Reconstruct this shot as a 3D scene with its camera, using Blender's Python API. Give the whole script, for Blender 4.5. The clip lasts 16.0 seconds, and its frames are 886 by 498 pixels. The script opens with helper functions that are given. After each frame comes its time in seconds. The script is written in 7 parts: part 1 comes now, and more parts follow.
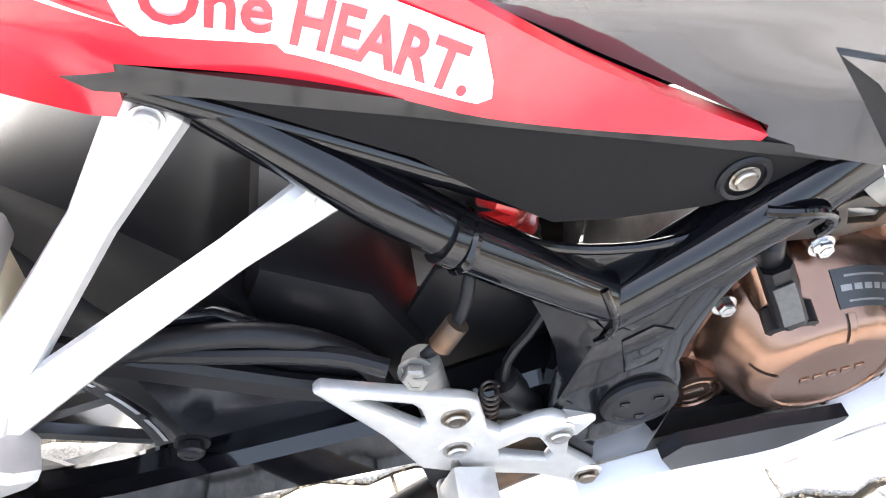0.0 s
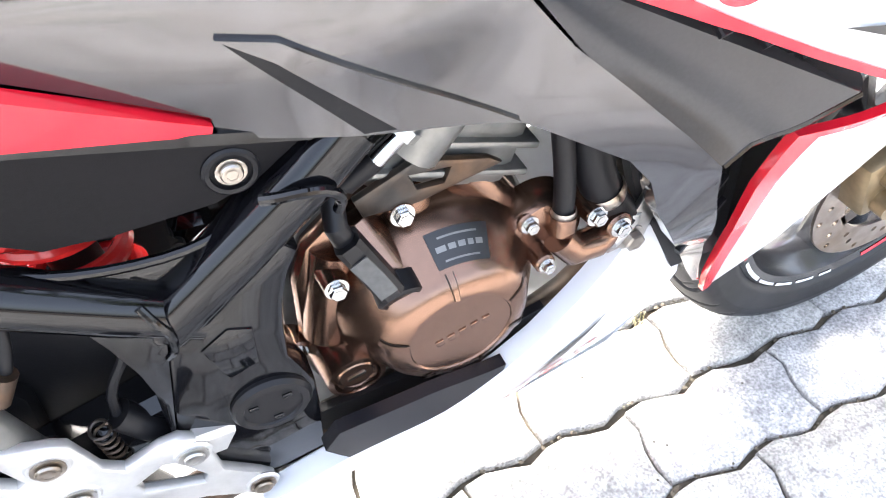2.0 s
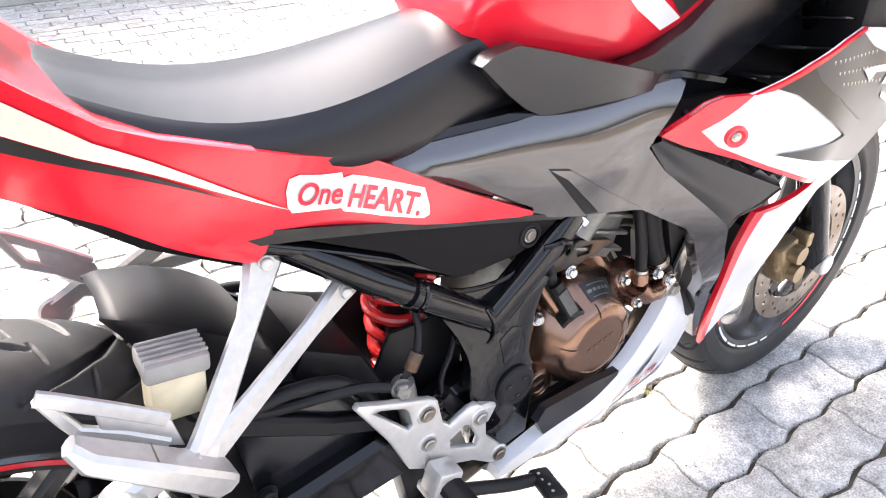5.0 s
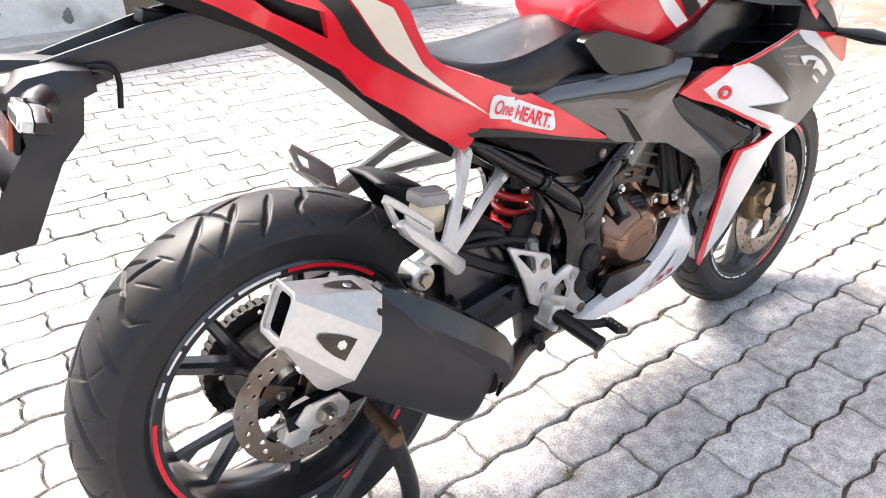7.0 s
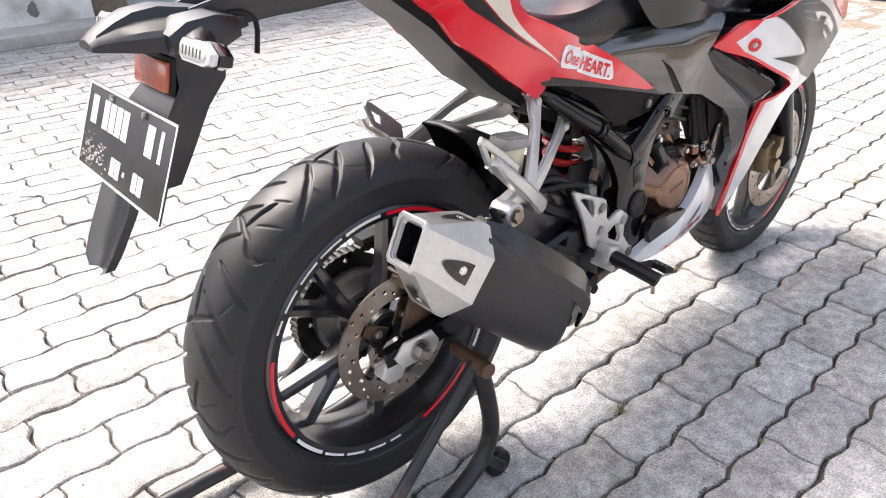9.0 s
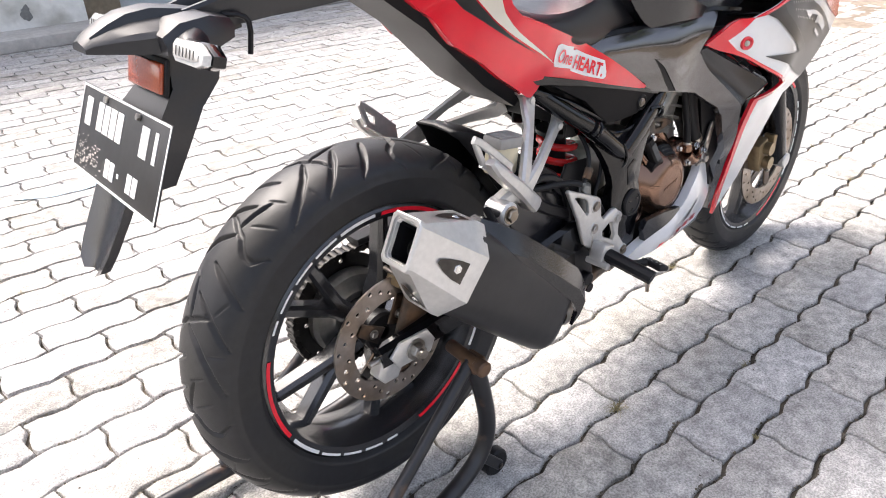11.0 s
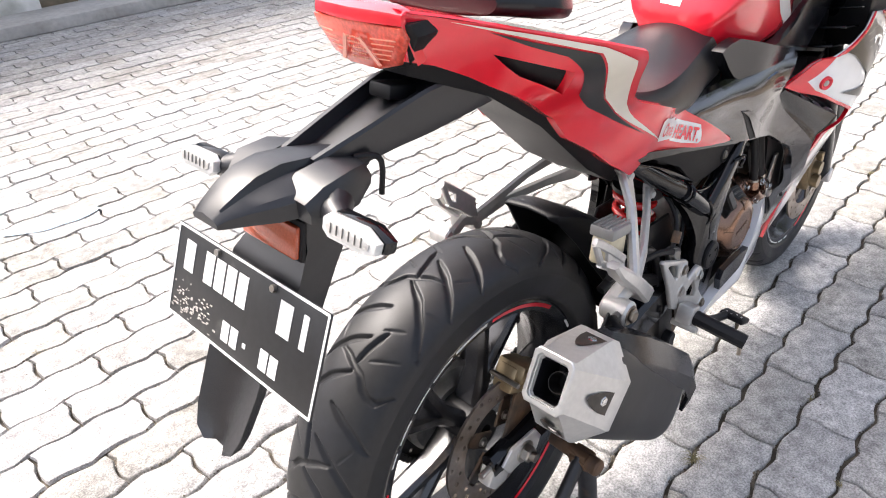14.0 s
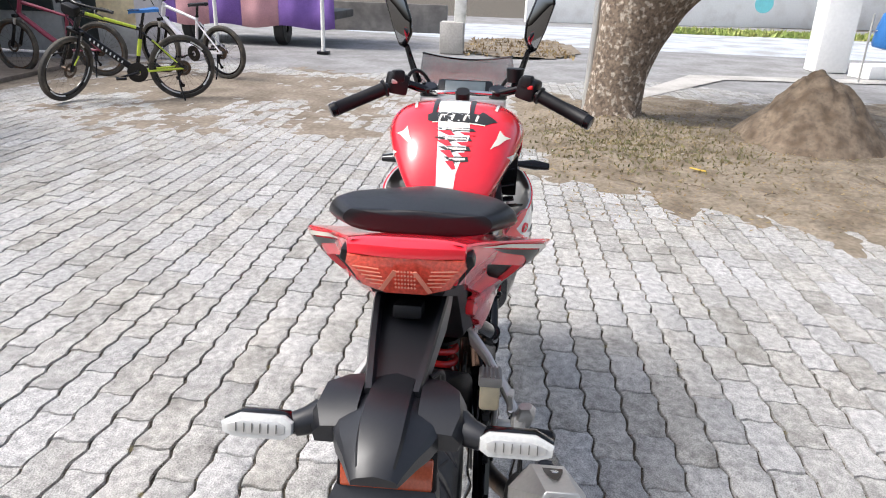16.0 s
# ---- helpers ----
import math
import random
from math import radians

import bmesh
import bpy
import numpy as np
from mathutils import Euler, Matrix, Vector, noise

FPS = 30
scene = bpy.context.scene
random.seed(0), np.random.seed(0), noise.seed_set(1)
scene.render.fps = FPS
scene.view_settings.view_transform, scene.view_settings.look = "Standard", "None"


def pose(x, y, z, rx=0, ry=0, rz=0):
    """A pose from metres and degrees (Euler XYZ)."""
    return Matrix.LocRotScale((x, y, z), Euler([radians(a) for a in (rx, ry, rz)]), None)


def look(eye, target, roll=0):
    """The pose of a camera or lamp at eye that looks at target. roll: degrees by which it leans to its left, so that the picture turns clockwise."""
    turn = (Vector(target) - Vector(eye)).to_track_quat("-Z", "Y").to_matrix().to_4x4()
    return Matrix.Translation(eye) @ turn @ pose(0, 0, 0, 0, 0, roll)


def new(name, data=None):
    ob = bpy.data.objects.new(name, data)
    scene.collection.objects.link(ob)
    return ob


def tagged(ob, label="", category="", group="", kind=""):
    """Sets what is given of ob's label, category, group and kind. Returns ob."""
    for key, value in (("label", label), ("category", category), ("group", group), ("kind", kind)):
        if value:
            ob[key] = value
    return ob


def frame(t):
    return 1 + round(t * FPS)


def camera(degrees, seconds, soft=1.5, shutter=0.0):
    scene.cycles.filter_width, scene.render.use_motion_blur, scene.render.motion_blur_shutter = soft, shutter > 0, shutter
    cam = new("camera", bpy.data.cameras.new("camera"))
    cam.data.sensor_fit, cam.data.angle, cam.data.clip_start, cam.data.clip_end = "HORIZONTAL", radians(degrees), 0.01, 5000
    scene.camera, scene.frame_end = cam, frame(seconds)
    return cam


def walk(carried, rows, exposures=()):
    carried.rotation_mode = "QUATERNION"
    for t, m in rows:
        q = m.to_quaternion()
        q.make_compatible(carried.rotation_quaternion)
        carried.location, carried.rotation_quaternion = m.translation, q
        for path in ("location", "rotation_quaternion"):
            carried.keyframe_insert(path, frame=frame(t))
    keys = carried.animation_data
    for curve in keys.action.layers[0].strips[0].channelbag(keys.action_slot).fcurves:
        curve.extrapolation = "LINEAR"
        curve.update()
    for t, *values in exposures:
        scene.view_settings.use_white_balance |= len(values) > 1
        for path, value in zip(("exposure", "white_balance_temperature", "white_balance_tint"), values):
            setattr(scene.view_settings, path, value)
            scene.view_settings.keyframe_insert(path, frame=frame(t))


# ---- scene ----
cam = camera(65.9, 16.0, soft=1.05)
PATH = [
    (0, (0.402, -0.34, 0.858), (0.56, 0.98, -0.636), -2.8),
    (0.5, (0.467, -0.352, 0.856), (0.757, 0.938, -0.644), -2.5),
    (1, (0.526, -0.363, 0.848), (0.913, 0.882, -0.668), -2.2),
    (1.5, (0.569, -0.378, 0.846), (1.031, 0.838, -0.674), -2.2),
    (2, (0.587, -0.389, 0.848), (1.089, 0.827, -0.658), -2.5),
    (2.5, (0.584, -0.398, 0.858), (1.094, 0.846, -0.623), -2.9),
    (3, (0.54, -0.41, 0.886), (1.147, 0.87, -0.526), -0.7),
    (3.2, (0.509, -0.413, 0.902), (1.201, 0.867, -0.469), -0.1),
    (5.3, (0.072, -0.614, 1.003), (1.062, 0.796, -0.013), -1.2),
    (5.5, (0.018, -0.632, 1.005), (1.044, 0.773, 0.017), -1.1),
    (6, (-0.137, -0.678, 1.017), (0.994, 0.705, 0.118), -1.2),
    (6.5, (-0.23, -0.737, 1.011), (0.871, 0.667, 0.108), -1.5),
    (7, (-0.332, -0.842, 1.024), (0.743, 0.569, 0.101), -1.0),
    (7.5, (-0.41, -0.845, 1.011), (0.688, 0.544, 0.081), -0.8),
    (8, (-0.494, -0.809, 1.004), (0.675, 0.53, 0.087), -1.3),
    (8.5, (-0.528, -0.795, 0.997), (0.642, 0.535, 0.069), -1.4),
    (9, (-0.538, -0.795, 0.991), (0.619, 0.535, 0.046), -1.7),
    (11.5, (-0.54, -0.8, 0.99), (0.628, 0.523, 0.05), -2.0),
    (12, (-0.543, -0.794, 0.991), (0.629, 0.529, 0.054), -1.8),
    (12.5, (-0.543, -0.782, 0.989), (0.628, 0.536, 0.044), -1.6),
    (13, (-0.553, -0.747, 1.027), (0.629, 0.567, 0.09), -0.5),
    (13.5, (-0.578, -0.687, 1.106), (0.598, 0.622, 0.157), 0.0),
    (14, (-0.564, -0.536, 1.141), (0.631, 0.672, 0.088), -3.3),
    (14.5, (-0.573, -0.424, 1.151), (0.807, 0.505, 0.041), -1.4),
    (15, (-0.647, -0.291, 1.193), (0.998, 0.215, 0.174), -0.7),
    (15.5, (-0.759, -0.191, 1.217), (1.063, 0.051, 0.429), 1.5),
    (16, (-0.812, -0.087, 1.261), (1.048, 0.042, 0.536), 2.1),
]
EXPOSURES = [(0, 3.22, 6400, 9), (0.6, 3.58, 6400, 9), (1.6, 3.30, 6400, 10), (2.5, 3.14, 6400, 10), (3.2, 2.98, 6400, 11), (5.3, 2.47, 6600, 13), (6.5, 2.08, 6600, 13), (8, 1.61, 6600, 13), (13, 1.54, 6600, 13), (14.5, 1.34, 6500, 12), (15, 1.15, 6300, 11), (15.5, 0.88, 6180, 10), (16, 0.64, 6220, 10)]
walk(cam, [(t, look(eye, target, roll)) for t, eye, target, roll in PATH], EXPOSURES)

# ==== light ====
world = bpy.data.worlds.new("sky")
scene.world = world
world.use_nodes = True
_wn, _wl = world.node_tree.nodes, world.node_tree.links
SUN_TO = Vector((-0.16, 0.62, 0.86)).normalized()
sky = _wn.new("ShaderNodeTexSky")
sky.sky_type, sky.sun_disc = "NISHITA", False
sky.sun_elevation = math.asin(SUN_TO.z)
sky.sun_rotation = math.atan2(SUN_TO.x, SUN_TO.y)
sky.air_density, sky.dust_density = 1.0, 6.0
haze = _wn.new("ShaderNodeHueSaturation")
haze.inputs["Saturation"].default_value = 0.65
_wl.new(sky.outputs[0], haze.inputs["Color"])
_wl.new(haze.outputs[0], _wn["Background"].inputs[0])
_wn["Background"].inputs[1].default_value = 0.15

sun_data = bpy.data.lights.new("sun", "SUN")
sun_data.energy, sun_data.angle, sun_data.color = 1.70, radians(18.0), (1.0, 0.96, 0.9)
sun = new("sun", sun_data)
sun.matrix_world = look((0, 0, 20), Vector((0, 0, 20)) - SUN_TO)


# ==== materials ====
def material(name, color, rough=0.5, metal=0.0, vary=0.12, grain=40.0, bump=0.0, bump_scale=120.0, coat=0.0,
             second=None, blotch=4.0, spec=0.5, per_piece=0.0, lo=0.4, hi=0.65, rough_vary=0.1, world_size=False, tint=None, speckle=0.0):
    """Principled surface: base colour varied at two scales, a fine relief, an optional second colour in blotches."""
    m = bpy.data.materials.new(name)
    m.use_nodes = True
    nt = m.node_tree
    nodes, links = nt.nodes, nt.links
    b = nodes["Principled BSDF"]
    b.inputs["Metallic"].default_value = metal
    b.inputs["Coat Weight"].default_value = coat
    b.inputs["Coat Roughness"].default_value = 0.06
    b.inputs["Specular IOR Level"].default_value = spec
    co = nodes.new("ShaderNodeTexCoord")
    fine = nodes.new("ShaderNodeTexNoise")
    fine.inputs["Scale"].default_value, fine.inputs["Detail"].default_value = grain, 6
    big = nodes.new("ShaderNodeTexNoise")
    big.inputs["Scale"].default_value, big.inputs["Detail"].default_value = blotch, 5
    where = nodes.new("ShaderNodeNewGeometry").outputs["Position"] if world_size else co.outputs["Object"]
    for n in (fine, big):
        links.new(where, n.inputs["Vector"])
    ramp = nodes.new("ShaderNodeMapRange")
    ramp.inputs["From Min"].default_value, ramp.inputs["From Max"].default_value = lo, hi
    links.new(big.outputs["Fac"], ramp.inputs["Value"])
    mix = nodes.new("ShaderNodeMix")
    mix.data_type = "RGBA"
    other = second or tuple(c * (1 - vary) for c in color)
    mix.inputs["A"].default_value, mix.inputs["B"].default_value = (*color, 1), (*other, 1)
    links.new(ramp.outputs["Result"], mix.inputs["Factor"])
    hsv = nodes.new("ShaderNodeHueSaturation")
    links.new(mix.outputs["Result"], hsv.inputs["Color"])
    span = nodes.new("ShaderNodeMapRange")
    span.inputs["From Min"].default_value, span.inputs["From Max"].default_value = 0.3, 0.7
    span.inputs["To Min"].default_value, span.inputs["To Max"].default_value = 1 - vary, 1 + vary
    links.new(fine.outputs["Fac"], span.inputs["Value"])
    value = span.outputs["Result"]
    if speckle:
        dots = nodes.new("ShaderNodeTexNoise")
        dots.inputs["Scale"].default_value, dots.inputs["Detail"].default_value = 260.0, 4
        links.new(where, dots.inputs["Vector"])
        grit = nodes.new("ShaderNodeMapRange")
        grit.inputs["From Min"].default_value, grit.inputs["From Max"].default_value = 0.35, 0.65
        grit.inputs["To Min"].default_value, grit.inputs["To Max"].default_value = 1 - speckle, 1 + speckle
        links.new(dots.outputs["Fac"], grit.inputs["Value"])
        times = nodes.new("ShaderNodeMath")
        times.operation = "MULTIPLY"
        links.new(value, times.inputs[0])
        links.new(grit.outputs["Result"], times.inputs[1])
        value = times.outputs[0]
    if per_piece:
        info = nodes.new("ShaderNodeObjectInfo")
        geo = nodes.new("ShaderNodeNewGeometry")
        add = nodes.new("ShaderNodeMath")
        add.operation = "ADD"
        links.new(info.outputs["Random"], add.inputs[0])
        links.new(geo.outputs["Random Per Island"], add.inputs[1])
        frac = nodes.new("ShaderNodeMath")
        frac.operation = "FRACT"
        links.new(add.outputs[0], frac.inputs[0])
        piece = nodes.new("ShaderNodeMapRange")
        piece.inputs["To Min"].default_value, piece.inputs["To Max"].default_value = 1 - per_piece, 1 + per_piece
        links.new(frac.outputs[0], piece.inputs["Value"])
        mul = nodes.new("ShaderNodeMath")
        mul.operation = "MULTIPLY"
        links.new(value, mul.inputs[0])
        links.new(piece.outputs["Result"], mul.inputs[1])
        value = mul.outputs[0]
        if tint:
            seven = nodes.new("ShaderNodeMath")
            seven.operation, seven.inputs[1].default_value = "MULTIPLY", 7.31
            links.new(frac.outputs[0], seven.inputs[0])
            share = nodes.new("ShaderNodeMath")
            share.operation = "FRACT"
            links.new(seven.outputs[0], share.inputs[0])
            blend = nodes.new("ShaderNodeMix")
            blend.data_type = "RGBA"
            blend.inputs["B"].default_value = (*tint, 1)
            links.new(share.outputs[0], blend.inputs["Factor"])
            links.new(mix.outputs["Result"], blend.inputs["A"])
            links.new(blend.outputs["Result"], hsv.inputs["Color"])
    links.new(value, hsv.inputs["Value"])
    links.new(hsv.outputs["Color"], b.inputs["Base Color"])
    rr = nodes.new("ShaderNodeMapRange")
    rr.inputs["From Min"].default_value, rr.inputs["From Max"].default_value = 0.3, 0.7
    rr.inputs["To Min"].default_value, rr.inputs["To Max"].default_value = max(0.02, rough * (1 - rough_vary)), min(1, rough * (1 + rough_vary))
    links.new(big.outputs["Fac"], rr.inputs["Value"])
    links.new(rr.outputs["Result"], b.inputs["Roughness"])
    if bump:
        bn = nodes.new("ShaderNodeTexNoise")
        bn.inputs["Scale"].default_value, bn.inputs["Detail"].default_value = bump_scale, 5
        links.new(where, bn.inputs["Vector"])
        bu = nodes.new("ShaderNodeBump")
        bu.inputs["Strength"].default_value, bu.inputs["Distance"].default_value = bump, 0.004
        links.new(bn.outputs["Fac"], bu.inputs["Height"])
        links.new(bu.outputs["Normal"], b.inputs["Normal"])
    return m


def glass(name, color, rough=0.03, ior=1.45):
    m = material(name, color, rough, vary=0.02)
    b = m.node_tree.nodes["Principled BSDF"]
    b.inputs["Transmission Weight"].default_value = 1.0
    b.inputs["IOR"].default_value = ior
    b.inputs["Specular IOR Level"].default_value = 0.1
    return m


RED = material("gloss_red_paint", (0.79, 0.016, 0.034), 0.20, vary=0.03, coat=0.75)
WHITE = material("gloss_white_paint", (0.78, 0.78, 0.77), 0.18, vary=0.02, coat=0.5)
CREAM = material("cream_white_decal", (0.76, 0.71, 0.62), 0.25, vary=0.03)
GREY = material("metallic_grey_paint", (0.115, 0.112, 0.114), 0.13, metal=0.85, vary=0.04, grain=600, coat=0.6)
MATBLACK = material("matt_black_plastic", (0.0085, 0.0082, 0.0095), 0.42, vary=0.12, grain=300, spec=0.26, bump=0.06, bump_scale=900)
BLACK = material("satin_black_frame_paint", (0.0040, 0.0040, 0.0050), 0.07, vary=0.1, grain=60, coat=0.0, spec=0.42, rough_vary=.3)
DECALBLACK = material("black_decal", (0.022, 0.022, 0.022), 0.3, vary=0.05)
DECALGREY = material("grey_decal", (0.06, 0.06, 0.062), 0.34, vary=0.06)
VINYL = material("black_vinyl_seat", (0.008, 0.008, 0.0105), 0.33, vary=0.1, grain=200, bump=0.08, bump_scale=1400, spec=0.4)
PLASTIC = material("satin_black_plastic", (0.010, 0.010, 0.0125), 0.17, vary=0.12, grain=300, bump=0.05, bump_scale=900, spec=0.55)
DUCTGREY = material("dark_grey_plastic", (0.040, 0.040, 0.042), 0.20, metal=0.4, vary=0.06, grain=400, spec=0.5)
HOODBLACK = material("dull_black_plastic", (0.011, 0.0115, 0.0145), 0.36, vary=0.14, grain=260, bump=0.05, bump_scale=900, spec=0.6)
RUBBER = material("tyre_rubber", (0.0135, 0.0138, 0.0165), 0.50, vary=0.2, grain=80, bump=0.06, bump_scale=500, second=(0.018, 0.0175, 0.017), blotch=9, rough_vary=0.2, spec=0.42)
BRONZE = material("bronze_engine_paint", (0.245, 0.150, 0.108), 0.24, metal=0.95, vary=0.06, grain=150, bump=0.03, bump_scale=500)
SILVER = material("cast_silver_paint", (0.60, 0.59, 0.57), 0.33, metal=0.55, vary=0.06, grain=120, bump=0.05, bump_scale=700)
STEEL = material("bare_steel", (0.5, 0.49, 0.47), 0.3, metal=1.0, vary=0.12, grain=90, second=(0.3, 0.25, 0.2), blotch=14)
CHROME = material("plated_bolt", (0.66, 0.66, 0.65), 0.16, metal=1.0, vary=0.05)
DISC = material("brake_disc_steel", (0.33, 0.29, 0.26), 0.33, metal=0.9, vary=0.15, grain=60, second=(0.2, 0.15, 0.11), blotch=12)
BRASS = material("gold_caliper", (0.30, 0.225, 0.13), 0.35, metal=0.7, vary=0.12, grain=100)
ENGINEGREY = material("engine_grey", (0.22, 0.215, 0.2), 0.35, metal=0.6, vary=0.15, grain=80, bump=0.1)
DARKSTEEL = material("dark_steel", (0.06, 0.055, 0.05), 0.4, metal=0.7, vary=0.3, grain=60, second=(0.12, 0.07, 0.04), blotch=18)
CHAINBLACK = material("oily_black_chain", (0.02, 0.018, 0.016), 0.35, metal=0.5, vary=0.2, grain=90)
COVERBLACK = material("fine_grained_dark_plastic", (0.0075, 0.0070, 0.0078), 0.5, vary=0.12, grain=300, spec=0.12, bump=0.08, bump_scale=1200)
MUFFLER = material("black_muffler", (0.018, 0.0175, 0.0185), 0.42, vary=0.12, grain=60, bump=0.02, spec=0.4)
SPRINGRED = material("red_spring_paint", (0.6, 0.02, 0.02), 0.25, vary=0.05, coat=0.4)
LENSRED = material("red_lens", (0.8, 0.10, 0.06), 0.12, vary=0.25, grain=260, coat=0.8)
LENSSTRIP = material("bright_lens_strip", (0.85, 0.3, 0.2), 0.12, vary=0.1, coat=0.8)
LENSCLEAR = material("clear_lens", (0.62, 0.62, 0.6), 0.08, vary=0.1, grain=200, coat=1.0)
LENSAMBER = material("orange_reflector", (0.45, 0.08, 0.03), 0.2, vary=0.15, grain=400, coat=0.6)
RESERVOIR = material("clouded_reservoir_plastic", (0.66, 0.58, 0.4), 0.35, vary=0.1)
PLATEBLACK = material("black_plate_paint", (0.012, 0.012, 0.013), 0.42, vary=0.2, grain=120, second=(0.06, 0.06, 0.055), blotch=22, lo=0.62, hi=0.75)
PLATEWHITE = material("worn_white_plate_paint", (0.78, 0.78, 0.76), 0.5, vary=0.08, grain=160)
SMOKE = material("smoked_screen", (0.10, 0.105, 0.115), 0.1, vary=0.03)
SMOKE.node_tree.nodes["Principled BSDF"].inputs["Alpha"].default_value = 0.42
WHEELBLACK = material("gloss_black_alloy", (0.014, 0.0145, 0.017), 0.2, vary=0.12, grain=300, spec=0.9)
# Mirror colour is lowered to stand in for dark surroundings reflected in it.
MIRROR = material("darkened_mirror_glass", (0.32, 0.33, 0.35), 0.02, metal=1.0, vary=0.0)
BELLY = material("white_belly_paint", (0.76, 0.77, 0.78), 0.2, vary=0.03, coat=0.4)
STANDBLACK = material("worn_black_stand_paint", (0.016, 0.016, 0.018), 0.35, vary=0.2, grain=40, second=(0.08, 0.05, 0.035), blotch=25, lo=0.6, hi=0.72)

PAVER = material("concrete_paver", (0.355, 0.341, 0.315), 0.85, vary=0.30, grain=34, bump=1.0, bump_scale=150, second=(0.215, 0.203, 0.18), blotch=7.5, per_piece=0.12, lo=0.45, hi=0.70, world_size=True, tint=(0.375, 0.37, 0.365), speckle=0.34)
JOINT = material("dirt_in_joints", (0.12, 0.10, 0.075), 0.95, vary=0.3, grain=40, bump=0.5, second=(0.06, 0.052, 0.04), blotch=9)
DIRT = material("dry_earth", (0.235, 0.195, 0.145), 0.95, vary=0.3, grain=30, bump=0.6, bump_scale=60, second=(0.14, 0.108, 0.074), blotch=3.5)
SAND = material("brown_sand", (0.195, 0.150, 0.108), 0.95, vary=0.35, grain=28, bump=1.0, bump_scale=45, second=(0.10, 0.072, 0.048), blotch=7)
BARK = material("grey_brown_bark", (0.165, 0.125, 0.092), 0.9, vary=0.55, grain=30, bump=1.0, bump_scale=38, second=(0.40, 0.35, 0.29), blotch=17, lo=0.53, hi=0.62)
CONCRETE = material("worn_concrete", (0.48, 0.46, 0.43), 0.85, vary=0.12, grain=30, bump=0.25, bump_scale=60, second=(0.36, 0.34, 0.31), blotch=2.2)
WALLWHITE = material("peeling_white_wall_paint", (0.8, 0.79, 0.75), 0.8, vary=0.07, grain=20, bump=0.2, bump_scale=40, second=(0.5, 0.49, 0.44), blotch=2.6, lo=0.55, hi=0.72)
ROAD = material("grey_road", (0.5, 0.54, 0.6), 0.8, vary=0.14, grain=20, bump=0.2, second=(0.33, 0.33, 0.33), blotch=1.2)
GRASSGREEN = material("grass_blades", (0.26, 0.34, 0.08), 0.6, vary=0.35, grain=8, second=(0.36, 0.36, 0.12), blotch=2)
DRYWEED = material("dry_weed_blades", (0.17, 0.165, 0.07), 0.7, vary=0.4, grain=14, second=(0.26, 0.2, 0.11), blotch=6)
LIGHTWALL = material("bright_white_wall_paint", (0.88, 0.88, 0.86), 0.7, vary=0.04, grain=16, bump=0.1, second=(0.78, 0.77, 0.74), blotch=1.5, lo=0.5, hi=0.7)
LEAFGREEN = material("tree_leaves", (0.07, 0.12, 0.03), 0.5, vary=0.4, grain=6, second=(0.12, 0.16, 0.04), blotch=1.5)


# ==== mesh helpers ====
def part(name, bm, mat, parent=None, label="", sharp=35, smooth=True):
    me = bpy.data.meshes.new(name)
    bmesh.ops.recalc_face_normals(bm, faces=bm.faces)
    bm.to_mesh(me)
    bm.free()
    me.materials.append(mat)
    if smooth:
        me.polygons.foreach_set("use_smooth", [True] * len(me.polygons))
        me.set_sharp_from_angle(angle=radians(sharp))
    ob = new(name, me)
    if parent is not None:
        ob.parent = parent
    if label:
        ob["label"] = label
    return ob


def thing(name, label, category, group="", kind=""):
    return tagged(new(name), label, category, group, kind)


def join(*bms):
    out = bmesh.new()
    for b in bms:
        me = bpy.data.meshes.new("joined")
        b.to_mesh(me)
        b.free()
        out.from_mesh(me)
        bpy.data.meshes.remove(me)
    return out


def moved(bm, m):
    bmesh.ops.transform(bm, matrix=m, verts=bm.verts)
    return bm


def mirrored(bm):
    bmesh.ops.scale(bm, vec=(1, -1, 1), verts=bm.verts)
    bmesh.ops.reverse_faces(bm, faces=bm.faces)
    return bm


def box(size, at=(0, 0, 0), bevel=0.0, turn=None, segs=2):
    bm = bmesh.new()
    bmesh.ops.create_cube(bm, size=1, matrix=Matrix.Diagonal((*size, 1)))
    if bevel:
        bmesh.ops.bevel(bm, geom=list(bm.edges), offset=bevel, segments=segs, affect="EDGES", profile=0.5)
    m = Matrix.Translation(at)
    if turn:
        m = m @ Euler([radians(a) for a in turn]).to_matrix().to_4x4()
    return moved(bm, m)


def frame_of(p0, p1):
    d = (Vector(p1) - Vector(p0))
    return Matrix.Translation(p0) @ d.to_track_quat("Z", "Y").to_matrix().to_4x4(), d.length


def cyl(p0, p1, r0, r1=None, segs=20, bevel=0.0):
    m, h = frame_of(p0, p1)
    r1 = r0 if r1 is None else r1
    if bevel:
        return lathe([(0, 0), (r0 - bevel, 0), (r0, bevel), (r1, h - bevel), (r1 - bevel, h), (0, h)], m, segs)
    return lathe([(0, 0), (r0, 0), (r1, h), (0, h)], m, segs)


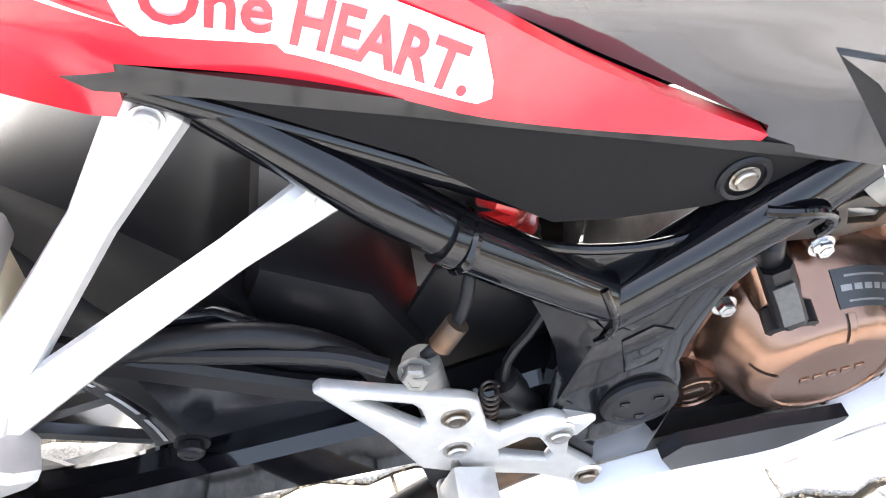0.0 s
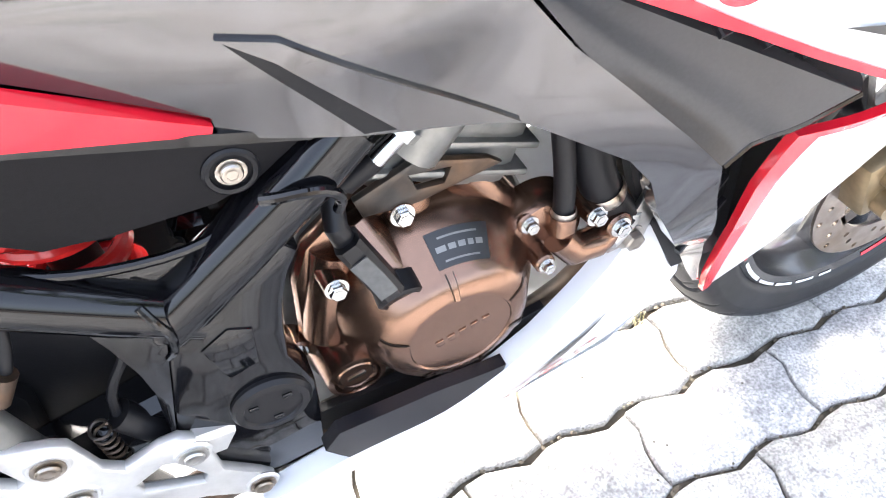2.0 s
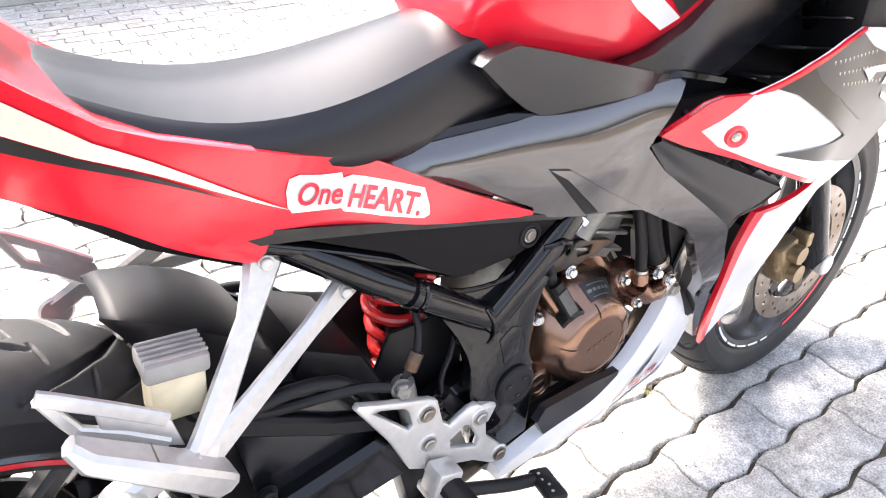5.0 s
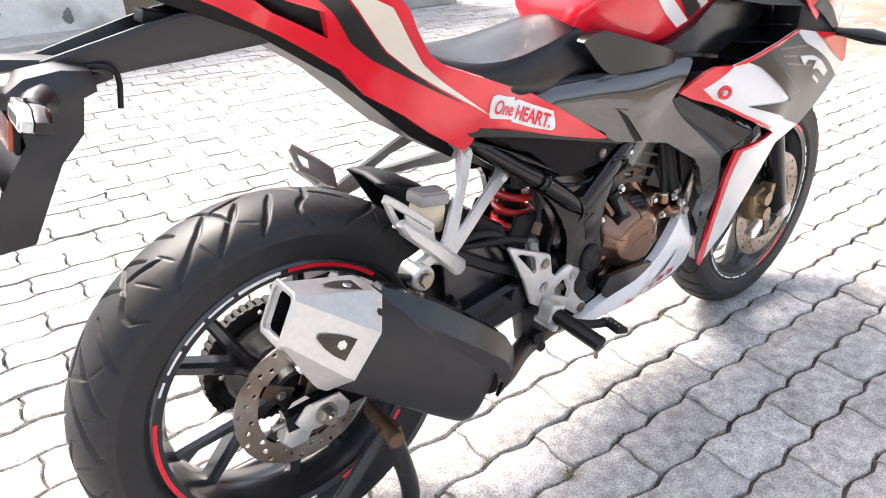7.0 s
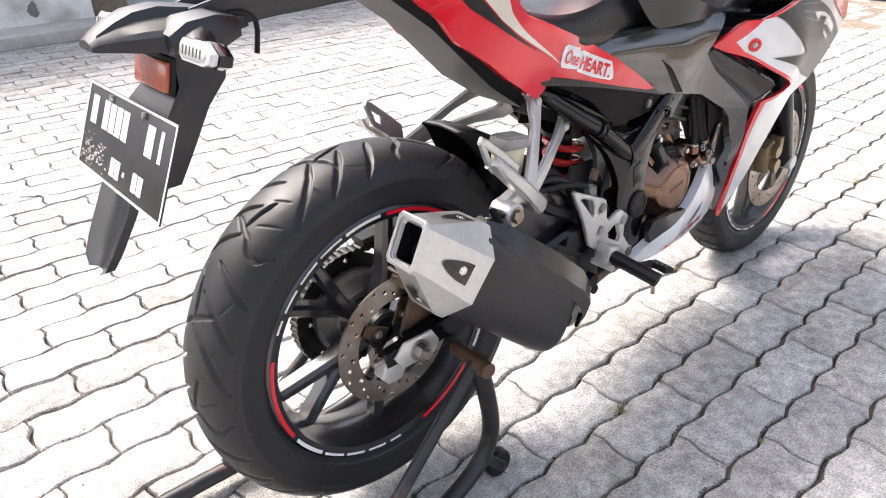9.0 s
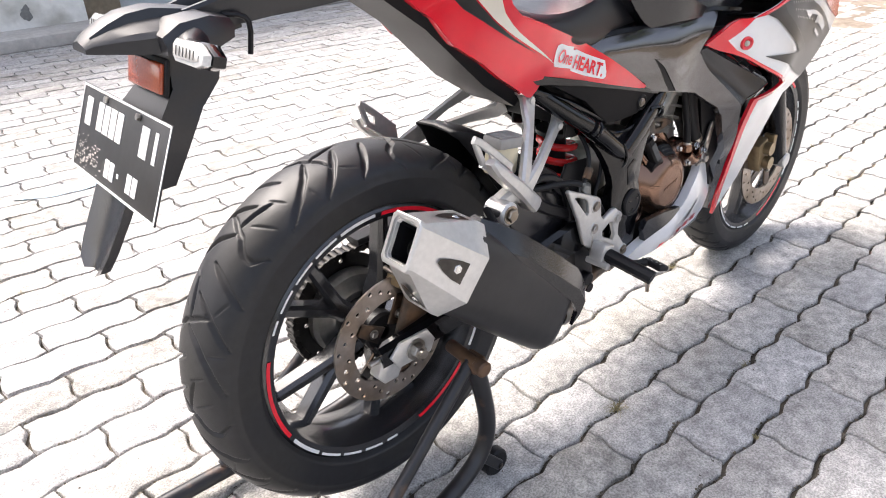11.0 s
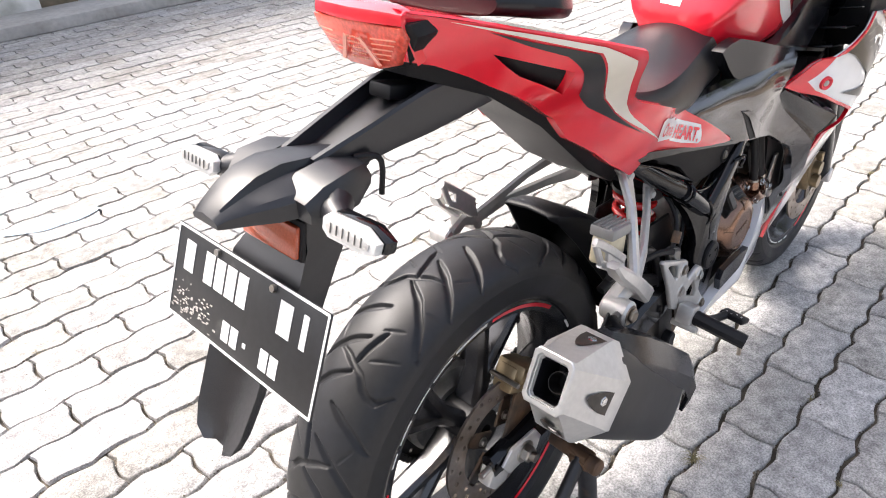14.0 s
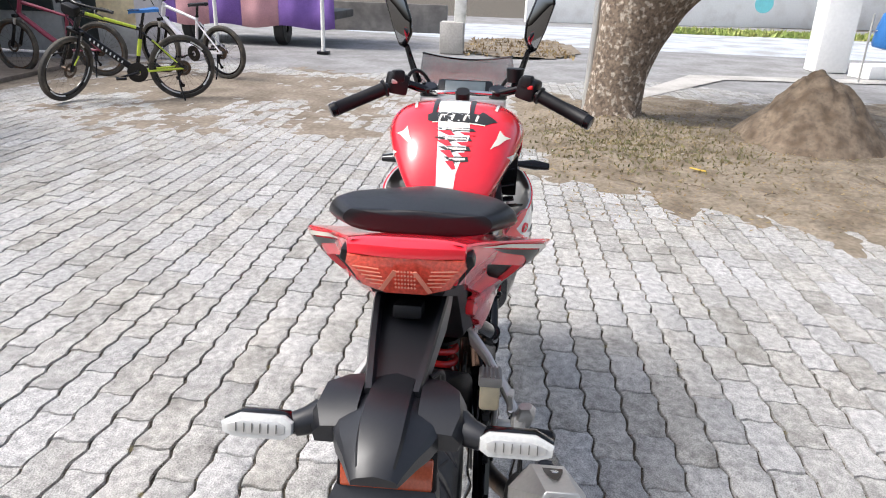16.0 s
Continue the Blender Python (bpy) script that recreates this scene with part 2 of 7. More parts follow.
def lathe(profile, m=None, segs=32, close=False):
    """Turns (radius, height) points about the local z axis; points with radius 0 close it."""
    bm = bmesh.new()
    rings = []
    for r, h in profile:
        if r < 1e-7:
            rings.append([bm.verts.new((0, 0, h))])
        else:
            rings.append([bm.verts.new((r * math.cos(2 * math.pi * i / segs), r * math.sin(2 * math.pi * i / segs), h)) for i in range(segs)])
    pairs = list(zip(rings, rings[1:])) + ([(rings[-1], rings[0])] if close else [])
    for a, b in pairs:
        for i in range(segs):
            j = (i + 1) % segs
            if len(a) == 1 and len(b) > 1:
                bm.faces.new((a[0], b[i], b[j]))
            elif len(b) == 1 and len(a) > 1:
                bm.faces.new((a[i], b[0], a[j]))
            elif len(a) > 1:
                bm.faces.new((a[i], b[i], b[j], a[j]))
    return moved(bm, m) if m is not None else bm


def tube(points, radius, segs=12, caps=True, flat=1.0, smooth=0):
    """A round (or flattened) bar along a line of points; radius may be a list."""
    pts = [Vector(p) for p in points]
    for _ in range(smooth):
        out = [pts[0]]
        for a, b in zip(pts, pts[1:]):
            out += [a * 0.75 + b * 0.25, a * 0.25 + b * 0.75]
        pts = out + [pts[-1]]
    radii = radius if isinstance(radius, (list, tuple)) else [radius] * len(pts)
    if len(radii) != len(pts):
        radii = [radii[0]] * len(pts)
    bm = bmesh.new()
    up, rings = None, []
    for i, p in enumerate(pts):
        d = (pts[min(i + 1, len(pts) - 1)] - pts[max(i - 1, 0)]).normalized()
        if up is None:
            up = d.orthogonal().normalized() if abs(d.z) > 0.95 else Vector((0, 0, 1))
        side = d.cross(up).normalized()
        up = side.cross(d).normalized()
        rings.append([bm.verts.new(p + radii[i] * (math.cos(2 * math.pi * k / segs) * side * flat + math.sin(2 * math.pi * k / segs) * up)) for k in range(segs)])
    for a, b in zip(rings, rings[1:]):
        for k in range(segs):
            bm.faces.new((a[k], a[(k + 1) % segs], b[(k + 1) % segs], b[k]))
    if caps:
        bm.faces.new(rings[0])
        bm.faces.new(reversed(rings[-1]))
    return bm


def beam(points, width, height, bevel=0.004):
    """A bar of rectangular section with rounded corners along a line; width across y-ish, height upright in its plane."""
    pts = [Vector(p) for p in points]
    bm = bmesh.new()
    rings = []
    w0 = width if isinstance(width, (list, tuple)) else [width] * len(pts)
    h0 = height if isinstance(height, (list, tuple)) else [height] * len(pts)
    for i, p in enumerate(pts):
        d = (pts[min(i + 1, len(pts) - 1)] - pts[max(i - 1, 0)]).normalized()
        side = (Vector((0, 1, 0)) - d * d.y).normalized()
        up = side.cross(d).normalized()
        w, h, c = w0[i] / 2, h0[i] / 2, bevel
        corner = [(-w + c, -h), (w - c, -h), (w, -h + c), (w, h - c), (w - c, h), (-w + c, h), (-w, h - c), (-w, -h + c)]
        rings.append([bm.verts.new(p + a * side + b * up) for a, b in corner])
    for a, b in zip(rings, rings[1:]):
        for k in range(8):
            bm.faces.new((a[k], a[(k + 1) % 8], b[(k + 1) % 8], b[k]))
    bm.faces.new(rings[0])
    bm.faces.new(reversed(rings[-1]))
    return bm


def slab(outline, y0, y1, bevel=0.003, holes=()):
    """A plate: an outline of (x, z), with holes, from y0 to y1."""
    bm = fill(outline, holes, 0)
    for v in bm.verts:
        v.co = Vector((v.co.x, y0, v.co.y))
    rim = [e for e in bm.edges if len(e.link_faces) == 1]
    got = bmesh.ops.extrude_face_region(bm, geom=list(bm.faces) )
    for v in got["geom"]:
        if isinstance(v, bmesh.types.BMVert):
            v.co.y = y1
    bmesh.ops.recalc_face_normals(bm, faces=bm.faces)
    if bevel:
        edges = [e for e in bm.edges if len(e.link_faces) == 2 and e.calc_face_angle(0) > 1.2 and abs(e.verts[0].co.y - e.verts[1].co.y) < 1e-6]
        bmesh.ops.bevel(bm, geom=edges, offset=bevel, segments=2, affect="EDGES", profile=0.5, clamp_overlap=True)
    return bm


def fill(outline, holes=(), step=0.02):
    """Triangles inside a plane outline (u, v), with inner points every step."""
    verts, edges = [], []
    for ring in (outline, *holes):
        first, n = len(verts), 0
        for (x0, y0), (x1, y1) in zip(ring, list(ring[1:]) + [ring[0]]):
            k = max(1, int(math.hypot(x1 - x0, y1 - y0) / step)) if step else 1
            for i in range(k):
                verts.append(Vector((x0 + (x1 - x0) * i / k, y0 + (y1 - y0) * i / k)))
                n += 1
        edges += [(first + i, first + (i + 1) % n) for i in range(n)]
    if step:
        rim = [v.copy() for v in verts]
        xs, ys = [p[0] for p in outline], [p[1] for p in outline]
        row, y = 0, min(ys) + step * 0.5
        while y < max(ys):
            x = min(xs) + step * (0.25 + 0.5 * (row % 2))
            while x < max(xs):
                p = Vector((x, y))
                if inside(p, outline) and not any(inside(p, h) for h in holes) and min((p - q).length_squared for q in rim) > (0.5 * step) ** 2:
                    verts.append(p)
                x += step
            y += step * 0.87
            row += 1
    from mathutils.geometry import delaunay_2d_cdt
    vs, _, fs, *_ = delaunay_2d_cdt(verts, edges, [], 1, 1e-6)
    bm = bmesh.new()
    made = [bm.verts.new((v.x, v.y, 0)) for v in vs]
    for f in {frozenset(f): f for f in fs if len(set(f)) > 2}.values():
        mid = sum((vs[i] for i in f), Vector((0, 0))) / len(f)
        if not any(inside(mid, h) for h in holes):
            bm.faces.new([made[i] for i in f])
    loose = [v for v in bm.verts if not v.link_faces]
    bmesh.ops.delete(bm, geom=loose, context="VERTS")
    return bm


def inside(p, ring):
    hit = False
    for (x0, y0), (x1, y1) in zip(ring, list(ring[1:]) + [ring[0]]):
        if (y0 > p[1]) != (y1 > p[1]) and p[0] < (x1 - x0) * (p[1] - y0) / (y1 - y0) + x0:
            hit = not hit
    return hit


def sheet(knots):
    """A smooth surface y(x, z) through knots (x, z, y): a thin-plate spline."""
    P = np.array([(k[0], k[1]) for k in knots])
    Y = np.array([k[2] for k in knots])
    n = len(P)

    def u(r2):
        return np.where(r2 > 1e-12, r2 * np.log(r2 + 1e-20), 0)

    A = np.zeros((n + 3, n + 3))
    A[:n, :n] = u(((P[:, None] - P[None]) ** 2).sum(-1)) + 1e-4 * np.eye(n)
    A[:n, n], A[:n, n + 1:], A[n, :n], A[n + 1:, :n] = 1, P, 1, P.T
    w = np.linalg.solve(A, np.r_[Y, 0, 0, 0])

    def y(x, z):
        r2 = ((P - np.array([x, z])) ** 2).sum(-1)
        return float(u(r2) @ w[:n] + w[n] + w[n + 1] * x + w[n + 2] * z)

    return y


def skin(outline, y, thick=0.004, lift=0.0, holes=(), step=0.018, roll=0.002):
    """A body panel on the surface y(x, z), lift metres outside it, with a turned-in rim of the given thickness."""
    bm = fill(outline, holes, step)
    for v in bm.verts:
        v.co = Vector((v.co.x, y(v.co.x, v.co.y) - lift, v.co.y))
    bmesh.ops.recalc_face_normals(bm, faces=bm.faces)
    if sum(f.normal.y for f in bm.faces) > 0:
        bmesh.ops.reverse_faces(bm, faces=bm.faces)
    if thick:
        rim = [e for e in bm.edges if len(e.link_faces) == 1]
        for depth, inset in ((roll, roll * 0.6), (thick, 0)):
            got = bmesh.ops.extrude_edge_only(bm, edges=rim)
            new_v = [g for g in got["geom"] if isinstance(g, bmesh.types.BMVert)]
            for v in new_v:
                v.co.y += depth if depth == roll else thick - roll
            rim = [g for g in got["geom"] if isinstance(g, bmesh.types.BMEdge) and all(v in set(new_v) for v in g.verts)]
    return bm


def loft(rings, closed=True, caps=True):
    """A skin over rings of points with equal counts."""
    bm = bmesh.new()
    vs = [[bm.verts.new(p) for p in ring] for ring in rings]
    n = len(vs[0])
    for a, b in zip(vs, vs[1:]):
        for k in range(n if closed else n - 1):
            bm.faces.new((a[k], a[(k + 1) % n], b[(k + 1) % n], b[k]))
    if caps and closed:
        bm.faces.new(vs[0])
        bm.faces.new(reversed(vs[-1]))
    return bm


def rounded(ob, levels=2):
    mod = ob.modifiers.new("round", "SUBSURF")
    mod.levels = mod.render_levels = levels
    return ob


def bolt(at, way, r=0.006, h=0.005, hexa=True):
    """A bolt head with a washer, facing way."""
    a, d = Vector(at), Vector(way).normalized()
    washer = cyl(a, a + d * 0.0015, r * 1.35, segs=16)
    head = cyl(a + d * 0.0015, a + d * (0.0015 + h), r, segs=6 if hexa else 16, bevel=r * 0.15)
    m, _ = frame_of(a + d * (0.0015 + h), a + d * (0.003 + h))
    socket = lathe([(0, -0.001), (r * 0.5, -0.001), (r * 0.5, 0.0004), (r * 0.62, 0.0004)], m, 6)
    return join(washer, head, socket)


# ==== motorcycle: bodywork ====
BIKE = thing("motorcycle", "red, white and grey sport motorcycle raised on a rear paddock stand", "motorcycle")


def both(name, make, mat, parent, label="", sharp=35):
    """A part on the right side and its mirror image on the left."""
    a = part(name, make(), mat, parent, label, sharp)
    b = part(name, mirrored(make()), mat, parent, label, sharp)
    return a, b


tail_y = sheet([(-.128, .998, -.063), (-.128, .962, -.058), (.005, .957, -.119), (.10, .925, -.172), (-.04, .941, -.086), (.13, .911, -.172), (.03, .909, -.121), (.069, .869, -.103),
                (0, .9, -.078), (.083, .84, -.075), (.147, .785, -.078), (.25, .72, -.092), (.3, .675, -.08), (.305, .74, -.105), (.336, .757, -.107),
                (.444, .689, -.11), (.585, .642, -.108), (.241, .814, -.11), (.41, .749, -.098), (.2, .86, -.14)])
side_base = sheet([(.586, .644, -.105), (.601, .692, -.111), (.657, .622, -.117), (.757, .694, -.126), (.671, .767, -.138), (.41, .749, -.096), (.588, .751, -.119), (.50, .71, -.104),
                   (.79, .761, -.160), (.864, .560, -.169), (.875, .45, -.140), (.836, .538, -.145), (.906, .465, -.150), (.953, .383, -.118), (.925, .385, -.105), (1.036, .228, -.058), (.985, .31, -.085)])


def side_y(x, z):
    """The side fairing, whose upper flank turns in towards the seat and the tank, more broadly at the front."""
    edge = .748 + .034 * (x - .41) if x < .79 else .761
    share = min(1.0, max(0.0, (x - .41) / .36))
    broad, inset = .026 + .034 * share, .0176 + .018 * share
    d = max(0.0, broad - (edge - z)) if x < .80 else 0.0
    belly = .006 * math.exp(-((z - .68) / .03) ** 2 - ((x - .66) / .1) ** 2)
    return side_base(x, z) - belly + inset * (d / broad) ** 2


fair_y = sheet([(.757, .694, -.126), (.823, .695, -.176), (.967, .604, -.196), (.932, .558, -.165), (1.032, .577, -.178), (1.042, .215, -.064), (.79, .73, -.157), (1.09, .769, -.17),
                (.98, .4, -.115), (1.08, .42, -.12), (1.2, .72, -.166), (1.0, .8, -.18), (1.32, .7, -.147), (1.25, .85, -.15), (.88, .68, -.19)])
belly_y = sheet([(.94, .40, -.08), (.875, .42, -.095), (.79, .41, -.112), (.7, .37, -.128), (.6, .34, -.138), (.52, .31, -.14), (.7, .30, -.139), (.85, .33, -.112), (.6, .26, -.122), (.8, .25, -.103), (.95, .28, -.083), (.7, .262, -.118)])

# tail
TAIL_SIDE = [(-.130, .998), (-.04, .972), (.0, .959), (.06, .942), (.122, .921), (.14, .905), (.165, .876), (.2, .840), (.235, .818), (.30, .793), (.41, .75), (.49, .702),
             (.588, .646), (.586, .640), (.49, .666), (.42, .6855), (.35, .7035), (.308, .7145), (.301, .690), (.294, .680), (.284, .6825), (.224, .722), (.187, .752), (.133, .788), (.097, .828), (.014, .882), (-.045, .916),
             (-.093, .940), (-.124, .950)]
VENT = [(-.034, .941), (.048, .909), (.064, .875), (.006, .908)]
for flip in (False, True):
    def put(name, bm, mat, parent=BIKE, label=""):
        return part(name, mirrored(bm) if flip else bm, mat, parent, label)
    panel = put("tail_side_panel", skin(TAIL_SIDE, tail_y, 0.012, holes=[VENT], step=0.010), RED, BIKE, "gloss red tail side panel")
    put("vent_backing", skin([(x + dx, z + dz) for (x, z), (dx, dz) in zip(VENT, ((-.01, .006), (.008, .006), (.008, -.008), (-.008, -.006)))], tail_y, 0.0, -0.013), MATBLACK, panel)
    put("white_stripe", skin([(-.09, .984), (.0, .952), (.062, .930), (.093, .896), (.137, .852), (.181, .819), (.322, .732), (.24, .792), (.192, .829), (.143, .882), (.116, .911),
                              (.062, .937), (.0, .957)], tail_y, 0.0, 0.0020, step=0.008), CREAM, panel)
    put("black_stripe", skin([(-.05, .968), (.0, .949), (.06, .929), (.092, .895), (.136, .851), (.18, .818), (.275, .757), (.175, .812), (.126, .84), (.09, .868),
                              (.055, .909), (.032, .930), (-.0, .944)], tail_y, 0.0, 0.0015, step=0.008), DECALBLACK, panel)
    if not flip:
        panel_right = panel
RIDGE = [(-.130, .998), (-.085, .986), (-.04, .972), (.0, .959), (.06, .942), (.122, .921), (.14, .905), (.165, .876), (.2, .840), (.235, .818), (.30, .793)]
deck = []
for x, z in RIDGE:
    y = tail_y(x, z)
    lift = .004 if x < .13 else 0.0
    deck.append([(x, y, z), (x - .002, y + .004, z + .003), (x, y * .72, z + lift * .55), (x, y * .45, z + lift), (x, 0, z + lift * 1.1), (x, -y * .45, z + lift), (x, -y * .72, z + lift * .55), (x - .002, -y - .004, z + .003), (x, -y, z)])
part("tail_deck", loft(deck, closed=False), RED, BIKE, "gloss red tail deck under the pillion seat")
# the end piece runs round the lamp from one wing to the other
END = [(.0655, (-.124, .998), (-.129, .996), (-.118, .946)), (.064, (-.122, .999), (-.133, .996), (-.1340, .986)), (.05, (-.120, 1.001), (-.138, .998), (-.1385, .987)), (.03, (-.120, 1.002), (-.142, .999), (-.1425, .987)), (0, (-.120, 1.002), (-.144, .999), (-.1445, .987))]
rows = []
for y, a, b, c in END + [(-y, a, b, c) for y, a, b, c in END[-2::-1]]:
    mid = ((a[0] + b[0]) / 2, (a[1] + b[1]) / 2 + .0015)
    rows.append([(a[0], y, a[1]), (mid[0], y, mid[1]), (b[0], y, b[1]), (b[0] - .001, y, b[1] - .004), (c[0], y, c[1]), (c[0] + .012, y, c[1] + .003)])
part("tail_end", loft(rows, closed=False), RED, BIKE, "gloss red tail end round the lamp", sharp=28)


def lay(bm, target, lift):
    """Moves a thin sheet sideways on to a finished panel, lift metres outside it."""
    from mathutils.bvhtree import BVHTree
    tree = BVHTree.FromObject(target, bpy.context.evaluated_depsgraph_get())
    for v in bm.verts:
        hit, normal, _, _ = tree.ray_cast(Vector((v.co.x, -1, v.co.z)), Vector((0, 1, 0)))
        if hit is not None:
            v.co.y = hit.y - lift
    return bm


def text_on(body, x, z, tilt, size, y, lift, squeeze=1.0, bold=0.0):
    """Flat lettering laid on the surface y(x, z), starting at (x, z), seen from the right."""
    cu = bpy.data.curves.new("lettering", "FONT")
    cu.body, cu.size, cu.offset, cu.resolution_u = body, size, bold, 3
    ob = bpy.data.objects.new("lettering", cu)
    scene.collection.objects.link(ob)
    me = bpy.data.meshes.new_from_object(ob.evaluated_get(bpy.context.evaluated_depsgraph_get()))
    bpy.data.objects.remove(ob)
    bm = bmesh.new()
    bm.from_mesh(me)
    bpy.data.meshes.remove(me)
    bmesh.ops.triangulate(bm, faces=bm.faces)
    for _ in range(4):
        long = [e for e in bm.edges if e.calc_length() > .005]
        if long:
            bmesh.ops.subdivide_edges(bm, edges=long, cuts=1)
            bmesh.ops.triangulate(bm, faces=bm.faces)
    c, s_ = math.cos(radians(tilt)), math.sin(radians(tilt))
    for v in bm.verts:
        u, w = v.co.x * squeeze, v.co.y
        px, pz = x + u * c - w * s_, z + u * s_ + w * c
        v.co = Vector((px, y(px, pz) - lift, pz))
    return bm


part("slogan_backing", lay(skin([(0.3225, 0.7620), (0.3320, 0.7630), (0.3520, 0.7559), (0.3725, 0.7509), (0.3735, 0.7450), (0.3830, 0.7449), (0.4100, 0.7330), (0.4495, 0.7168), (0.4530, 0.6970), (0.4525, 0.6885), (0.4465, 0.6860), (0.4085, 0.6968), (0.3725, 0.7114), (0.3700, 0.7156), (0.3450, 0.7217), (0.3235, 0.7276), (0.3195, 0.7353), (0.3190, 0.7512)], tail_y, 0.0, 0.0024, step=0.004), panel_right, .0012), WHITE, panel_right, "white die-cut slogan sticker")
part("lettering", lay(text_on("One", .3255, .7355, -17.5, .030, tail_y, .0042, .86, .0006), panel_right, .0026), RED, panel_right, "red lettering")
part("lettering", lay(text_on("HEART.", .3745, .7170, -21, .030, tail_y, .0042, .72, .0009), panel_right, .0026), RED, panel_right, "red lettering")
part("tail_underside", loft([
    [(-.12, -.05, .958), (-.12, .05, .958), (-.11, .04, .93), (-.11, -.04, .93)],
    [(0, -.072, .904), (0, .072, .904), (0, .052, .880), (0, -.052, .880)],
    [(.1, -.072, .838), (.1, .072, .838), (.1, .052, .812), (.1, -.052, .812)],
    [(.22, -.080, .738), (.22, .080, .738), (.21, .056, .712), (.21, -.056, .712)],
    [(.29, -.070, .695), (.29, .070, .695), (.29, .05, .66), (.29, -.05, .66)]]), MATBLACK, BIKE, "matt black undertray")


def slab_seat(rows, hard=(), drop=.024):
    """Rings across y from (x, half width, top z, edge z)."""
    rings = []
    for x, w, zt, ze in rows:
        rings.append([(x, -w * .94, ze - drop), (x, -w, ze), (x, -w * .98, ze + (zt - ze) * .45), (x, -w * .88, ze + (zt - ze) * .78), (x, -w * .4, zt - .004), (x, 0, zt), (x, w * .4, zt - .004), (x, w * .88, ze + (zt - ze) * .78), (x, w * .98, ze + (zt - ze) * .45), (x, w, ze), (x, w * .94, ze - drop), (x, 0, ze - drop - .004)])
    bm = loft(rings)
    bm.verts.ensure_lookup_table()
    crease = bm.edges.layers.float.new("crease_edge")
    for i in range(len(rings) - 1):
        for k in (1, 3, 7, 9):
            e = bm.edges.get((bm.verts[12 * i + k], bm.verts[12 * (i + 1) + k]))
            if e:
                e[crease] = .8
    for i in hard:
        for k in range(12):
            e = bm.edges.get((bm.verts[12 * i + k], bm.verts[12 * i + (k + 1) % 12]))
            if e:
                e[crease] = .6
    return bm


rounded(part("pillion_seat", slab_seat([(-.036, .055, 1.002, .993), (-.032, .092, 1.006, .990), (.0, .112, 1.006, .985), (.03, .124, 1.005, .978), (.06, .118, 1.003, .970), (.10, .092, .998, .960), (.15, .058, .986, .947), (.19, .030, .972, .938), (.215, .014, .957, .930)], (1, 3), .015), VINYL, BIKE, "black vinyl pillion seat pad"))
rounded(part("rider_seat", slab_seat([(.17, .085, .868, .85), (.20, .098, .85, .828), (.27, .108, .818, .79), (.36, .108, .812, .765), (.45, .095, .83, .75), (.53, .078, .848, .758), (.60, .07, .85, .765), (.64, .05, .83, .77)]), VINYL, BIKE, "black vinyl rider seat"))

# tank
tank = rounded(part("fuel_tank", loft([
    [(x, s * w * a, z0 + (z1 - z0) * b) for s, a, b in ((-1, .9 * k, 0), (-1, .93 * k, .25), (-1, .93 * k ** .3, .50), (-1, 1.06, .70), (-1, 1.03, .82), (-1, .86, .95), (-1, .55, 1.01), (-1, .2, 1.02), (1, .2, 1.02), (1, .55, 1.01), (1, .86, .95), (1, 1.03, .82), (1, 1.06, .70), (1, .93 * k ** .3, .50), (1, .93 * k, .25), (1, .9 * k, 0))]
    for x, w, z0, z1, k in ((.525, .06, .79, .855, .8), (.54, .085, .785, .895, .8), (.59, .112, .78, .955, .80), (.66, .135, .76, 1.0, .76), (.75, .152, .755, 1.012, .70), (.85, .148, .77, .993, .66), (.93, .12, .80, .958, .72), (.96, .08, .82, .93, .8))]), RED, BIKE, "gloss red fuel tank"))
tank_trim_y = sheet([(.525, .812, -.086), (.598, .748, -.090), (.748, .766, -.113), (.56, .826, -.097), (.64, .80, -.114), (.66, .751, -.109), (.735, .750, -.112)])
both("tank_cover", lambda: skin([(.525, .810), (.538, .820), (.560, .826), (.60, .815), (.641, .802), (.70, .784), (.748, .768), (.737, .751), (.66, .752), (.60, .747), (.58, .758), (.558, .777)], tank_trim_y, 0.02, 0.010), PLASTIC, BIKE, "black textured plastic tank cover")
band_y = sheet([(.60, .748, -.096), (.66, .757, -.107), (.754, .765, -.117), (.80, .752, -.122), (.871, .743, -.116), (1.074, .795, -.092), (.80, .80, -.112), (.95, .86, -.10), (1.05, .88, -.10)])
both("upper_infill_panel", lambda: skin([(.64, .748), (.70, .752), (.76, .756), (.81, .752), (.871, .742), (.97, .768), (1.060, .797), (1.08, .83), (1.05, .885), (.95, .885), (.87, .845), (.80, .806), (.74, .786), (.66, .775)], band_y, 0.02), PLASTIC, BIKE, "satin black panel between the tank and the fairing")
cover_y = sheet([(.83, .90, -.12), (.92, .83, -.14), (1.07, .816, -.155), (1.13, .811, -.163), (1.26, .741, -.160), (1.17, .825, -.160), (1.07, .87, -.145), (.95, .92, -.12)])
both("cockpit_side_cover", lambda: skin([(.90, .842), (.985, .828), (1.068, .819), (1.131, .812), (1.19, .782), (1.255, .745), (1.262, .76), (1.225, .795), (1.176, .826), (1.12, .85), (1.06, .875), (.98, .905), (.91, .89)], cover_y, 0.03), PLASTIC, BIKE, "black inner cockpit cover beside the instruments")
both("cockpit_recess", lambda: slab([(.83, .70), (.86, .80), (.95, .84), (1.10, .83), (1.24, .78), (1.25, .70), (1.10, .66), (.90, .66)], -.082, -.074, 0), MATBLACK, BIKE, "black recess wall inside the fairing")
both("recess_end", lambda: slab([(1.085, .70), (1.085, .815), (1.115, .83), (1.24, .77), (1.25, .70)], -.158, -.080, .003), MATBLACK, BIKE, "black end wall of the fairing recess")
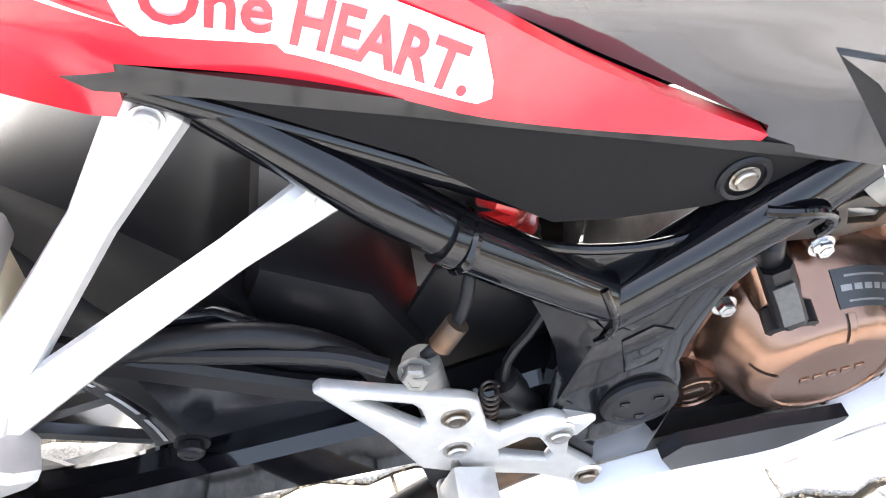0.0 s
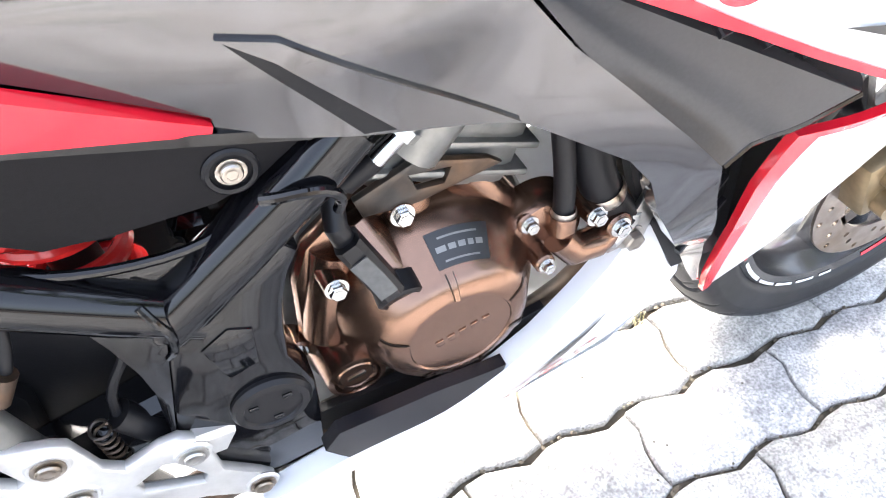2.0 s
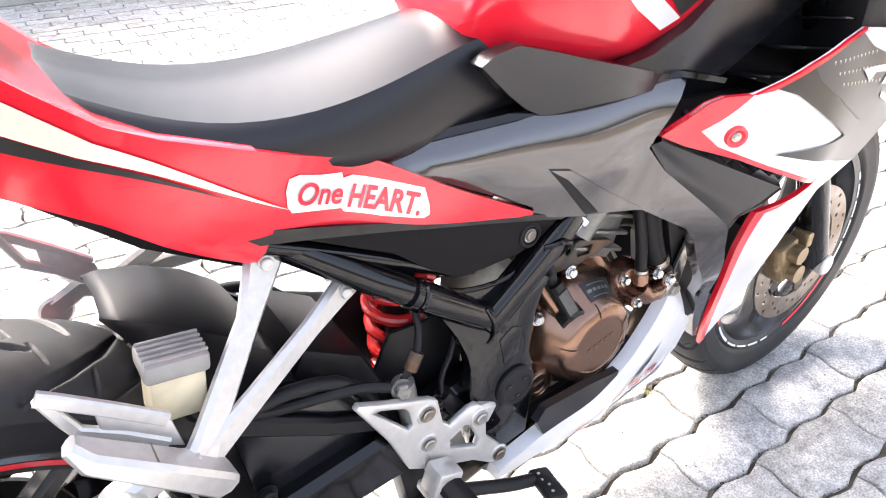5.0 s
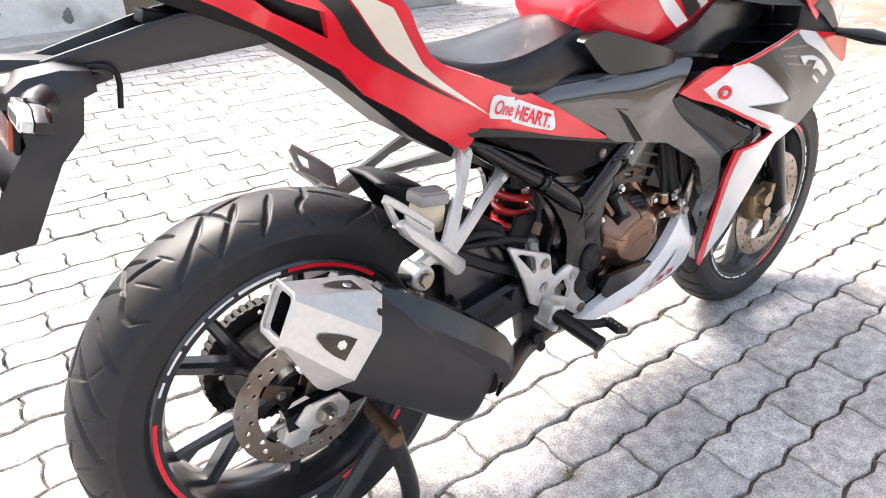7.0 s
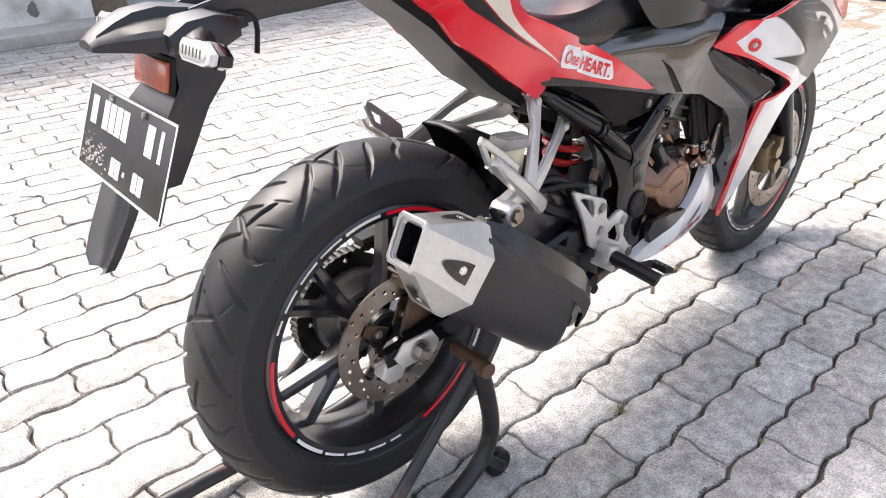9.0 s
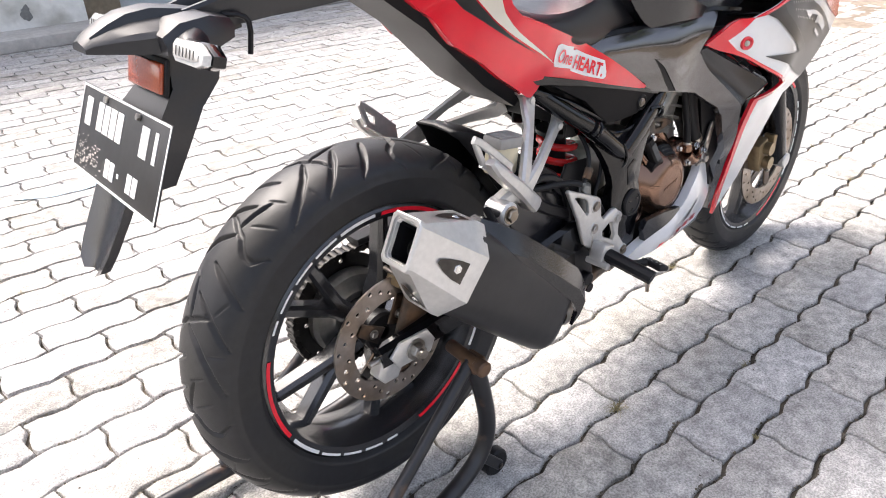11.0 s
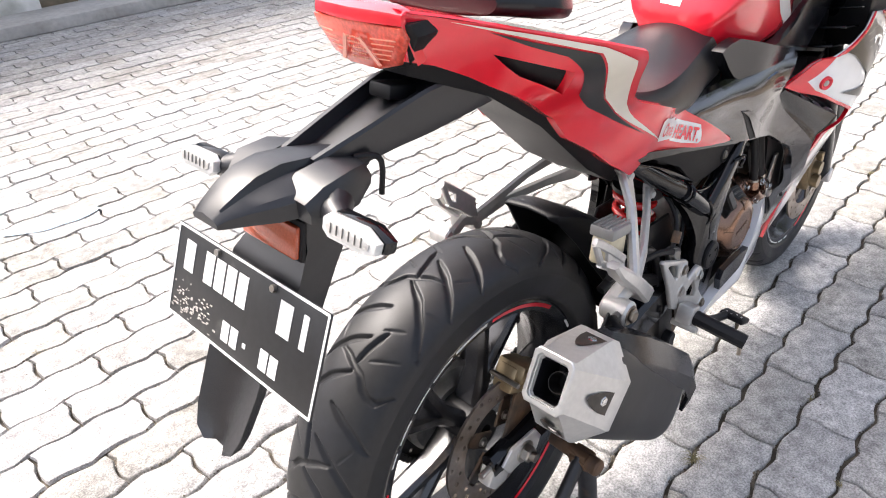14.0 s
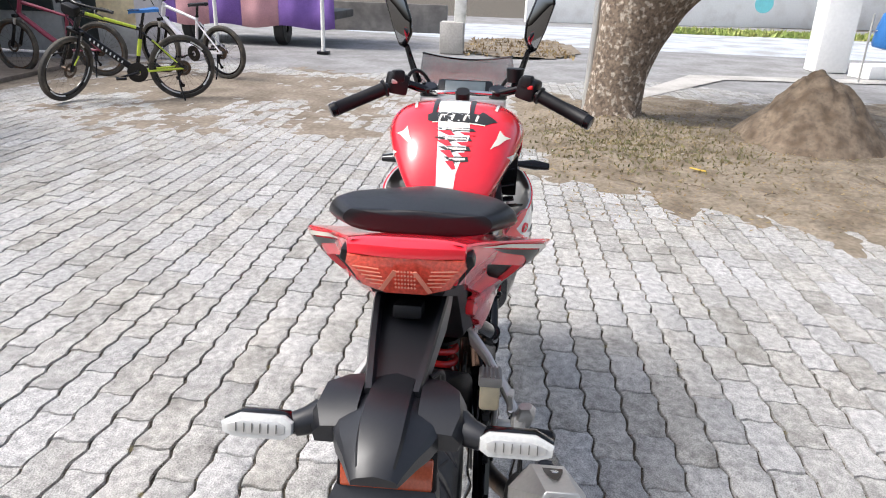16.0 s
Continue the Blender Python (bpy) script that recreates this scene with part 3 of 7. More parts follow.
for x, z, wide in ((.915, .724, .085), (.975, .747, .10), (1.055, .768, .13)):
    both("fairing_louvre", lambda: moved(box((wide, .075, .004), (0, 0, 0), .0015), Matrix.Translation((x + wide / 2, -.112, z)) @ Matrix.Rotation(radians(10), 4, "Y") @ Matrix.Rotation(radians(-9), 4, "X")), PLASTIC, BIKE, "black louvre blade in the fairing recess")
both("seat_rail_trim", lambda: skin([(.40, .754), (.49, .756), (.57, .756), (.69, .766), (.8, .764), (.8, .758), (.69, .759), (.57, .75), (.49, .75), (.405, .748)], side_y, 0.02, 0.003), BLACK, BIKE)

# grey side fairing with its vane, and the wing-shaped air duct in front
SIDE = [(.41, .748), (.50, .751), (.58, .753), (.69, .7575), (.79, .761), (.762, .716), (.743, .684), (.773, .648), (.807, .617), (.843, .583), (.866, .559), (.880, .52), (.906, .465), (.953, .375), (1.037, .229), (1.029, .231), (.985, .296), (.928, .385),
        (.880, .452), (.850, .502), (.836, .538), (.817, .561), (.796, .573), (.749, .602), (.62, .629), (.59, .636), (.588, .650), (.49, .703)]
for flip in (False, True):
    panel = put("side_fairing", skin(SIDE, side_y, 0.016, step=0.012), GREY, BIKE, "glossy metallic grey side fairing")
    put("vane", skin([(.600, .693), (.625, .688), (.68, .649), (.747, .605), (.677, .620), (.664, .634), (.622, .678)], side_y, 0.004, 0.0032, step=.01), GREY, panel)
    put("vane_slot", skin([(.600, .693), (.62, .689), (.668, .641), (.677, .620), (.658, .623)], side_y, 0.0, 0.0008), MATBLACK, panel)
CREASE = [(.745, .686), (.782, .639), (.824, .600), (.866, .559)]


def along(line, u):
    """A point at the share u of a line, by its corners."""
    k = min(int(u * (len(line) - 1)), len(line) - 2)
    w = u * (len(line) - 1) - k
    return tuple(a + (b - a) * w for a, b in zip(line[k], line[k + 1]))


def duct_row(u):
    x, z = along(CREASE, u)
    low = Vector((x, side_y(x, z) + .001, z))
    top = Vector((.757 + .192 * u, -.130 - .047 * u, .690 - .096 * u))
    row = []
    for k in range(9):
        w = k / 8
        p = low.lerp(top, w)
        p.y += .006 * u ** .7 * max(0.0, 1 - abs(w - .28) / .28) - .002 * u * w
        row.append(p)
    row.append(top + Vector((.004, .003, .005)))
    row.append(top + Vector((.010, .022, .012)))
    return row


both("air_duct", lambda: loft([duct_row(u) for u in np.linspace(0, 1, 15)], closed=False), DUCTGREY, BIKE, "glossy dark grey wing over the air duct")
both("duct_lip", lambda: tube([Vector(p) + Vector((.002, .002, -.002)) for p in duct_row(1.0)[:9]], .0035, 8), BLACK, BIKE)
both("duct_mouth", lambda: slab([(.80, .62), (.90, .63), (.98, .60), (.97, .48), (1.0, .33), (.95, .33), (.88, .46), (.85, .55)], -.088, -.075, 0.0), MATBLACK, BIKE, "black duct interior")
for k in range(6):
    both("duct_blade", lambda: beam([(.862 + .010 * k, -.15 + .006 * k, .565 - .032 * k), (.93 + .008 * k, -.10, .575 - .03 * k)], .006, .006, .001), MATBLACK, BIKE)

# white and red front fairing
FAIR = [(.757, .695), (.79, .735), (.805, .742), (.83, .741), (.858, .748), (.923, .763), (1.0, .774), (1.06, .778), (1.15, .762), (1.26, .745), (1.345, .725), (1.375, .67), (1.345, .63), (1.28, .60), (1.19, .555), (1.10, .535), (1.105, .42), (1.09, .31), (1.042, .215),
        (1.022, .268), (.997, .345), (.972, .42), (.952, .48), (.933, .556), (.985, .567), (1.032, .577), (.967, .605), (.93, .622), (.887, .641), (.841, .663), (.81, .675), (.78, .685)]
for flip in (False, True):
    panel = put("front_fairing", skin(FAIR, fair_y, 0.004, step=0.012), WHITE, BIKE, "gloss white front fairing with red edges")
    put("red_edge", skin([(.757, .695), (.79, .735), (.805, .742), (.835, .742), (.79, .702), (.81, .682), (.841, .667), (.887, .645), (.93, .626), (.968, .609), (1.047, .577), (.990, .560), (.949, .551), (.967, .48), (.986, .42), (1.011, .345), (1.034, .270), (1.047, .222), (1.042, .213),
                          (1.020, .267), (.995, .345), (.970, .42), (.950, .48), (.931, .557), (.984, .569), (1.028, .578), (.965, .604), (.93, .620), (.887, .639), (.841, .661), (.81, .673), (.78, .683)],
                         fair_y, 0.008, 0.0018, step=0.01), RED, panel)
    put("red_rim", skin([(.835, .742), (.858, .749), (.923, .764), (1.0, .775), (1.06, .779), (1.06, .775), (1.0, .771), (.923, .759), (.858, .744)], fair_y, 0.004, 0.0036, step=.012), RED, panel)
    put("red_nose", skin([(1.143, .764), (1.26, .746), (1.345, .726), (1.376, .672), (1.362, .668), (1.24, .717)], fair_y, 0.0, 0.002, step=.012), RED, panel)
    put("grey_band", skin([(.935, .742), (.923, .762), (1.0, .772), (1.052, .775), (1.100, .748), (1.159, .727), (1.267, .682), (1.340, .642), (1.28, .598), (1.19, .556), (1.157, .568), (1.06, .600), (1.11, .648), (1.01, .70)], fair_y, 0.0, 0.0016, step=.012), DECALGREY, panel)
    put("black_wedge", skin([(.888, .660), (.96, .655), (1.055, .643), (1.030, .656), (.961, .695), (.90, .732), (.858, .747), (.923, .761), (.94, .741), (1.008, .699), (1.121, .640), (1.165, .592), (1.157, .570), (1.06, .605)], fair_y, 0.0, 0.0024, step=.012), DECALBLACK, panel)
    for k in range(33):
        col, row = k % 11, k // 11
        x, z = .965 + .014 * col + .016 * row, .758 - .0015 * col - .016 * row - .0006 * col * row
        put("pale_dot", skin([(x, z), (x + .0055, z - .001), (x + .003, z - .0055)], fair_y, 0.0, 0.003, step=.01), SILVER, panel)
    put("model_mark", skin([(1.070, .726), (1.143, .717), (1.20, .697), (1.262, .664), (1.245, .656), (1.18, .684), (1.152, .688), (1.165, .703), (1.12, .712), (1.10, .703)], fair_y, 0.0, 0.003, step=.012), WHITE, panel)
    put("model_mark", skin([(1.165, .675), (1.215, .652), (1.215, .645), (1.165, .667)], fair_y, 0.0, 0.003, step=.012), WHITE, panel)
    a = Vector((.8245, fair_y(.8245, .6945) - .001, .6945))
    s = -1 if not flip else 1
    a.y = -abs(a.y) if not flip else abs(a.y)
    e = .004
    way = Vector(((fair_y(.8245 + e, .6945) - fair_y(.8245 - e, .6945)) / (2 * e), -1, (fair_y(.8245, .6945 + e) - fair_y(.8245, .6945 - e)) / (2 * e))).normalized()
    way.y *= -s
    cup = part("screw_cup", lathe([(0, .0006), (.006, .0006), (.0095, .0036), (.0125, .0036), (.0132, .002), (.0132, -.004)], frame_of(a, a + way)[0], 28), RED, panel)
    part("screw", bolt(a + way * .0006, way, .0042, .002), STEEL, cup)
both("inner_fairing", lambda: slab([(.79, .72), (.98, .70), (1.06, .57), (1.08, .50), (.99, .36), (.97, .5), (.90, .58), (.80, .65)], -.10, -.09, 0), MATBLACK, BIKE, "black inner fairing")
for k in range(4):
    both("slot_rib", lambda: beam([(.83 + .035 * k, -.10, .70 - .016 * k), (.84 + .035 * k, -.165, .655 - .016 * k)], .006, .008, .001), MATBLACK, BIKE)
both("slot_strip", lambda: beam([(.86, -.12, .66), (.96, -.15, .625)], .006, .010, .002), RED, BIKE)

# nose, screen
nose = rounded(part("upper_cowl", loft([
    [(x, -w, z0), (x, -w * 1.02, (z0 + z1) / 2), (x, -w * .8, z1 - .01), (x, -w * .35, z1 + .005), (x, w * .35, z1 + .005), (x, w * .8, z1 - .01), (x, w * 1.02, (z0 + z1) / 2), (x, w, z0)]
    for x, w, z0, z1 in ((1.06, .165, .84, .935), (1.16, .16, .78, .945), (1.28, .14, .72, .925), (1.40, .10, .68, .88), (1.49, .05, .70, .80), (1.51, .03, .72, .77))], closed=False), RED, BIKE, "gloss red upper cowl"), 2)
nose.modifiers.new("thick", "SOLIDIFY").thickness = 0.004
screen = part("windscreen", loft([
    [(1.18 + .1 * (1 - (y / .13) ** 2) * 0.9, y * 1.0, .985) for y in np.linspace(-.135, .135, 13)],
    [(1.165 + .085 * (1 - (y / .13) ** 2) * 0.9, y * .98, 1.03) for y in np.linspace(-.135, .135, 13)],
    [(1.145 + .06 * (1 - (y / .13) ** 2) * 0.9, y * .92, 1.078 - .018 * (1 - (y / .13) ** 2)) for y in np.linspace(-.135, .135, 13)]], closed=False), SMOKE, BIKE, "smoked clear windscreen")
screen.modifiers.new("thick", "SOLIDIFY").thickness = 0.003
screen.visible_shadow = False
part("screen_edge", tube([(1.145 + .06 * (1 - (y / .13) ** 2) * 0.9, y * .92, 1.078 - .018 * (1 - (y / .13) ** 2)) for y in np.linspace(-.135, .135, 13)], .0025, 8), BLACK, screen)

# belly cowl
BELLYO = [(.955, .350), (.932, .388), (.906, .410), (.884, .415), (.859, .395), (.823, .376), (.781, .354), (.745, .344), (.687, .335), (.602, .323), (.528, .306), (.525, .29), (.56, .280), (.63, .275), (.75, .266), (.86, .262), (.94, .268), (.972, .30), (.968, .33)]
BELLYINSERT = [(.586, .356), (.600, .372), (.675, .363), (.748, .350), (.745, .3445), (.687, .3355), (.602, .3235)]
for flip in (False, True):
    panel = put("belly_cowl", skin(BELLYO, belly_y, 0.02, step=0.02), BELLY, BIKE, "gloss white belly cowl")
    put("black_insert", skin(BELLYINSERT, belly_y, 0.012, 0.0, step=.015), PLASTIC, panel, "satin black insert along the top edge")
    put("dark_flash", skin([(.760, .294), (.80, .309), (.866, .341), (.815, .303)], belly_y, 0.0, 0.0016), DECALBLACK, panel)
    for k in range(5):
        x = .665 + .042 * k
        put("red_mark", skin([(x, .2785), (x + .030, .2765), (x + .034, .289), (x + .004, .291)], belly_y, 0.0, 0.0018), RED, panel)
part("belly_floor", loft([[(x, -w, z), (x, -w * .6, z - .03), (x, w * .6, z - .03), (x, w, z)] for x, w, z in ((.53, .13, .29), (.63, .125, .274), (.76, .115, .265), (.88, .1, .262), (.965, .08, .29))], closed=False), BELLY, BIKE)
both("inner_belly_panel", lambda: slab([(.57, .34), (.60, .30), (.80, .33), (.80, .365), (.70, .345)], -.098, -.090, 0), MATBLACK, BIKE)

# side cover under the seat
cover_y = sheet([(.3, .69, -.09), (.45, .65, -.1), (.59, .61, -.103), (.5, .6, -.1), (.63, .62, -.105)])
both("side_cover", lambda: skin([(.335, .693), (.42, .677), (.52, .654), (.628, .622), (.60, .602), (.576, .594), (.525, .592), (.49, .595), (.455, .62), (.42, .65)], cover_y, 0.012), COVERBLACK, BIKE, "dark textured plastic side cover")
both("cover_strip", lambda: skin([(.270, .722), (.31, .7130), (.42, .6860), (.52, .6595), (.64, .627), (.632, .622), (.52, .652), (.42, .677), (.335, .695), (.295, .702)], cover_y, 0.01, 0.004), BLACK, BIKE)
for s in (-1, 1):
    cup = part("bolt_cup", lathe([(.0105, -.003), (.0112, .0016), (.0135, .0020), (.0150, .0008), (.0152, -.004)], frame_of((.589, s * .1035, .613), (.589, s * .12, .613))[0], 28), MATBLACK, BIKE)
    part("cover_bolt", bolt((.589, s * .103, .613), (0, s, 0), .0062, .003, False), STEEL, cup)


# ==== ground and paving ====
ground = part("ground", fill([(-60, -60), (120, -60), (120, 80), (-60, 80)], (), 0), JOINT, None, smooth=False)
tagged(ground, "bare earth that shows between the concrete pavers", "ground", kind="structure")
ground.location.z = -0.016
PL, PW = 0.242, 0.1205


def edge_wave(x):
    """Offset of a long joint: a saw wave of one half block."""
    p = ((x - 0.335) / 0.121) % 1.0
    return -0.008 + 0.016 * (p / 0.4 if p < 0.4 else (1 - p) / 0.6)


def paver_outline(x0, gap, wear):
    """Outline of a block whose left end lies at x0, row 0, with joints of the given gap and worn edges."""
    low, high, n = [], [], 8
    for i in range(n + 1):
        x = x0 + gap + (PL - 2 * gap) * i / n
        end = .0025 if i in (0, n) else 0
        low.append((x, edge_wave(x) + gap + end + wear[i]))
        high.append((x, PW + edge_wave(x) - gap - end - wear[9 + i]))
    curve = [(0.25, 0.005), (0.5, 0.003), (0.75, -0.006)]
    right = [(x0 + PL - gap - d - wear[18 + k], low[-1][1] + (high[-1][1] - low[-1][1]) * f) for k, (f, d) in enumerate(curve)]
    left = [(x0 + gap - d + wear[21 + k], low[0][1] + (high[0][1] - low[0][1]) * (f)) for k, (f, d) in enumerate(reversed(curve))]
    return low + right + high[::-1] + left


def paver_mesh(x0, bevel, seed):
    r = random.Random(seed)
    wear = [abs(r.gauss(0, .0011)) for _ in range(24)]
    for _ in range(2):
        wear[r.randrange(24)] += r.uniform(0, .005)
    bm = bmesh.new()
    rings = []
    for gap, z in (((0.0018, -0.014), (0.0022, -0.0060), (0.0034, -0.0016), (0.0062, 0.0)) if bevel else ((0.0020, -0.010), (0.0038, 0.0))):
        rings.append([bm.verts.new((x - x0, y, z)) for x, y in paver_outline(x0, gap, wear)])
    for a, b in zip(rings, rings[1:]):
        for k in range(len(a)):
            bm.faces.new((a[k], a[(k + 1) % len(a)], b[(k + 1) % len(a)], b[k]))
    bm.faces.new(rings[-1])
    return bm


def dirt_limit(y):
    """x beyond which earth covers the paving on the right."""
    if y > -0.35:
        return 30.0
    return 3.95 + 0.62 * (y + 0.4) + 0.10 * math.sin(7 * y) + 0.12 * math.sin(17 * y + 1)


pavement = tagged(new("pavement"), "interlocking grey concrete pavers with wavy joints", "pavement", kind="structure")
shapes = []
for row in (0, 1):
    for kind in range(8):
        me = bpy.data.meshes.new("paver")
        b = paver_mesh(0.366 if row else 0.487, True, kind + 10 * row)
        b.to_mesh(me)
        b.free()
        me.materials.append(PAVER)
        me.polygons.foreach_set("use_smooth", [True] * len(me.polygons))
        me.set_sharp_from_angle(angle=radians(50))
        shapes.append(me)
rng = random.Random(4)
near_count, far_verts, far_faces = 0, [], []
flat = []
for k in range(16):
    b = paver_mesh(0.366 if k > 7 else 0.487, False, k)
    b.verts.index_update()
    flat.append(([v.co.copy() for v in b.verts], [[v.index for v in f.verts] for f in b.faces]))
    b.free()
for r in range(-40, 46):
    odd = r % 2
    for i in range(-14, 56):
        x0 = (0.366 if odd else 0.487) + PL * i
        y0 = -0.195 + PW * r
        if dirt_limit(y0) + .75 < x0 < 7.6 or y0 > 5.75 or (x0 > 7.6 and y0 < -5.0) or x0 > 9.3 + .35 * math.sin(2.1 * y0):
            continue
        dz, tilt = rng.uniform(-0.0030, 0.0014), (rng.uniform(-.018, .018), rng.uniform(-.012, .012), rng.uniform(-.010, .010))
        m = Matrix.Translation((x0, y0, dz)) @ Matrix.Translation((PL / 2, PW / 2, 0)) @ Euler(tilt).to_matrix().to_4x4() @ Matrix.Translation((-PL / 2, -PW / 2, 0))
        if -0.75 < x0 < 1.75 and -0.95 < y0 < 0.75 and near_count < 300:
            ob = new("paver", shapes[8 * odd + rng.randrange(8)])
            ob.matrix_world = m
            ob.parent = pavement
            near_count += 1
        else:
            vs, fs = flat[8 * odd + rng.randrange(8)]
            n = len(far_verts)
            far_verts += [m @ v for v in vs]
            far_faces += [[n + k for k in f] for f in fs]
me = bpy.data.meshes.new("more_pavers")
me.from_pydata([tuple(v) for v in far_verts], [], far_faces)
me.materials.append(PAVER)
rest = new("more_pavers", me)
rest.parent = pavement
rest["kind"] = "stuff"

# tufts of grass and grit in the joints, pale chips on the blocks
JOINTGRASS = material("dry_joint_grass", (0.17, 0.155, 0.07), 0.7, vary=0.35, grain=20, second=(0.24, 0.19, 0.10), blotch=5)
GRIT = material("pale_grit", (0.5, 0.48, 0.44), 0.9, vary=0.25, grain=60, world_size=True)


def tuft(x, y, seed, count=26, size=.022):
    """A small tuft of bent blades out of a joint."""
    r = random.Random(seed)
    verts, faces = [], []
    for _ in range(count):
        a, ln, w = r.uniform(0, 6.28), size * r.uniform(.5, 1.4), .0007
        d, side = Vector((math.cos(a), math.sin(a), 0)), Vector((-math.sin(a), math.cos(a), 0)) * w
        o = Vector((r.gauss(0, .004), r.gauss(0, .003), -.004))
        n = len(verts)
        for q, k in ((o, 1), (o + d * ln * .45 + Vector((0, 0, ln * .5)), .8), (o + d * ln + Vector((0, 0, ln * r.uniform(.1, .5))), .2)):
            verts += [tuple(q - side * k), tuple(q + side * k)]
        faces += [(n, n + 1, n + 3, n + 2), (n + 2, n + 3, n + 5, n + 4)]
    me = bpy.data.meshes.new("grass_tuft")
    me.from_pydata(verts, [], faces)
    me.materials.append(JOINTGRASS)
    ob = new("grass_tuft", me)
    ob.location = (x, y, 0)
    return tagged(ob, "small dry grass tuft in a paver joint", "grass tuft", "grass tufts in the joints")


rj = random.Random(31)
for k in range(34):
    row = rj.randrange(-8, 14)
    x = rj.uniform(-.7, 2.4)
    tuft(x, -0.195 + PW * row + edge_wave(x), k, rj.randrange(8, 26), rj.uniform(.008, .02))
tuft(.46, -0.195 + edge_wave(.46), 99, 40, .026)


def crumbs(name, count, size, mat, label, seed, place):
    r = random.Random(seed)
    verts, faces = [], []
    for _ in range(count):
        x, y, z = place(r)
        s = size * r.uniform(.4, 1.6)
        a = r.uniform(0, 6.28)
        n = len(verts)
        for q in range(5):
            t = a + 1.2566 * q
            verts.append((x + s * r.uniform(.6, 1.2) * math.cos(t), y + s * r.uniform(.6, 1.2) * math.sin(t), z))
        verts.append((x, y, z + s * r.uniform(.3, .7)))
        faces += [(n + q, n + (q + 1) % 5, n + 5) for q in range(5)]
    me = bpy.data.meshes.new(name)
    me.from_pydata(verts, [], faces)
    me.materials.append(mat)
    return tagged(new(name, me), label, "grit", kind="stuff")


def in_joint(r):
    row, x = r.randrange(-9, 22), r.uniform(-.9, 3.6)
    return x, -0.195 + PW * row + edge_wave(x) + r.gauss(0, .0028), -.0075 + r.uniform(0, .004)


crumbs("joint_soil", 9000, .0032, JOINT, "crumbs of soil in the paver joints", 3, in_joint)
crumbs("pale_grit", 1500, .0016, GRIT, "pale grit scattered on the pavers", 5, lambda r: (r.uniform(-.9, 3.5), r.uniform(-1.3, 2.4), -.0005))
crumbs("dark_grit", 1500, .0016, JOINT, "dark grit scattered on the pavers", 6, lambda r: (r.uniform(-.9, 3.5), r.uniform(-1.3, 2.4), -.0005))


# ==== motorcycle: wheels ====
REAR, FRONT = Vector((-.010, 0, .352)), Vector((1.318, 0, .297))


def tyre_mesh(R, half, rim_r, segs, across, pitches, start, grooves):
    """A tyre about the y axis; grooves are bent lines of (degrees, share of the half width) cut once a pitch on each flank."""
    side = [(rim_r - .004, .62), (rim_r + .004, .80), (rim_r + .009, .90), (rim_r + .012, .955), (rim_r + .015, .955), (rim_r + (R - rim_r) * .34, .985), (rim_r + (R - rim_r) * .50, 1.0), (rim_r + (R - rim_r) * .535, 1.003), (rim_r + (R - rim_r) * .55, .99)]
    share = np.linspace(-1, 1, across + 1)
    crown_r = R - (R - rim_r) * .42 * (1 - np.sqrt(1 - np.abs(share) ** 2.1 * .985))
    crown_y = share * half * .985
    run = np.concatenate([[0], np.cumsum(np.hypot(np.diff(crown_r), np.diff(crown_y)))])
    run -= run[across // 2]
    turn = 2 * math.pi * np.arange(segs) / segs
    pitch = 2 * math.pi / pitches
    cut = np.zeros((segs, across + 1))
    for width, deep, line in grooves:
        for flank in (-1, 1):
            for k in range(-1, pitches + 1):
                phase = radians(start) + (k + (.5 if flank > 0 else 0)) * pitch
                pts = [((phase + radians(d)) * R, flank * float(np.interp(w, share, run))) for d, w in line]
                total = sum(math.dist(p, q) for p, q in zip(pts, pts[1:]))
                near = [i for i in range(-segs, 2 * segs) if min(p[0] for p in pts) - .02 < 2 * math.pi * i / segs * R < max(p[0] for p in pts) + .02]
                u = (np.array(near) * 2 * math.pi / segs * R)[:, None]
                gone = 0.0
                for (px, pw), (qx, qw) in zip(pts, pts[1:]):
                    ln = math.hypot(qx - px, qw - pw)
                    f = np.clip(((u - px) * (qx - px) + (run - pw) * (qw - pw)) / ln ** 2, 0, 1)
                    d = np.hypot(u - px - f * (qx - px), run - pw - f * (qw - pw))
                    along = (gone + f * ln) / total
                    w = width * np.minimum(1, np.minimum(3 * along, 3 * (1 - along)) + .35)
                    rows = np.array(near) % segs
                    cut[rows] = np.maximum(cut[rows], deep * np.clip((w - d) / .0014 + .4, 0, 1))
                    gone += ln
    bm = bmesh.new()
    rings = []
    for i in range(segs):
        c, z = math.cos(turn[i]), math.sin(turn[i])
        line = [(r, -w * half) for r, w in side] + list(zip(crown_r - cut[i], crown_y)) + [(r, w * half) for r, w in reversed(side)]
        rings.append([bm.verts.new((r * c, y, r * z)) for r, y in line])
    n = len(rings[0])
    for i in range(segs):
        p, q = rings[i], rings[(i + 1) % segs]
        for k in range(n - 1):
            bm.faces.new((p[k], p[k + 1], q[k + 1], q[k]))
    return bm


ABOUT_Y = Matrix.Rotation(radians(-90), 4, "X")


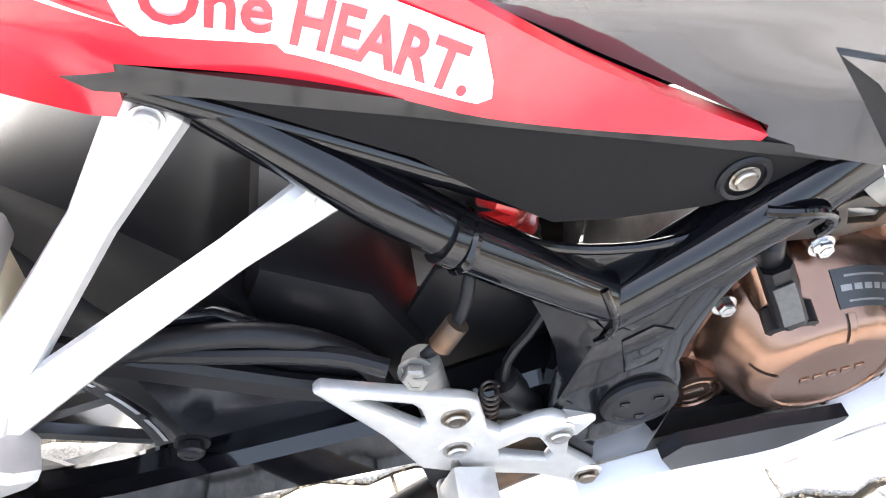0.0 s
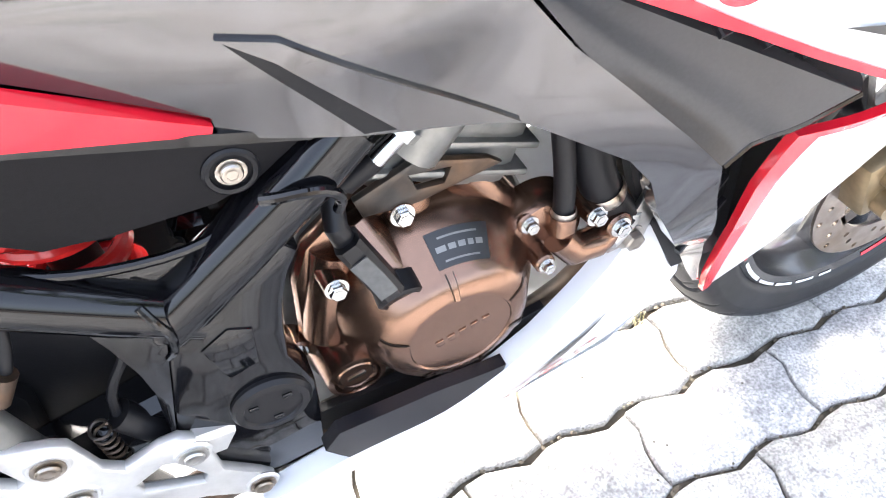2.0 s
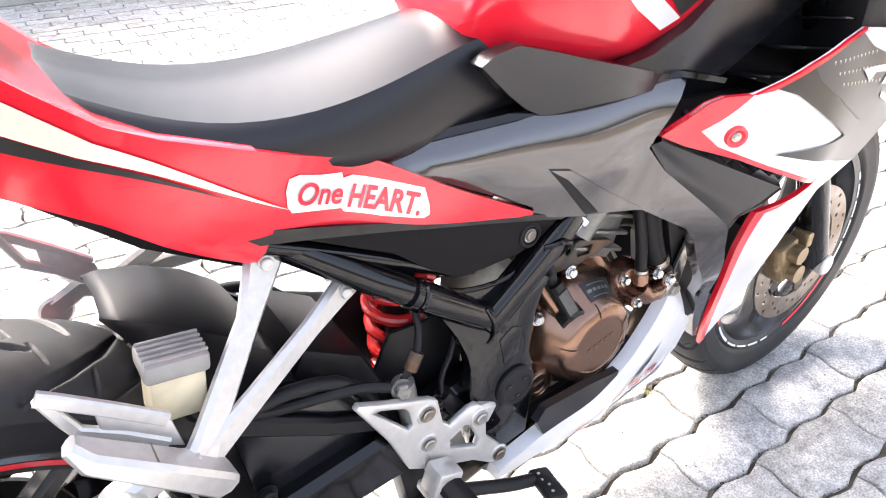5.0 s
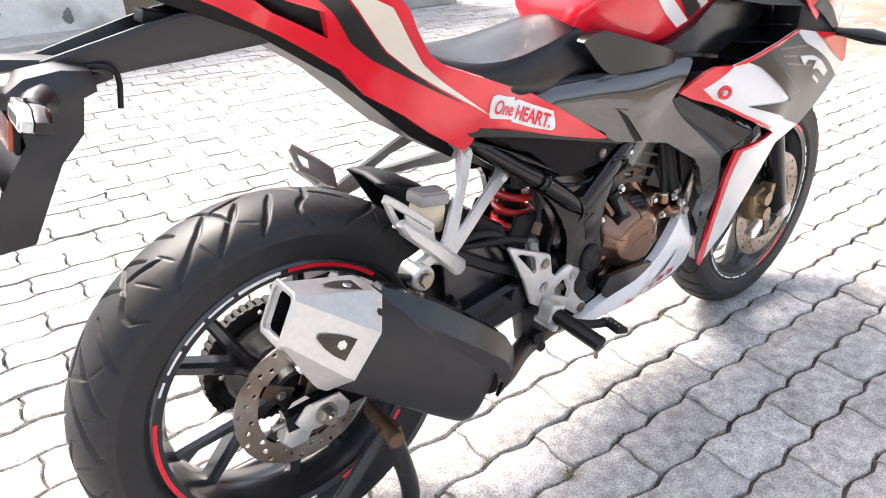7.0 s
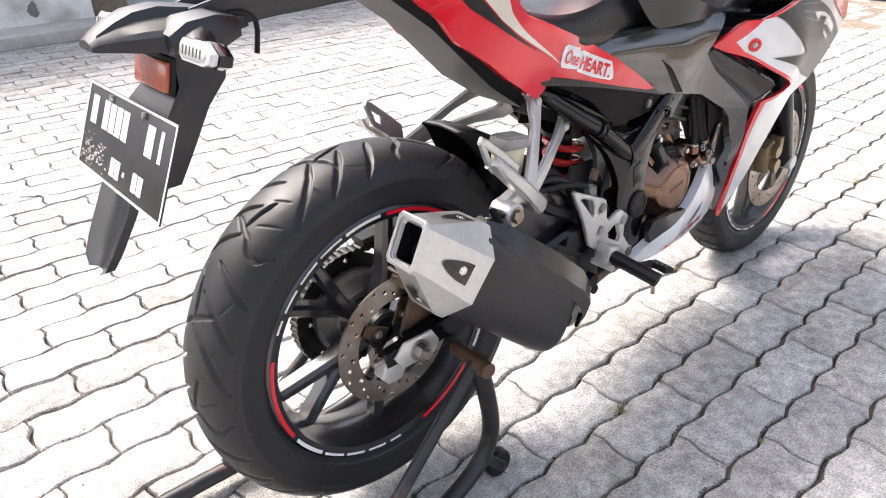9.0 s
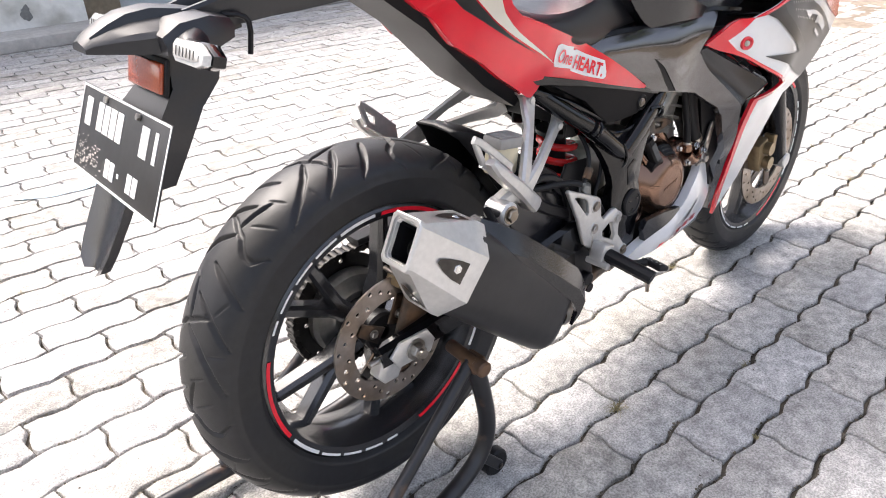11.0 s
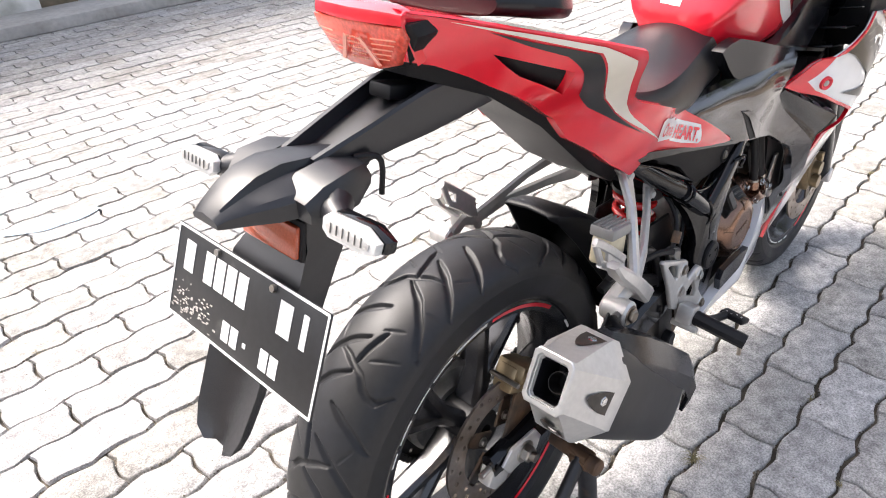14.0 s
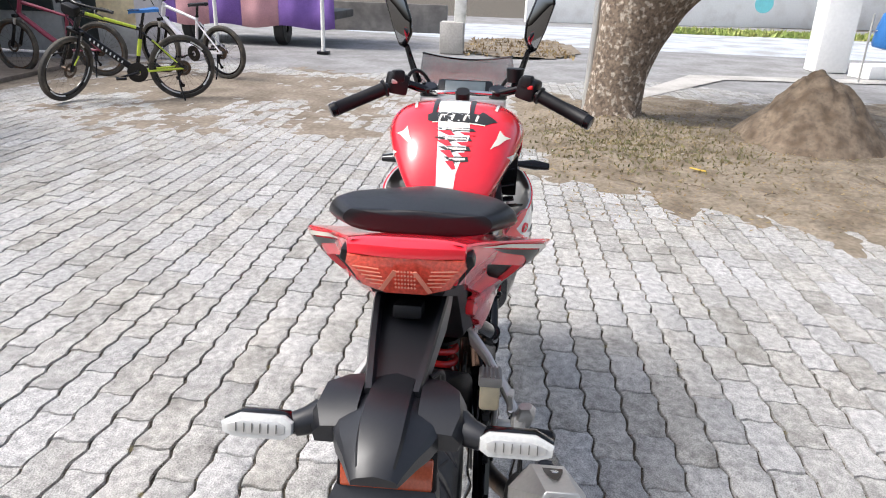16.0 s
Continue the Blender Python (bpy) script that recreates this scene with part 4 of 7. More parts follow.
def disc_mesh(r0, r1, y, thick, n_holes, waves=0):
    """A drilled ring about the y axis."""
    outer = [((r1 + (.003 * math.cos(waves * a) if waves else 0)) * math.cos(a), (r1 + (.003 * math.cos(waves * a) if waves else 0)) * math.sin(a)) for a in (2 * math.pi * i / 96 for i in range(96))]
    holes = [[(r0 * math.cos(a), r0 * math.sin(a)) for a in (2 * math.pi * i / 48 for i in range(48))]]
    for i in range(n_holes):
        a = 2 * math.pi * i / n_holes
        r = r0 + (r1 - r0) * (.3, .55, .8)[i % 3]
        holes.append([(r * math.cos(a) + .0042 * math.cos(t), r * math.sin(a) + .0042 * math.sin(t)) for t in (2 * math.pi * k / 10 for k in range(10))])
    return slab(outer, y - thick / 2, y + thick / 2, 0, holes)


def wheel(name, at, R, half, rim_half, disc_r, disc_y, tread, label):
    w = part(name, join(lathe([(.03, -.045), (.034, -.04), (.034, .04), (.03, .045), (.012, .045), (.012, -.045)], ABOUT_Y, 32, True)), MATBLACK, BIKE, label)
    w.location = at
    rr = .217
    part("tyre", tyre_mesh(R, half, rr, 1080, 76, *tread), RUBBER, w, "black rubber tyre with curved tread grooves", sharp=180)
    h = rim_half
    rim = part("rim", lathe([(rr, -h - .004), (rr + .006, -h), (rr + .004, -h + .004), (rr - .010, -h + .012), (rr - .020, -h * .45), (rr - .023, 0), (rr - .020, h * .45), (rr - .010, h - .012), (rr + .004, h - .004), (rr + .006, h), (rr, h + .004),
                             (rr - .014, h + .001), (rr - .018, h - .012), (rr - .028, h * .4), (rr - .031, 0), (rr - .028, -h * .4), (rr - .018, -h + .012), (rr - .014, -h - .001)], ABOUT_Y, 96, True), WHEELBLACK, w, "black cast alloy rim")
    for s in (-1, 1):
        for a0, a1, m in [(q, q + 40, RED) for q in (48, 165, 285)] + [(q + 43 + u, q + 43 + v, WHITE) for q in (48, 165, 285) for u, v in ((0, 17), (19, 30), (32, 42), (44.5, 54), (57, 63))]:
            thin = .0065 if m is RED else .0055 if a1 - a0 > 12 else .0040
            bm, n = bmesh.new(), 18
            ring = []
            for i in range(n + 1):
                a = radians(a0 + (a1 - a0) * i / n)
                ring.append([bm.verts.new((r * math.cos(a), s * y, r * math.sin(a))) for r, y in ((rr - .0005, h + .0048), (rr - .0005 - thin, h + .0048 - .2 * thin))])
            for p, q in zip(ring, ring[1:]):
                bm.faces.new((p[0], p[1], q[1], q[0]))
            part("rim_tape", bm, m, rim)
    for i in range(5):
        for d in (-13, 13):
            a, b = radians(72 * i + 64), radians(72 * i + 64 + d)
            p = [Vector((r * math.cos(t), 0, r * math.sin(t))) for r, t in ((.032, a), (.085, a + (b - a) * .30), (rr - .027, b))]
            bm = bmesh.new()
            rings = []
            for q, (wd, dp) in zip(p, ((.015, .05), (.0115, .038), (.0095, .034))):
                rad = q.normalized()
                tan = Vector((-rad.z, 0, rad.x))
                rings.append([bm.verts.new(q + tan * u * wd + Vector((0, v * dp / 2, 0))) for u, v in ((-1, -.6), (-.5, -1), (.5, -1), (1, -.6), (1, .6), (.5, 1), (-.5, 1), (-1, .6))])
            for r0, r1 in zip(rings, rings[1:]):
                for k in range(8):
                    bm.faces.new((r0[k], r0[(k + 1) % 8], r1[(k + 1) % 8], r1[k]))
            part("spoke", bm, WHEELBLACK, w)
    disc = part("brake_disc", disc_mesh(disc_r * .68, disc_r, disc_y, .004, 36), DISC, w, "drilled steel brake disc")
    part("disc_carrier", join(*[slab([(r * math.cos(t), r * math.sin(t)) for r, t in ((.03, a - .5), (disc_r * .72, a - .12), (disc_r * .72, a + .12), (.03, a + .5))], disc_y - .002, disc_y + .002, 0) for a in (2 * math.pi * i / 5 for i in range(5))]), DARKSTEEL, disc)
    for i in range(5):
        a = 2 * math.pi * i / 5
        part("disc_bolt", bolt((.045 * math.cos(a), disc_y - .003, .045 * math.sin(a)), (0, -1, 0), .006, .004), STEEL, disc)
    return w


LONG, SIPE = (.0042, .0052), (.0013, .0024)
TREAD = [(*LONG, [(10.4, .02), (12.5, .36), (14.7, .68), (18, .955)]), (*LONG, [(19, -.05), (22, .36), (25.6, .69), (30.5, .955)]), (*LONG, [(27.8, -.1), (31.4, .35), (36.4, .69), (44.5, .965)]),
         (.0036, .005, [(42.0, .33), (47.3, .17), (51.8, .08)]), (.0038, .005, [(-2, -.5), (-1, -.2), (1.0, .12), (1.8, .30), (4.4, .48), (5.6, .62), (5.8, .78), (2.4, .96)]),
         (*SIPE, [(22, .60), (17.8, .77)]), (*SIPE, [(33, .63), (32, .93)]), (*SIPE, [(49.5, .34), (46.4, .80)]), (*SIPE, [(42, .20), (39.7, .58)])]
wheel("rear_wheel", REAR, .307, .066, .052, .110, -.068, (7, 76.5, TREAD), "black rear wheel with red and white rim tape")
wheel("front_wheel", FRONT, .296, .052, .042, .138, -.064, (8, 20, TREAD), "black front wheel with red and white rim tape")


# ==== motorcycle: frame, engine, running gear ====
both("seat_rail", lambda: tube([(.25, -.04, .73), (.30, -.055, .696), (.36, -.077, .653), (.40, -.092, .624), (.44, -.1035, .597), (.475, -.1045, .570), (.50, -.1030, .552), (.522, -.1020, .535)], .0158, 16), BLACK, BIKE, "satin black steel seat rail")
both("upper_seat_rail", lambda: tube([(.30, -.07, .69), (.38, -.08, .655), (.44, -.085, .625), (.49, -.088, .60)], .009, 12), BLACK, BIKE)
both("frame_spar", lambda: beam([(.632, -.094, .600), (.666, -.090, .626), (.76, -.070, .70), (.90, -.055, .83)], .03, .042, .010), BLACK, BIKE, "satin black frame spar")


def flange_y(x, z):
    """The folded flange left of the pivot plate: it falls back from the fold line."""
    dx, dz = .023, .089
    off = ((z - .429) * dx - (x - .499) * dz) / math.hypot(dx, dz)
    return -.1185 + .42 * max(0.0, off) - .0016 * math.exp(-(off / .004) ** 2)


def round_bar(points, deep, tall, power=3.2, segs=28):
    """A boxed tube with well rounded corners along a line of points."""
    pts, rings = [Vector(p) for p in points], []
    for i, p in enumerate(pts):
        d = (pts[min(i + 1, len(pts) - 1)] - pts[max(i - 1, 0)]).normalized()
        side = (Vector((0, 1, 0)) - d * d.y).normalized()
        up = side.cross(d).normalized()
        ring = []
        for k in range(segs):
            c, q = math.cos(2 * math.pi * k / segs), math.sin(2 * math.pi * k / segs)
            m = (abs(c) ** power + abs(q) ** power) ** (-1 / power)
            ring.append(p + side * (deep / 2 * m * c) + up * (tall / 2 * m * q))
        rings.append(ring)
    return loft(rings)


WEB = [(.452, .600), (.470, .590), (.490, .579), (.517, .5715), (.547, .5685), (.570, .572), (.592, .583), (.606, .596), (.612, .590), (.535, .530), (.520, .530), (.448, .585)]
PIVOT = [(.522, .518), (.545, .534), (.600, .568), (.610, .556), (.601, .541), (.593, .518), (.588, .490), (.585, .462), (.590, .445), (.596, .42), (.594, .385), (.588, .325), (.55, .318), (.51, .325), (.500, .36), (.499, .429)]
FLANGE = [(.5225, .5175), (.505, .533), (.470, .558), (.440, .580), (.434, .590), (.450, .574), (.465, .558), (.478, .540), (.490, .515), (.498, .490), (.5005, .470), (.498, .450), (.4965, .429), (.497, .37), (.5005, .37), (.4995, .429)]
both("frame_tube", lambda: tube([(.430, -.1040, .604), (.470, -.1055, .574), (.505, -.1060, .547), (.545, -.1045, .5165)], .0168, 22), BLACK, BIKE, "glossy black rear frame tube")
both("frame_box", lambda: round_bar([(.524, -.1030, .5205), (.535, -.1040, .528), (.580, -.1035, .5625), (.630, -.1000, .5985), (.655, -.0950, .6165)], .036, .035), BLACK, BIKE, "glossy black boxed frame spar")
both("frame_web", lambda: slab(WEB, -.1035, -.0985, .0015), BLACK, BIKE, "sunk frame web")
both("web_lip", lambda: tube([(x, -.1035, z) for x, z in WEB[:8]], .0032, 10, smooth=1), BLACK, BIKE)
both("pivot_plate", lambda: slab(PIVOT, -.1190, -.090, .0045), BLACK, BIKE, "glossy black pivot plate of the frame")
both("plate_flange", lambda: skin(FLANGE, flange_y, .016, 0.0, step=.006, roll=.003), BLACK, BIKE, sharp=60)
both("plate_step", lambda: slab([(.537, .500), (.556, .512), (.570, .505), (.566, .470), (.545, .462)], -.1205, -.118, .0012), BLACK, BIKE)
both("weld_bead", lambda: tube([(.598, -.1185, .6015), (.606, -.1225, .603), (.616, -.1242, .6035), (.628, -.1235, .6005), (.637, -.1215, .5935), (.640, -.119, .584), (.637, -.117, .576)], .0034, 10, smooth=1), BLACK, BIKE, "thick weld bead")
both("joint_weld", lambda: tube([(.519, -.117, .552), (.524, -.1225, .540), (.528, -.1230, .528), (.526, -.1225, .514), (.520, -.119, .505)], .0028, 10, smooth=1), BLACK, BIKE)
both("inner_frame", lambda: slab([(.60, .555), (.62, .60), (.70, .685), (.80, .74), (.80, .69), (.72, .625), (.655, .565)], -.078, -.05, .004), MATBLACK, BIKE, "black inner frame wall")
both("rail_weld", lambda: tube([(.440 + .0130 * math.cos(a) * .6, -.106 + .0158 * math.sin(a), .597 + .0130 * math.cos(a)) for a in np.linspace(0, 6.2, 28)], .0028, 6), BLACK, BIKE)
for s in (-1, 1):
    m, _ = frame_of((.563, s * .118, .419), (.563, s * .13, .419))
    cap = part("pivot_cap", lathe([(.0285, 0), (.0285, .004), (.026, .007), (.021, .0075), (.02, .006), (0, .006)], m, 40), MATBLACK, BIKE)
    for k in range(3):
        a = 2 * math.pi * k / 3 + .6
        part("cap_notch", box((.007, .002, .004), (.563 + .014 * math.cos(a), s * .1245, .419 + .014 * math.sin(a)), .0006), BLACK, cap)

# engine
part("crankcase", slab([(.585, .36), (.59, .46), (.64, .525), (.72, .53), (.80, .47), (.83, .40), (.80, .33), (.70, .28), (.60, .29)], -.036, .085, .012), ENGINEGREY, BIKE, "grey cast crankcase")
cover = part("engine_cover", slab([(.598, .385), (.604, .45), (.618, .484), (.645, .506), (.673, .514), (.704, .518), (.745, .503), (.770, .475), (.795, .445), (.798, .40), (.785, .35), (.75, .325), (.69, .328), (.645, .352)], -.055, -.034, .008), BRONZE, BIKE, "bronze painted engine side cover")
CLUTCH = [(.094, -.030), (.092, -.018), (.087, -.007), (.081, .003), (.075, .0115), (.069, .0195), (.0645, .0265), (.0615, .031), (.0588, .0338), (.055, .0362), (.0475, .0388), (.0440, .0398), (.0430, .0396), (.0422, .0384), (0, .0384)]
m, _ = frame_of((.711, -.080, .409), (.711, -.09, .409))


def on_dome(a0, a1, r0, r1, lift):
    """A patch that lies on the round clutch cover between two angles and two radii."""
    rows = []
    for r in np.linspace(r0, r1, 5):
        k = next(i for i in range(len(CLUTCH) - 1) if CLUTCH[i + 1][0] <= r)
        (ra, ha), (rb, hb) = CLUTCH[k], CLUTCH[k + 1]
        h = ha + (hb - ha) * (r - ra) / (rb - ra)
        q = lift / math.hypot(rb - ra, hb - ha)
        rr, hh = r + (hb - ha) * q, h - (rb - ra) * q
        rows.append([(.711 + rr * math.cos(radians(a)), -.080 - hh, .409 + rr * math.sin(radians(a))) for a in np.linspace(a0, a1, 9)])
    return loft(rows, closed=False)


part("clutch_cover", lathe(CLUTCH, m, 72), BRONZE, cover, "round bronze clutch cover")
for a in (168, 94, 22, 338, 290, 238):
    part("cover_rib", on_dome(a - 2.2, a + 2.2, .0445, .0635, .0016), BRONZE, cover)
    for e in (-2.6, 2.6):
        part("rib_edge", on_dome(a + e - .5, a + e + .5, .0445, .0635, .0005), DARKSTEEL, cover)
for k in range(5):
    part("raised_mark", box((.0068, .0016, .0065), (.693 + .0098 * k, -.1188, .406 + .0024 * k), .0006, (0, -14, 0)), BRONZE, cover)
for x, z in ((.629, .364),):
    m, _ = frame_of((x, -.054, z), (x, -.094, z))
    part("oil_cap_housing", lathe([(.034, -.01), (.029, .01), (.0262, .03), (.0255, .036), (.0245, .040), (.0200, .0408), (.0185, .037), (0, .037)], m, 40), BRONZE, cover)
    part("oil_cap", lathe([(.0182, .030), (.0182, .0390), (.0165, .0402), (.015, .0392), (.014, .0380), (0, .0380)], m, 32), BRONZE, cover)
    part("cap_slot", box((.016, .0015, .003), (x, -.0925, z), .0005, (0, -14, 0)), STEEL, cover)
for a, b, r in (((.640, -.052, .478), (.618, -.058, .392), .019), ((.655, -.055, .498), (.674, -.088, .455), .019), ((.745, -.044, .512), (.775, -.050, .465), .018), ((.655, -.058, .44), (.632, -.062, .375), .020), ((.70, -.048, .53), (.705, -.055, .47), .016)):
    part("cast_rib", tube([a, b], r, 16), BRONZE, cover)
part("dipstick_tube", beam([(.642, -.092, .522), (.653, -.098, .498), (.664, -.105, .474)], .022, .019, .004), MATBLACK, cover)
LABELGREY = material("dull_grey_label", (0.07, 0.07, 0.068), 0.55, vary=0.2, grain=200)
part("silver_sticker", beam([(.6445, -.1065, .514), (.653, -.1100, .497), (.660, -.1145, .481)], .0012, .014, .0003), LABELGREY, cover)
m, _ = frame_of((.670, -.102, .462), (.670, -.117, .456))
part("dipstick_boss", lathe([(.0175, -.012), (.0175, .004), (.014, .006), (.0125, .004), (.0, .004)], m, 28), MATBLACK, cover)
part("breather_neck", tube([(.642, -.09, .520), (.638, -.09, .534), (.642, -.075, .55)], .008, 12), MATBLACK, cover)
for at, r in (((.772, -.050, .475), .0058), ((.785, -.085, .464), .0058), ((.801, .004, .460), .0058), ((.790, -.106, .436), .0050), ((.858, -.104, .446), .0068), ((.593, -.058, .376), .0055)):
    a = Vector(at)
    boss = part("casting_boss", cyl(a + Vector((0, .045, -.004)), a, r * 1.75, segs=18, bevel=.0012), BRONZE, cover)
    part("casing_bolt", bolt(a, (0, -1, .12), r, .0062), CHROME, boss)
label = part("sticker", on_dome(63, 99, .0655, .0815, .0008), DECALBLACK, cover, "small black maker's sticker with pale bars")
part("pale_bar", on_dome(70, 93, .0778, .0787, .0011), ENGINEGREY, label)
for a0, a1 in ((90, 96), (84, 88.5), (78, 82.5), (73, 76.5), (67, 71.5)):
    part("pale_bar", on_dome(a0, a1, .0722, .0748, .0011), ENGINEGREY, label)
part("pale_bar", on_dome(70, 93, .0676, .0684, .0011), ENGINEGREY, label)
for x, y, z in ((.687, .076, .511), (.631, .080, .464), (.773, .052, .513), (.838, .097, .461), (.812, .066, .405), (.775, .040, .575)):
    part("bolt_boss", cyl((x, -y + .03, z), (x, -y, z), .0125, .0095, 18), BRONZE, cover)
    part("cover_bolt", bolt((x, -y, z), (0, -1, .12), .0068, .006), CHROME, cover)
m, _ = frame_of((.792, -.06, .445), (.792, -.09, .445))
pump = part("water_pump", lathe([(.036, -.01), (.036, .012), (.032, .018), (.018, .021), (.016, .021), (0, .021)], m, 36), BRONZE, BIKE, "bronze water pump housing")
part("pump_outlet", tube([(.798, -.088, .448), (.810, -.092, .432), (.832, -.09, .428), (.846, -.085, .430)], .0135, 16), BRONZE, pump)
part("pump_elbow", tube([(.802, -.085, .452), (.803, -.083, .468)], .012, 14), BRONZE, pump)
part("thin_hose", tube([(.803, -.083, .462), (.803, -.08, .50), (.801, -.072, .54), (.79, -.06, .62)], .0085, 14, smooth=2), MATBLACK, pump, "black rubber coolant hose")
part("hose_clip", lathe([(.0095, -.004), (.0105, 0), (.0095, .004)], frame_of((.803, -.083, .470), (.803, -.083, .48))[0], 16), STEEL, pump)
part("wide_hose", tube([(.862, -.08, .437), (.852, -.078, .452), (.838, -.075, .478), (.826, -.07, .52), (.81, -.06, .62)], .0165, 16, smooth=2), MATBLACK, pump, "thick black rubber coolant hose")
part("hose_clamp", lathe([(.0175, -.006), (.0185, -.003), (.0185, .003), (.0175, .006)], frame_of((.843, -.076, .470), (.836, -.075, .485))[0], 20), STEEL, pump)
part("steel_elbow", tube([(.846, -.085, .425), (.862, -.082, .43), (.866, -.08, .445)], .0145, 16), SILVER, pump)
pump.location = (.009, -.006, 0)
lean = Matrix.Translation((.742, 0, .575)) @ Matrix.Rotation(radians(20), 4, "Y")
cylr = part("cylinder", moved(box((.12, .13, .14), (0, 0, 0), .012), lean), ENGINEGREY, BIKE, "grey cast cylinder and head")
for k in range(4):
    part("fin", moved(box((.135, .142, .006), (0, 0, -.05 + .024 * k), .002), lean), ENGINEGREY, cylr)
part("head_cover", moved(box((.11, .12, .05), (0, 0, .095), .015), lean), MATBLACK, cylr)
part("side_gallery", tube([(.70, -.068, .56), (.73, -.072, .60), (.745, -.07, .645)], .02, 14), ENGINEGREY, cylr)
part("clutch_bracket", slab([(.655, .535), (.70, .553), (.755, .535), (.765, .527), (.70, .515), (.66, .518)], -.075, -.068, .002, [[(.695, .542), (.725, .538), (.72, .526), (.70, .528)]]), DARKSTEEL, BIKE, "dark steel clutch cable bracket")
cable = part("clutch_cable", tube([(.64, -.07, .545), (.668, -.078, .566), (.70, -.08, .592), (.74, -.07, .64), (.80, -.06, .74)], .0042, 10, smooth=1), MATBLACK, BIKE, "black clutch cable with a steel adjuster")
part("adjuster", cyl((.672, -.0785, .569), (.697, -.08, .589), .0075, .006, 12), CHROME, cable)
part("adjuster_nut", cyl((.69, -.08, .583), (.696, -.08, .588), .0105, segs=6), CHROME, cable)
part("adjuster_boot", cyl((.652, -.074, .553), (.673, -.0785, .570), .008, segs=14), MATBLACK, cable)
part("exhaust_pipe", tube([(.80, -.03, .54), (.87, -.035, .52), (.92, -.04, .42), (.90, -.045, .31), (.80, -.05, .265), (.60, -.06, .26), (.42, -.10, .28), (.30, -.17, .30), (.245, -.195, .335)], .019, 16, smooth=2), DARKSTEEL, BIKE, "dark steel exhaust pipe")
radiator = part("radiator", box((.03, .24, .22), (.985, 0, .60), .006, (0, -12, 0)), MATBLACK, BIKE, "black radiator behind the fairing")
for k in range(9):
    part("radiator_fin", box((.034, .22, .003), (.985 + .0045 * (k - 4), 0, .60 + .022 * (k - 4)), 0, (0, -12, 0)), DARKSTEEL, radiator)
part("cowl_bolt", bolt((.875, -.100, .422), (0, -1, 0), .0095, .008), STEEL, BIKE)
part("cowl_bracket", slab([(.858, .405), (.873, .435), (.898, .50), (.913, .50), (.893, .41)], -.097, -.091, .001), STEEL, BIKE)
part("red_clip", tube([(.455, -.08, .60), (.462, -.088, .604), (.470, -.086, .596), (.472, -.075, .585)], .0045, 10), SPRINGRED, BIKE)
part("frame_hose", tube([(.40, -.03, .62), (.48, -.07, .60), (.54, -.075, .59), (.60, -.06, .60)], .008, 10), MATBLACK, BIKE)
both("inner_bracket", lambda: box((.032, .01, .012), (.508, -.088, .592), .002, (0, 12, 0)), MATBLACK, BIKE)
both("rear_splash_wall", lambda: slab([(.41, .580), (.43, .574), (.62, .574), (.63, .62), (.41, .63)], -.066, -.060, .002), MATBLACK, BIKE)
part("battery_box", box((.16, .15, .10), (.47, 0, .655), .008), MATBLACK, BIKE, "black battery box")
part("air_box", box((.13, .13, .09), (.60, 0, .70), .01), MATBLACK, BIKE)

# shock absorber
shock = part("shock_absorber", cyl((.468, 0, .60), (.478, 0, .36), .017, segs=20), MATBLACK, BIKE, "rear shock absorber with a red coil spring")
part("spring", tube([(.469 + .009 * u + .034 * math.cos(t), .034 * math.sin(t), .560 - .170 * u) for u, t in ((i / 140, 2 * math.pi * 5.6 * i / 140) for i in range(141))], .0072, 10), SPRINGRED, shock, "red painted coil spring")
for z, x in ((.566, .469), (.385, .478)):
    part("spring_seat", lathe([(0, -.004), (.042, -.004), (.042, .004), (0, .004)], Matrix.Translation((x, 0, z)), 28), MATBLACK, shock)
part("shock_rod", cyl((.478, 0, .37), (.480, 0, .33), .01), STEEL, shock)

both("linkage_plate", lambda: slab([(.40, .37), (.405, .47), (.43, .52), (.50, .515), (.53, .46), (.52, .36)], -.058, -.050, .004), MATBLACK, BIKE, "black suspension linkage plate")

# swingarm, chain
for s in (-1, 1):
    arm = part("swingarm", beam([(.56, s * .075, .415), (.40, s * .098, .398), (.20, s * .102, .375), (.02, s * .092, .352), (-.055, s * .09, .347)], [.04, .036, .03, .026, .024], [.06, .075, .06, .05, .042], .008), BLACK, BIKE, "satin black swingarm")
    part("arm_stay", beam([(.43, s * .098, .425), (.33, s * .10, .475), (.22, s * .103, .545)], .012, .022, .004), MATBLACK, arm)
    part("axle_plate", slab([(-.03, .325), (.035, .325), (.045, .345), (.03, .37), (-.025, .37), (-.045, .35)], s * .104, s * .110, .002), SILVER, arm, "silver chain adjuster plate")
    part("axle_nut", cyl((.003, s * .110, .346), (.003, s * .124, .346), .0135, segs=6, bevel=.002), STEEL, arm)
    part("axle_washer", cyl((.003, s * .109, .346), (.003, s * .113, .346), .018, segs=24), STEEL, arm)
    part("axle_thread", cyl((.003, s * .12, .346), (.003, s * .132, .346), .0075, segs=14), STEEL, arm)
    part("adjuster_bolt", cyl((-.075, s * .092, .345), (-.045, s * .092, .346), .005), STEEL, arm)
part("spool_block", slab([(-.066, .318), (-.052, .300), (-.026, .300), (-.012, .322), (-.026, .346), (-.054, .346)], -.100, -.076, .004), SILVER, BIKE, "faceted silver axle block")
part("inner_mudguard", join(slab([(.30, .41), (.295, .50), (.325, .56), (.39, .52), (.42, .45), (.41, .39)], -.072, .072, .012)), MATBLACK, BIKE, "black plastic inner mudguard")
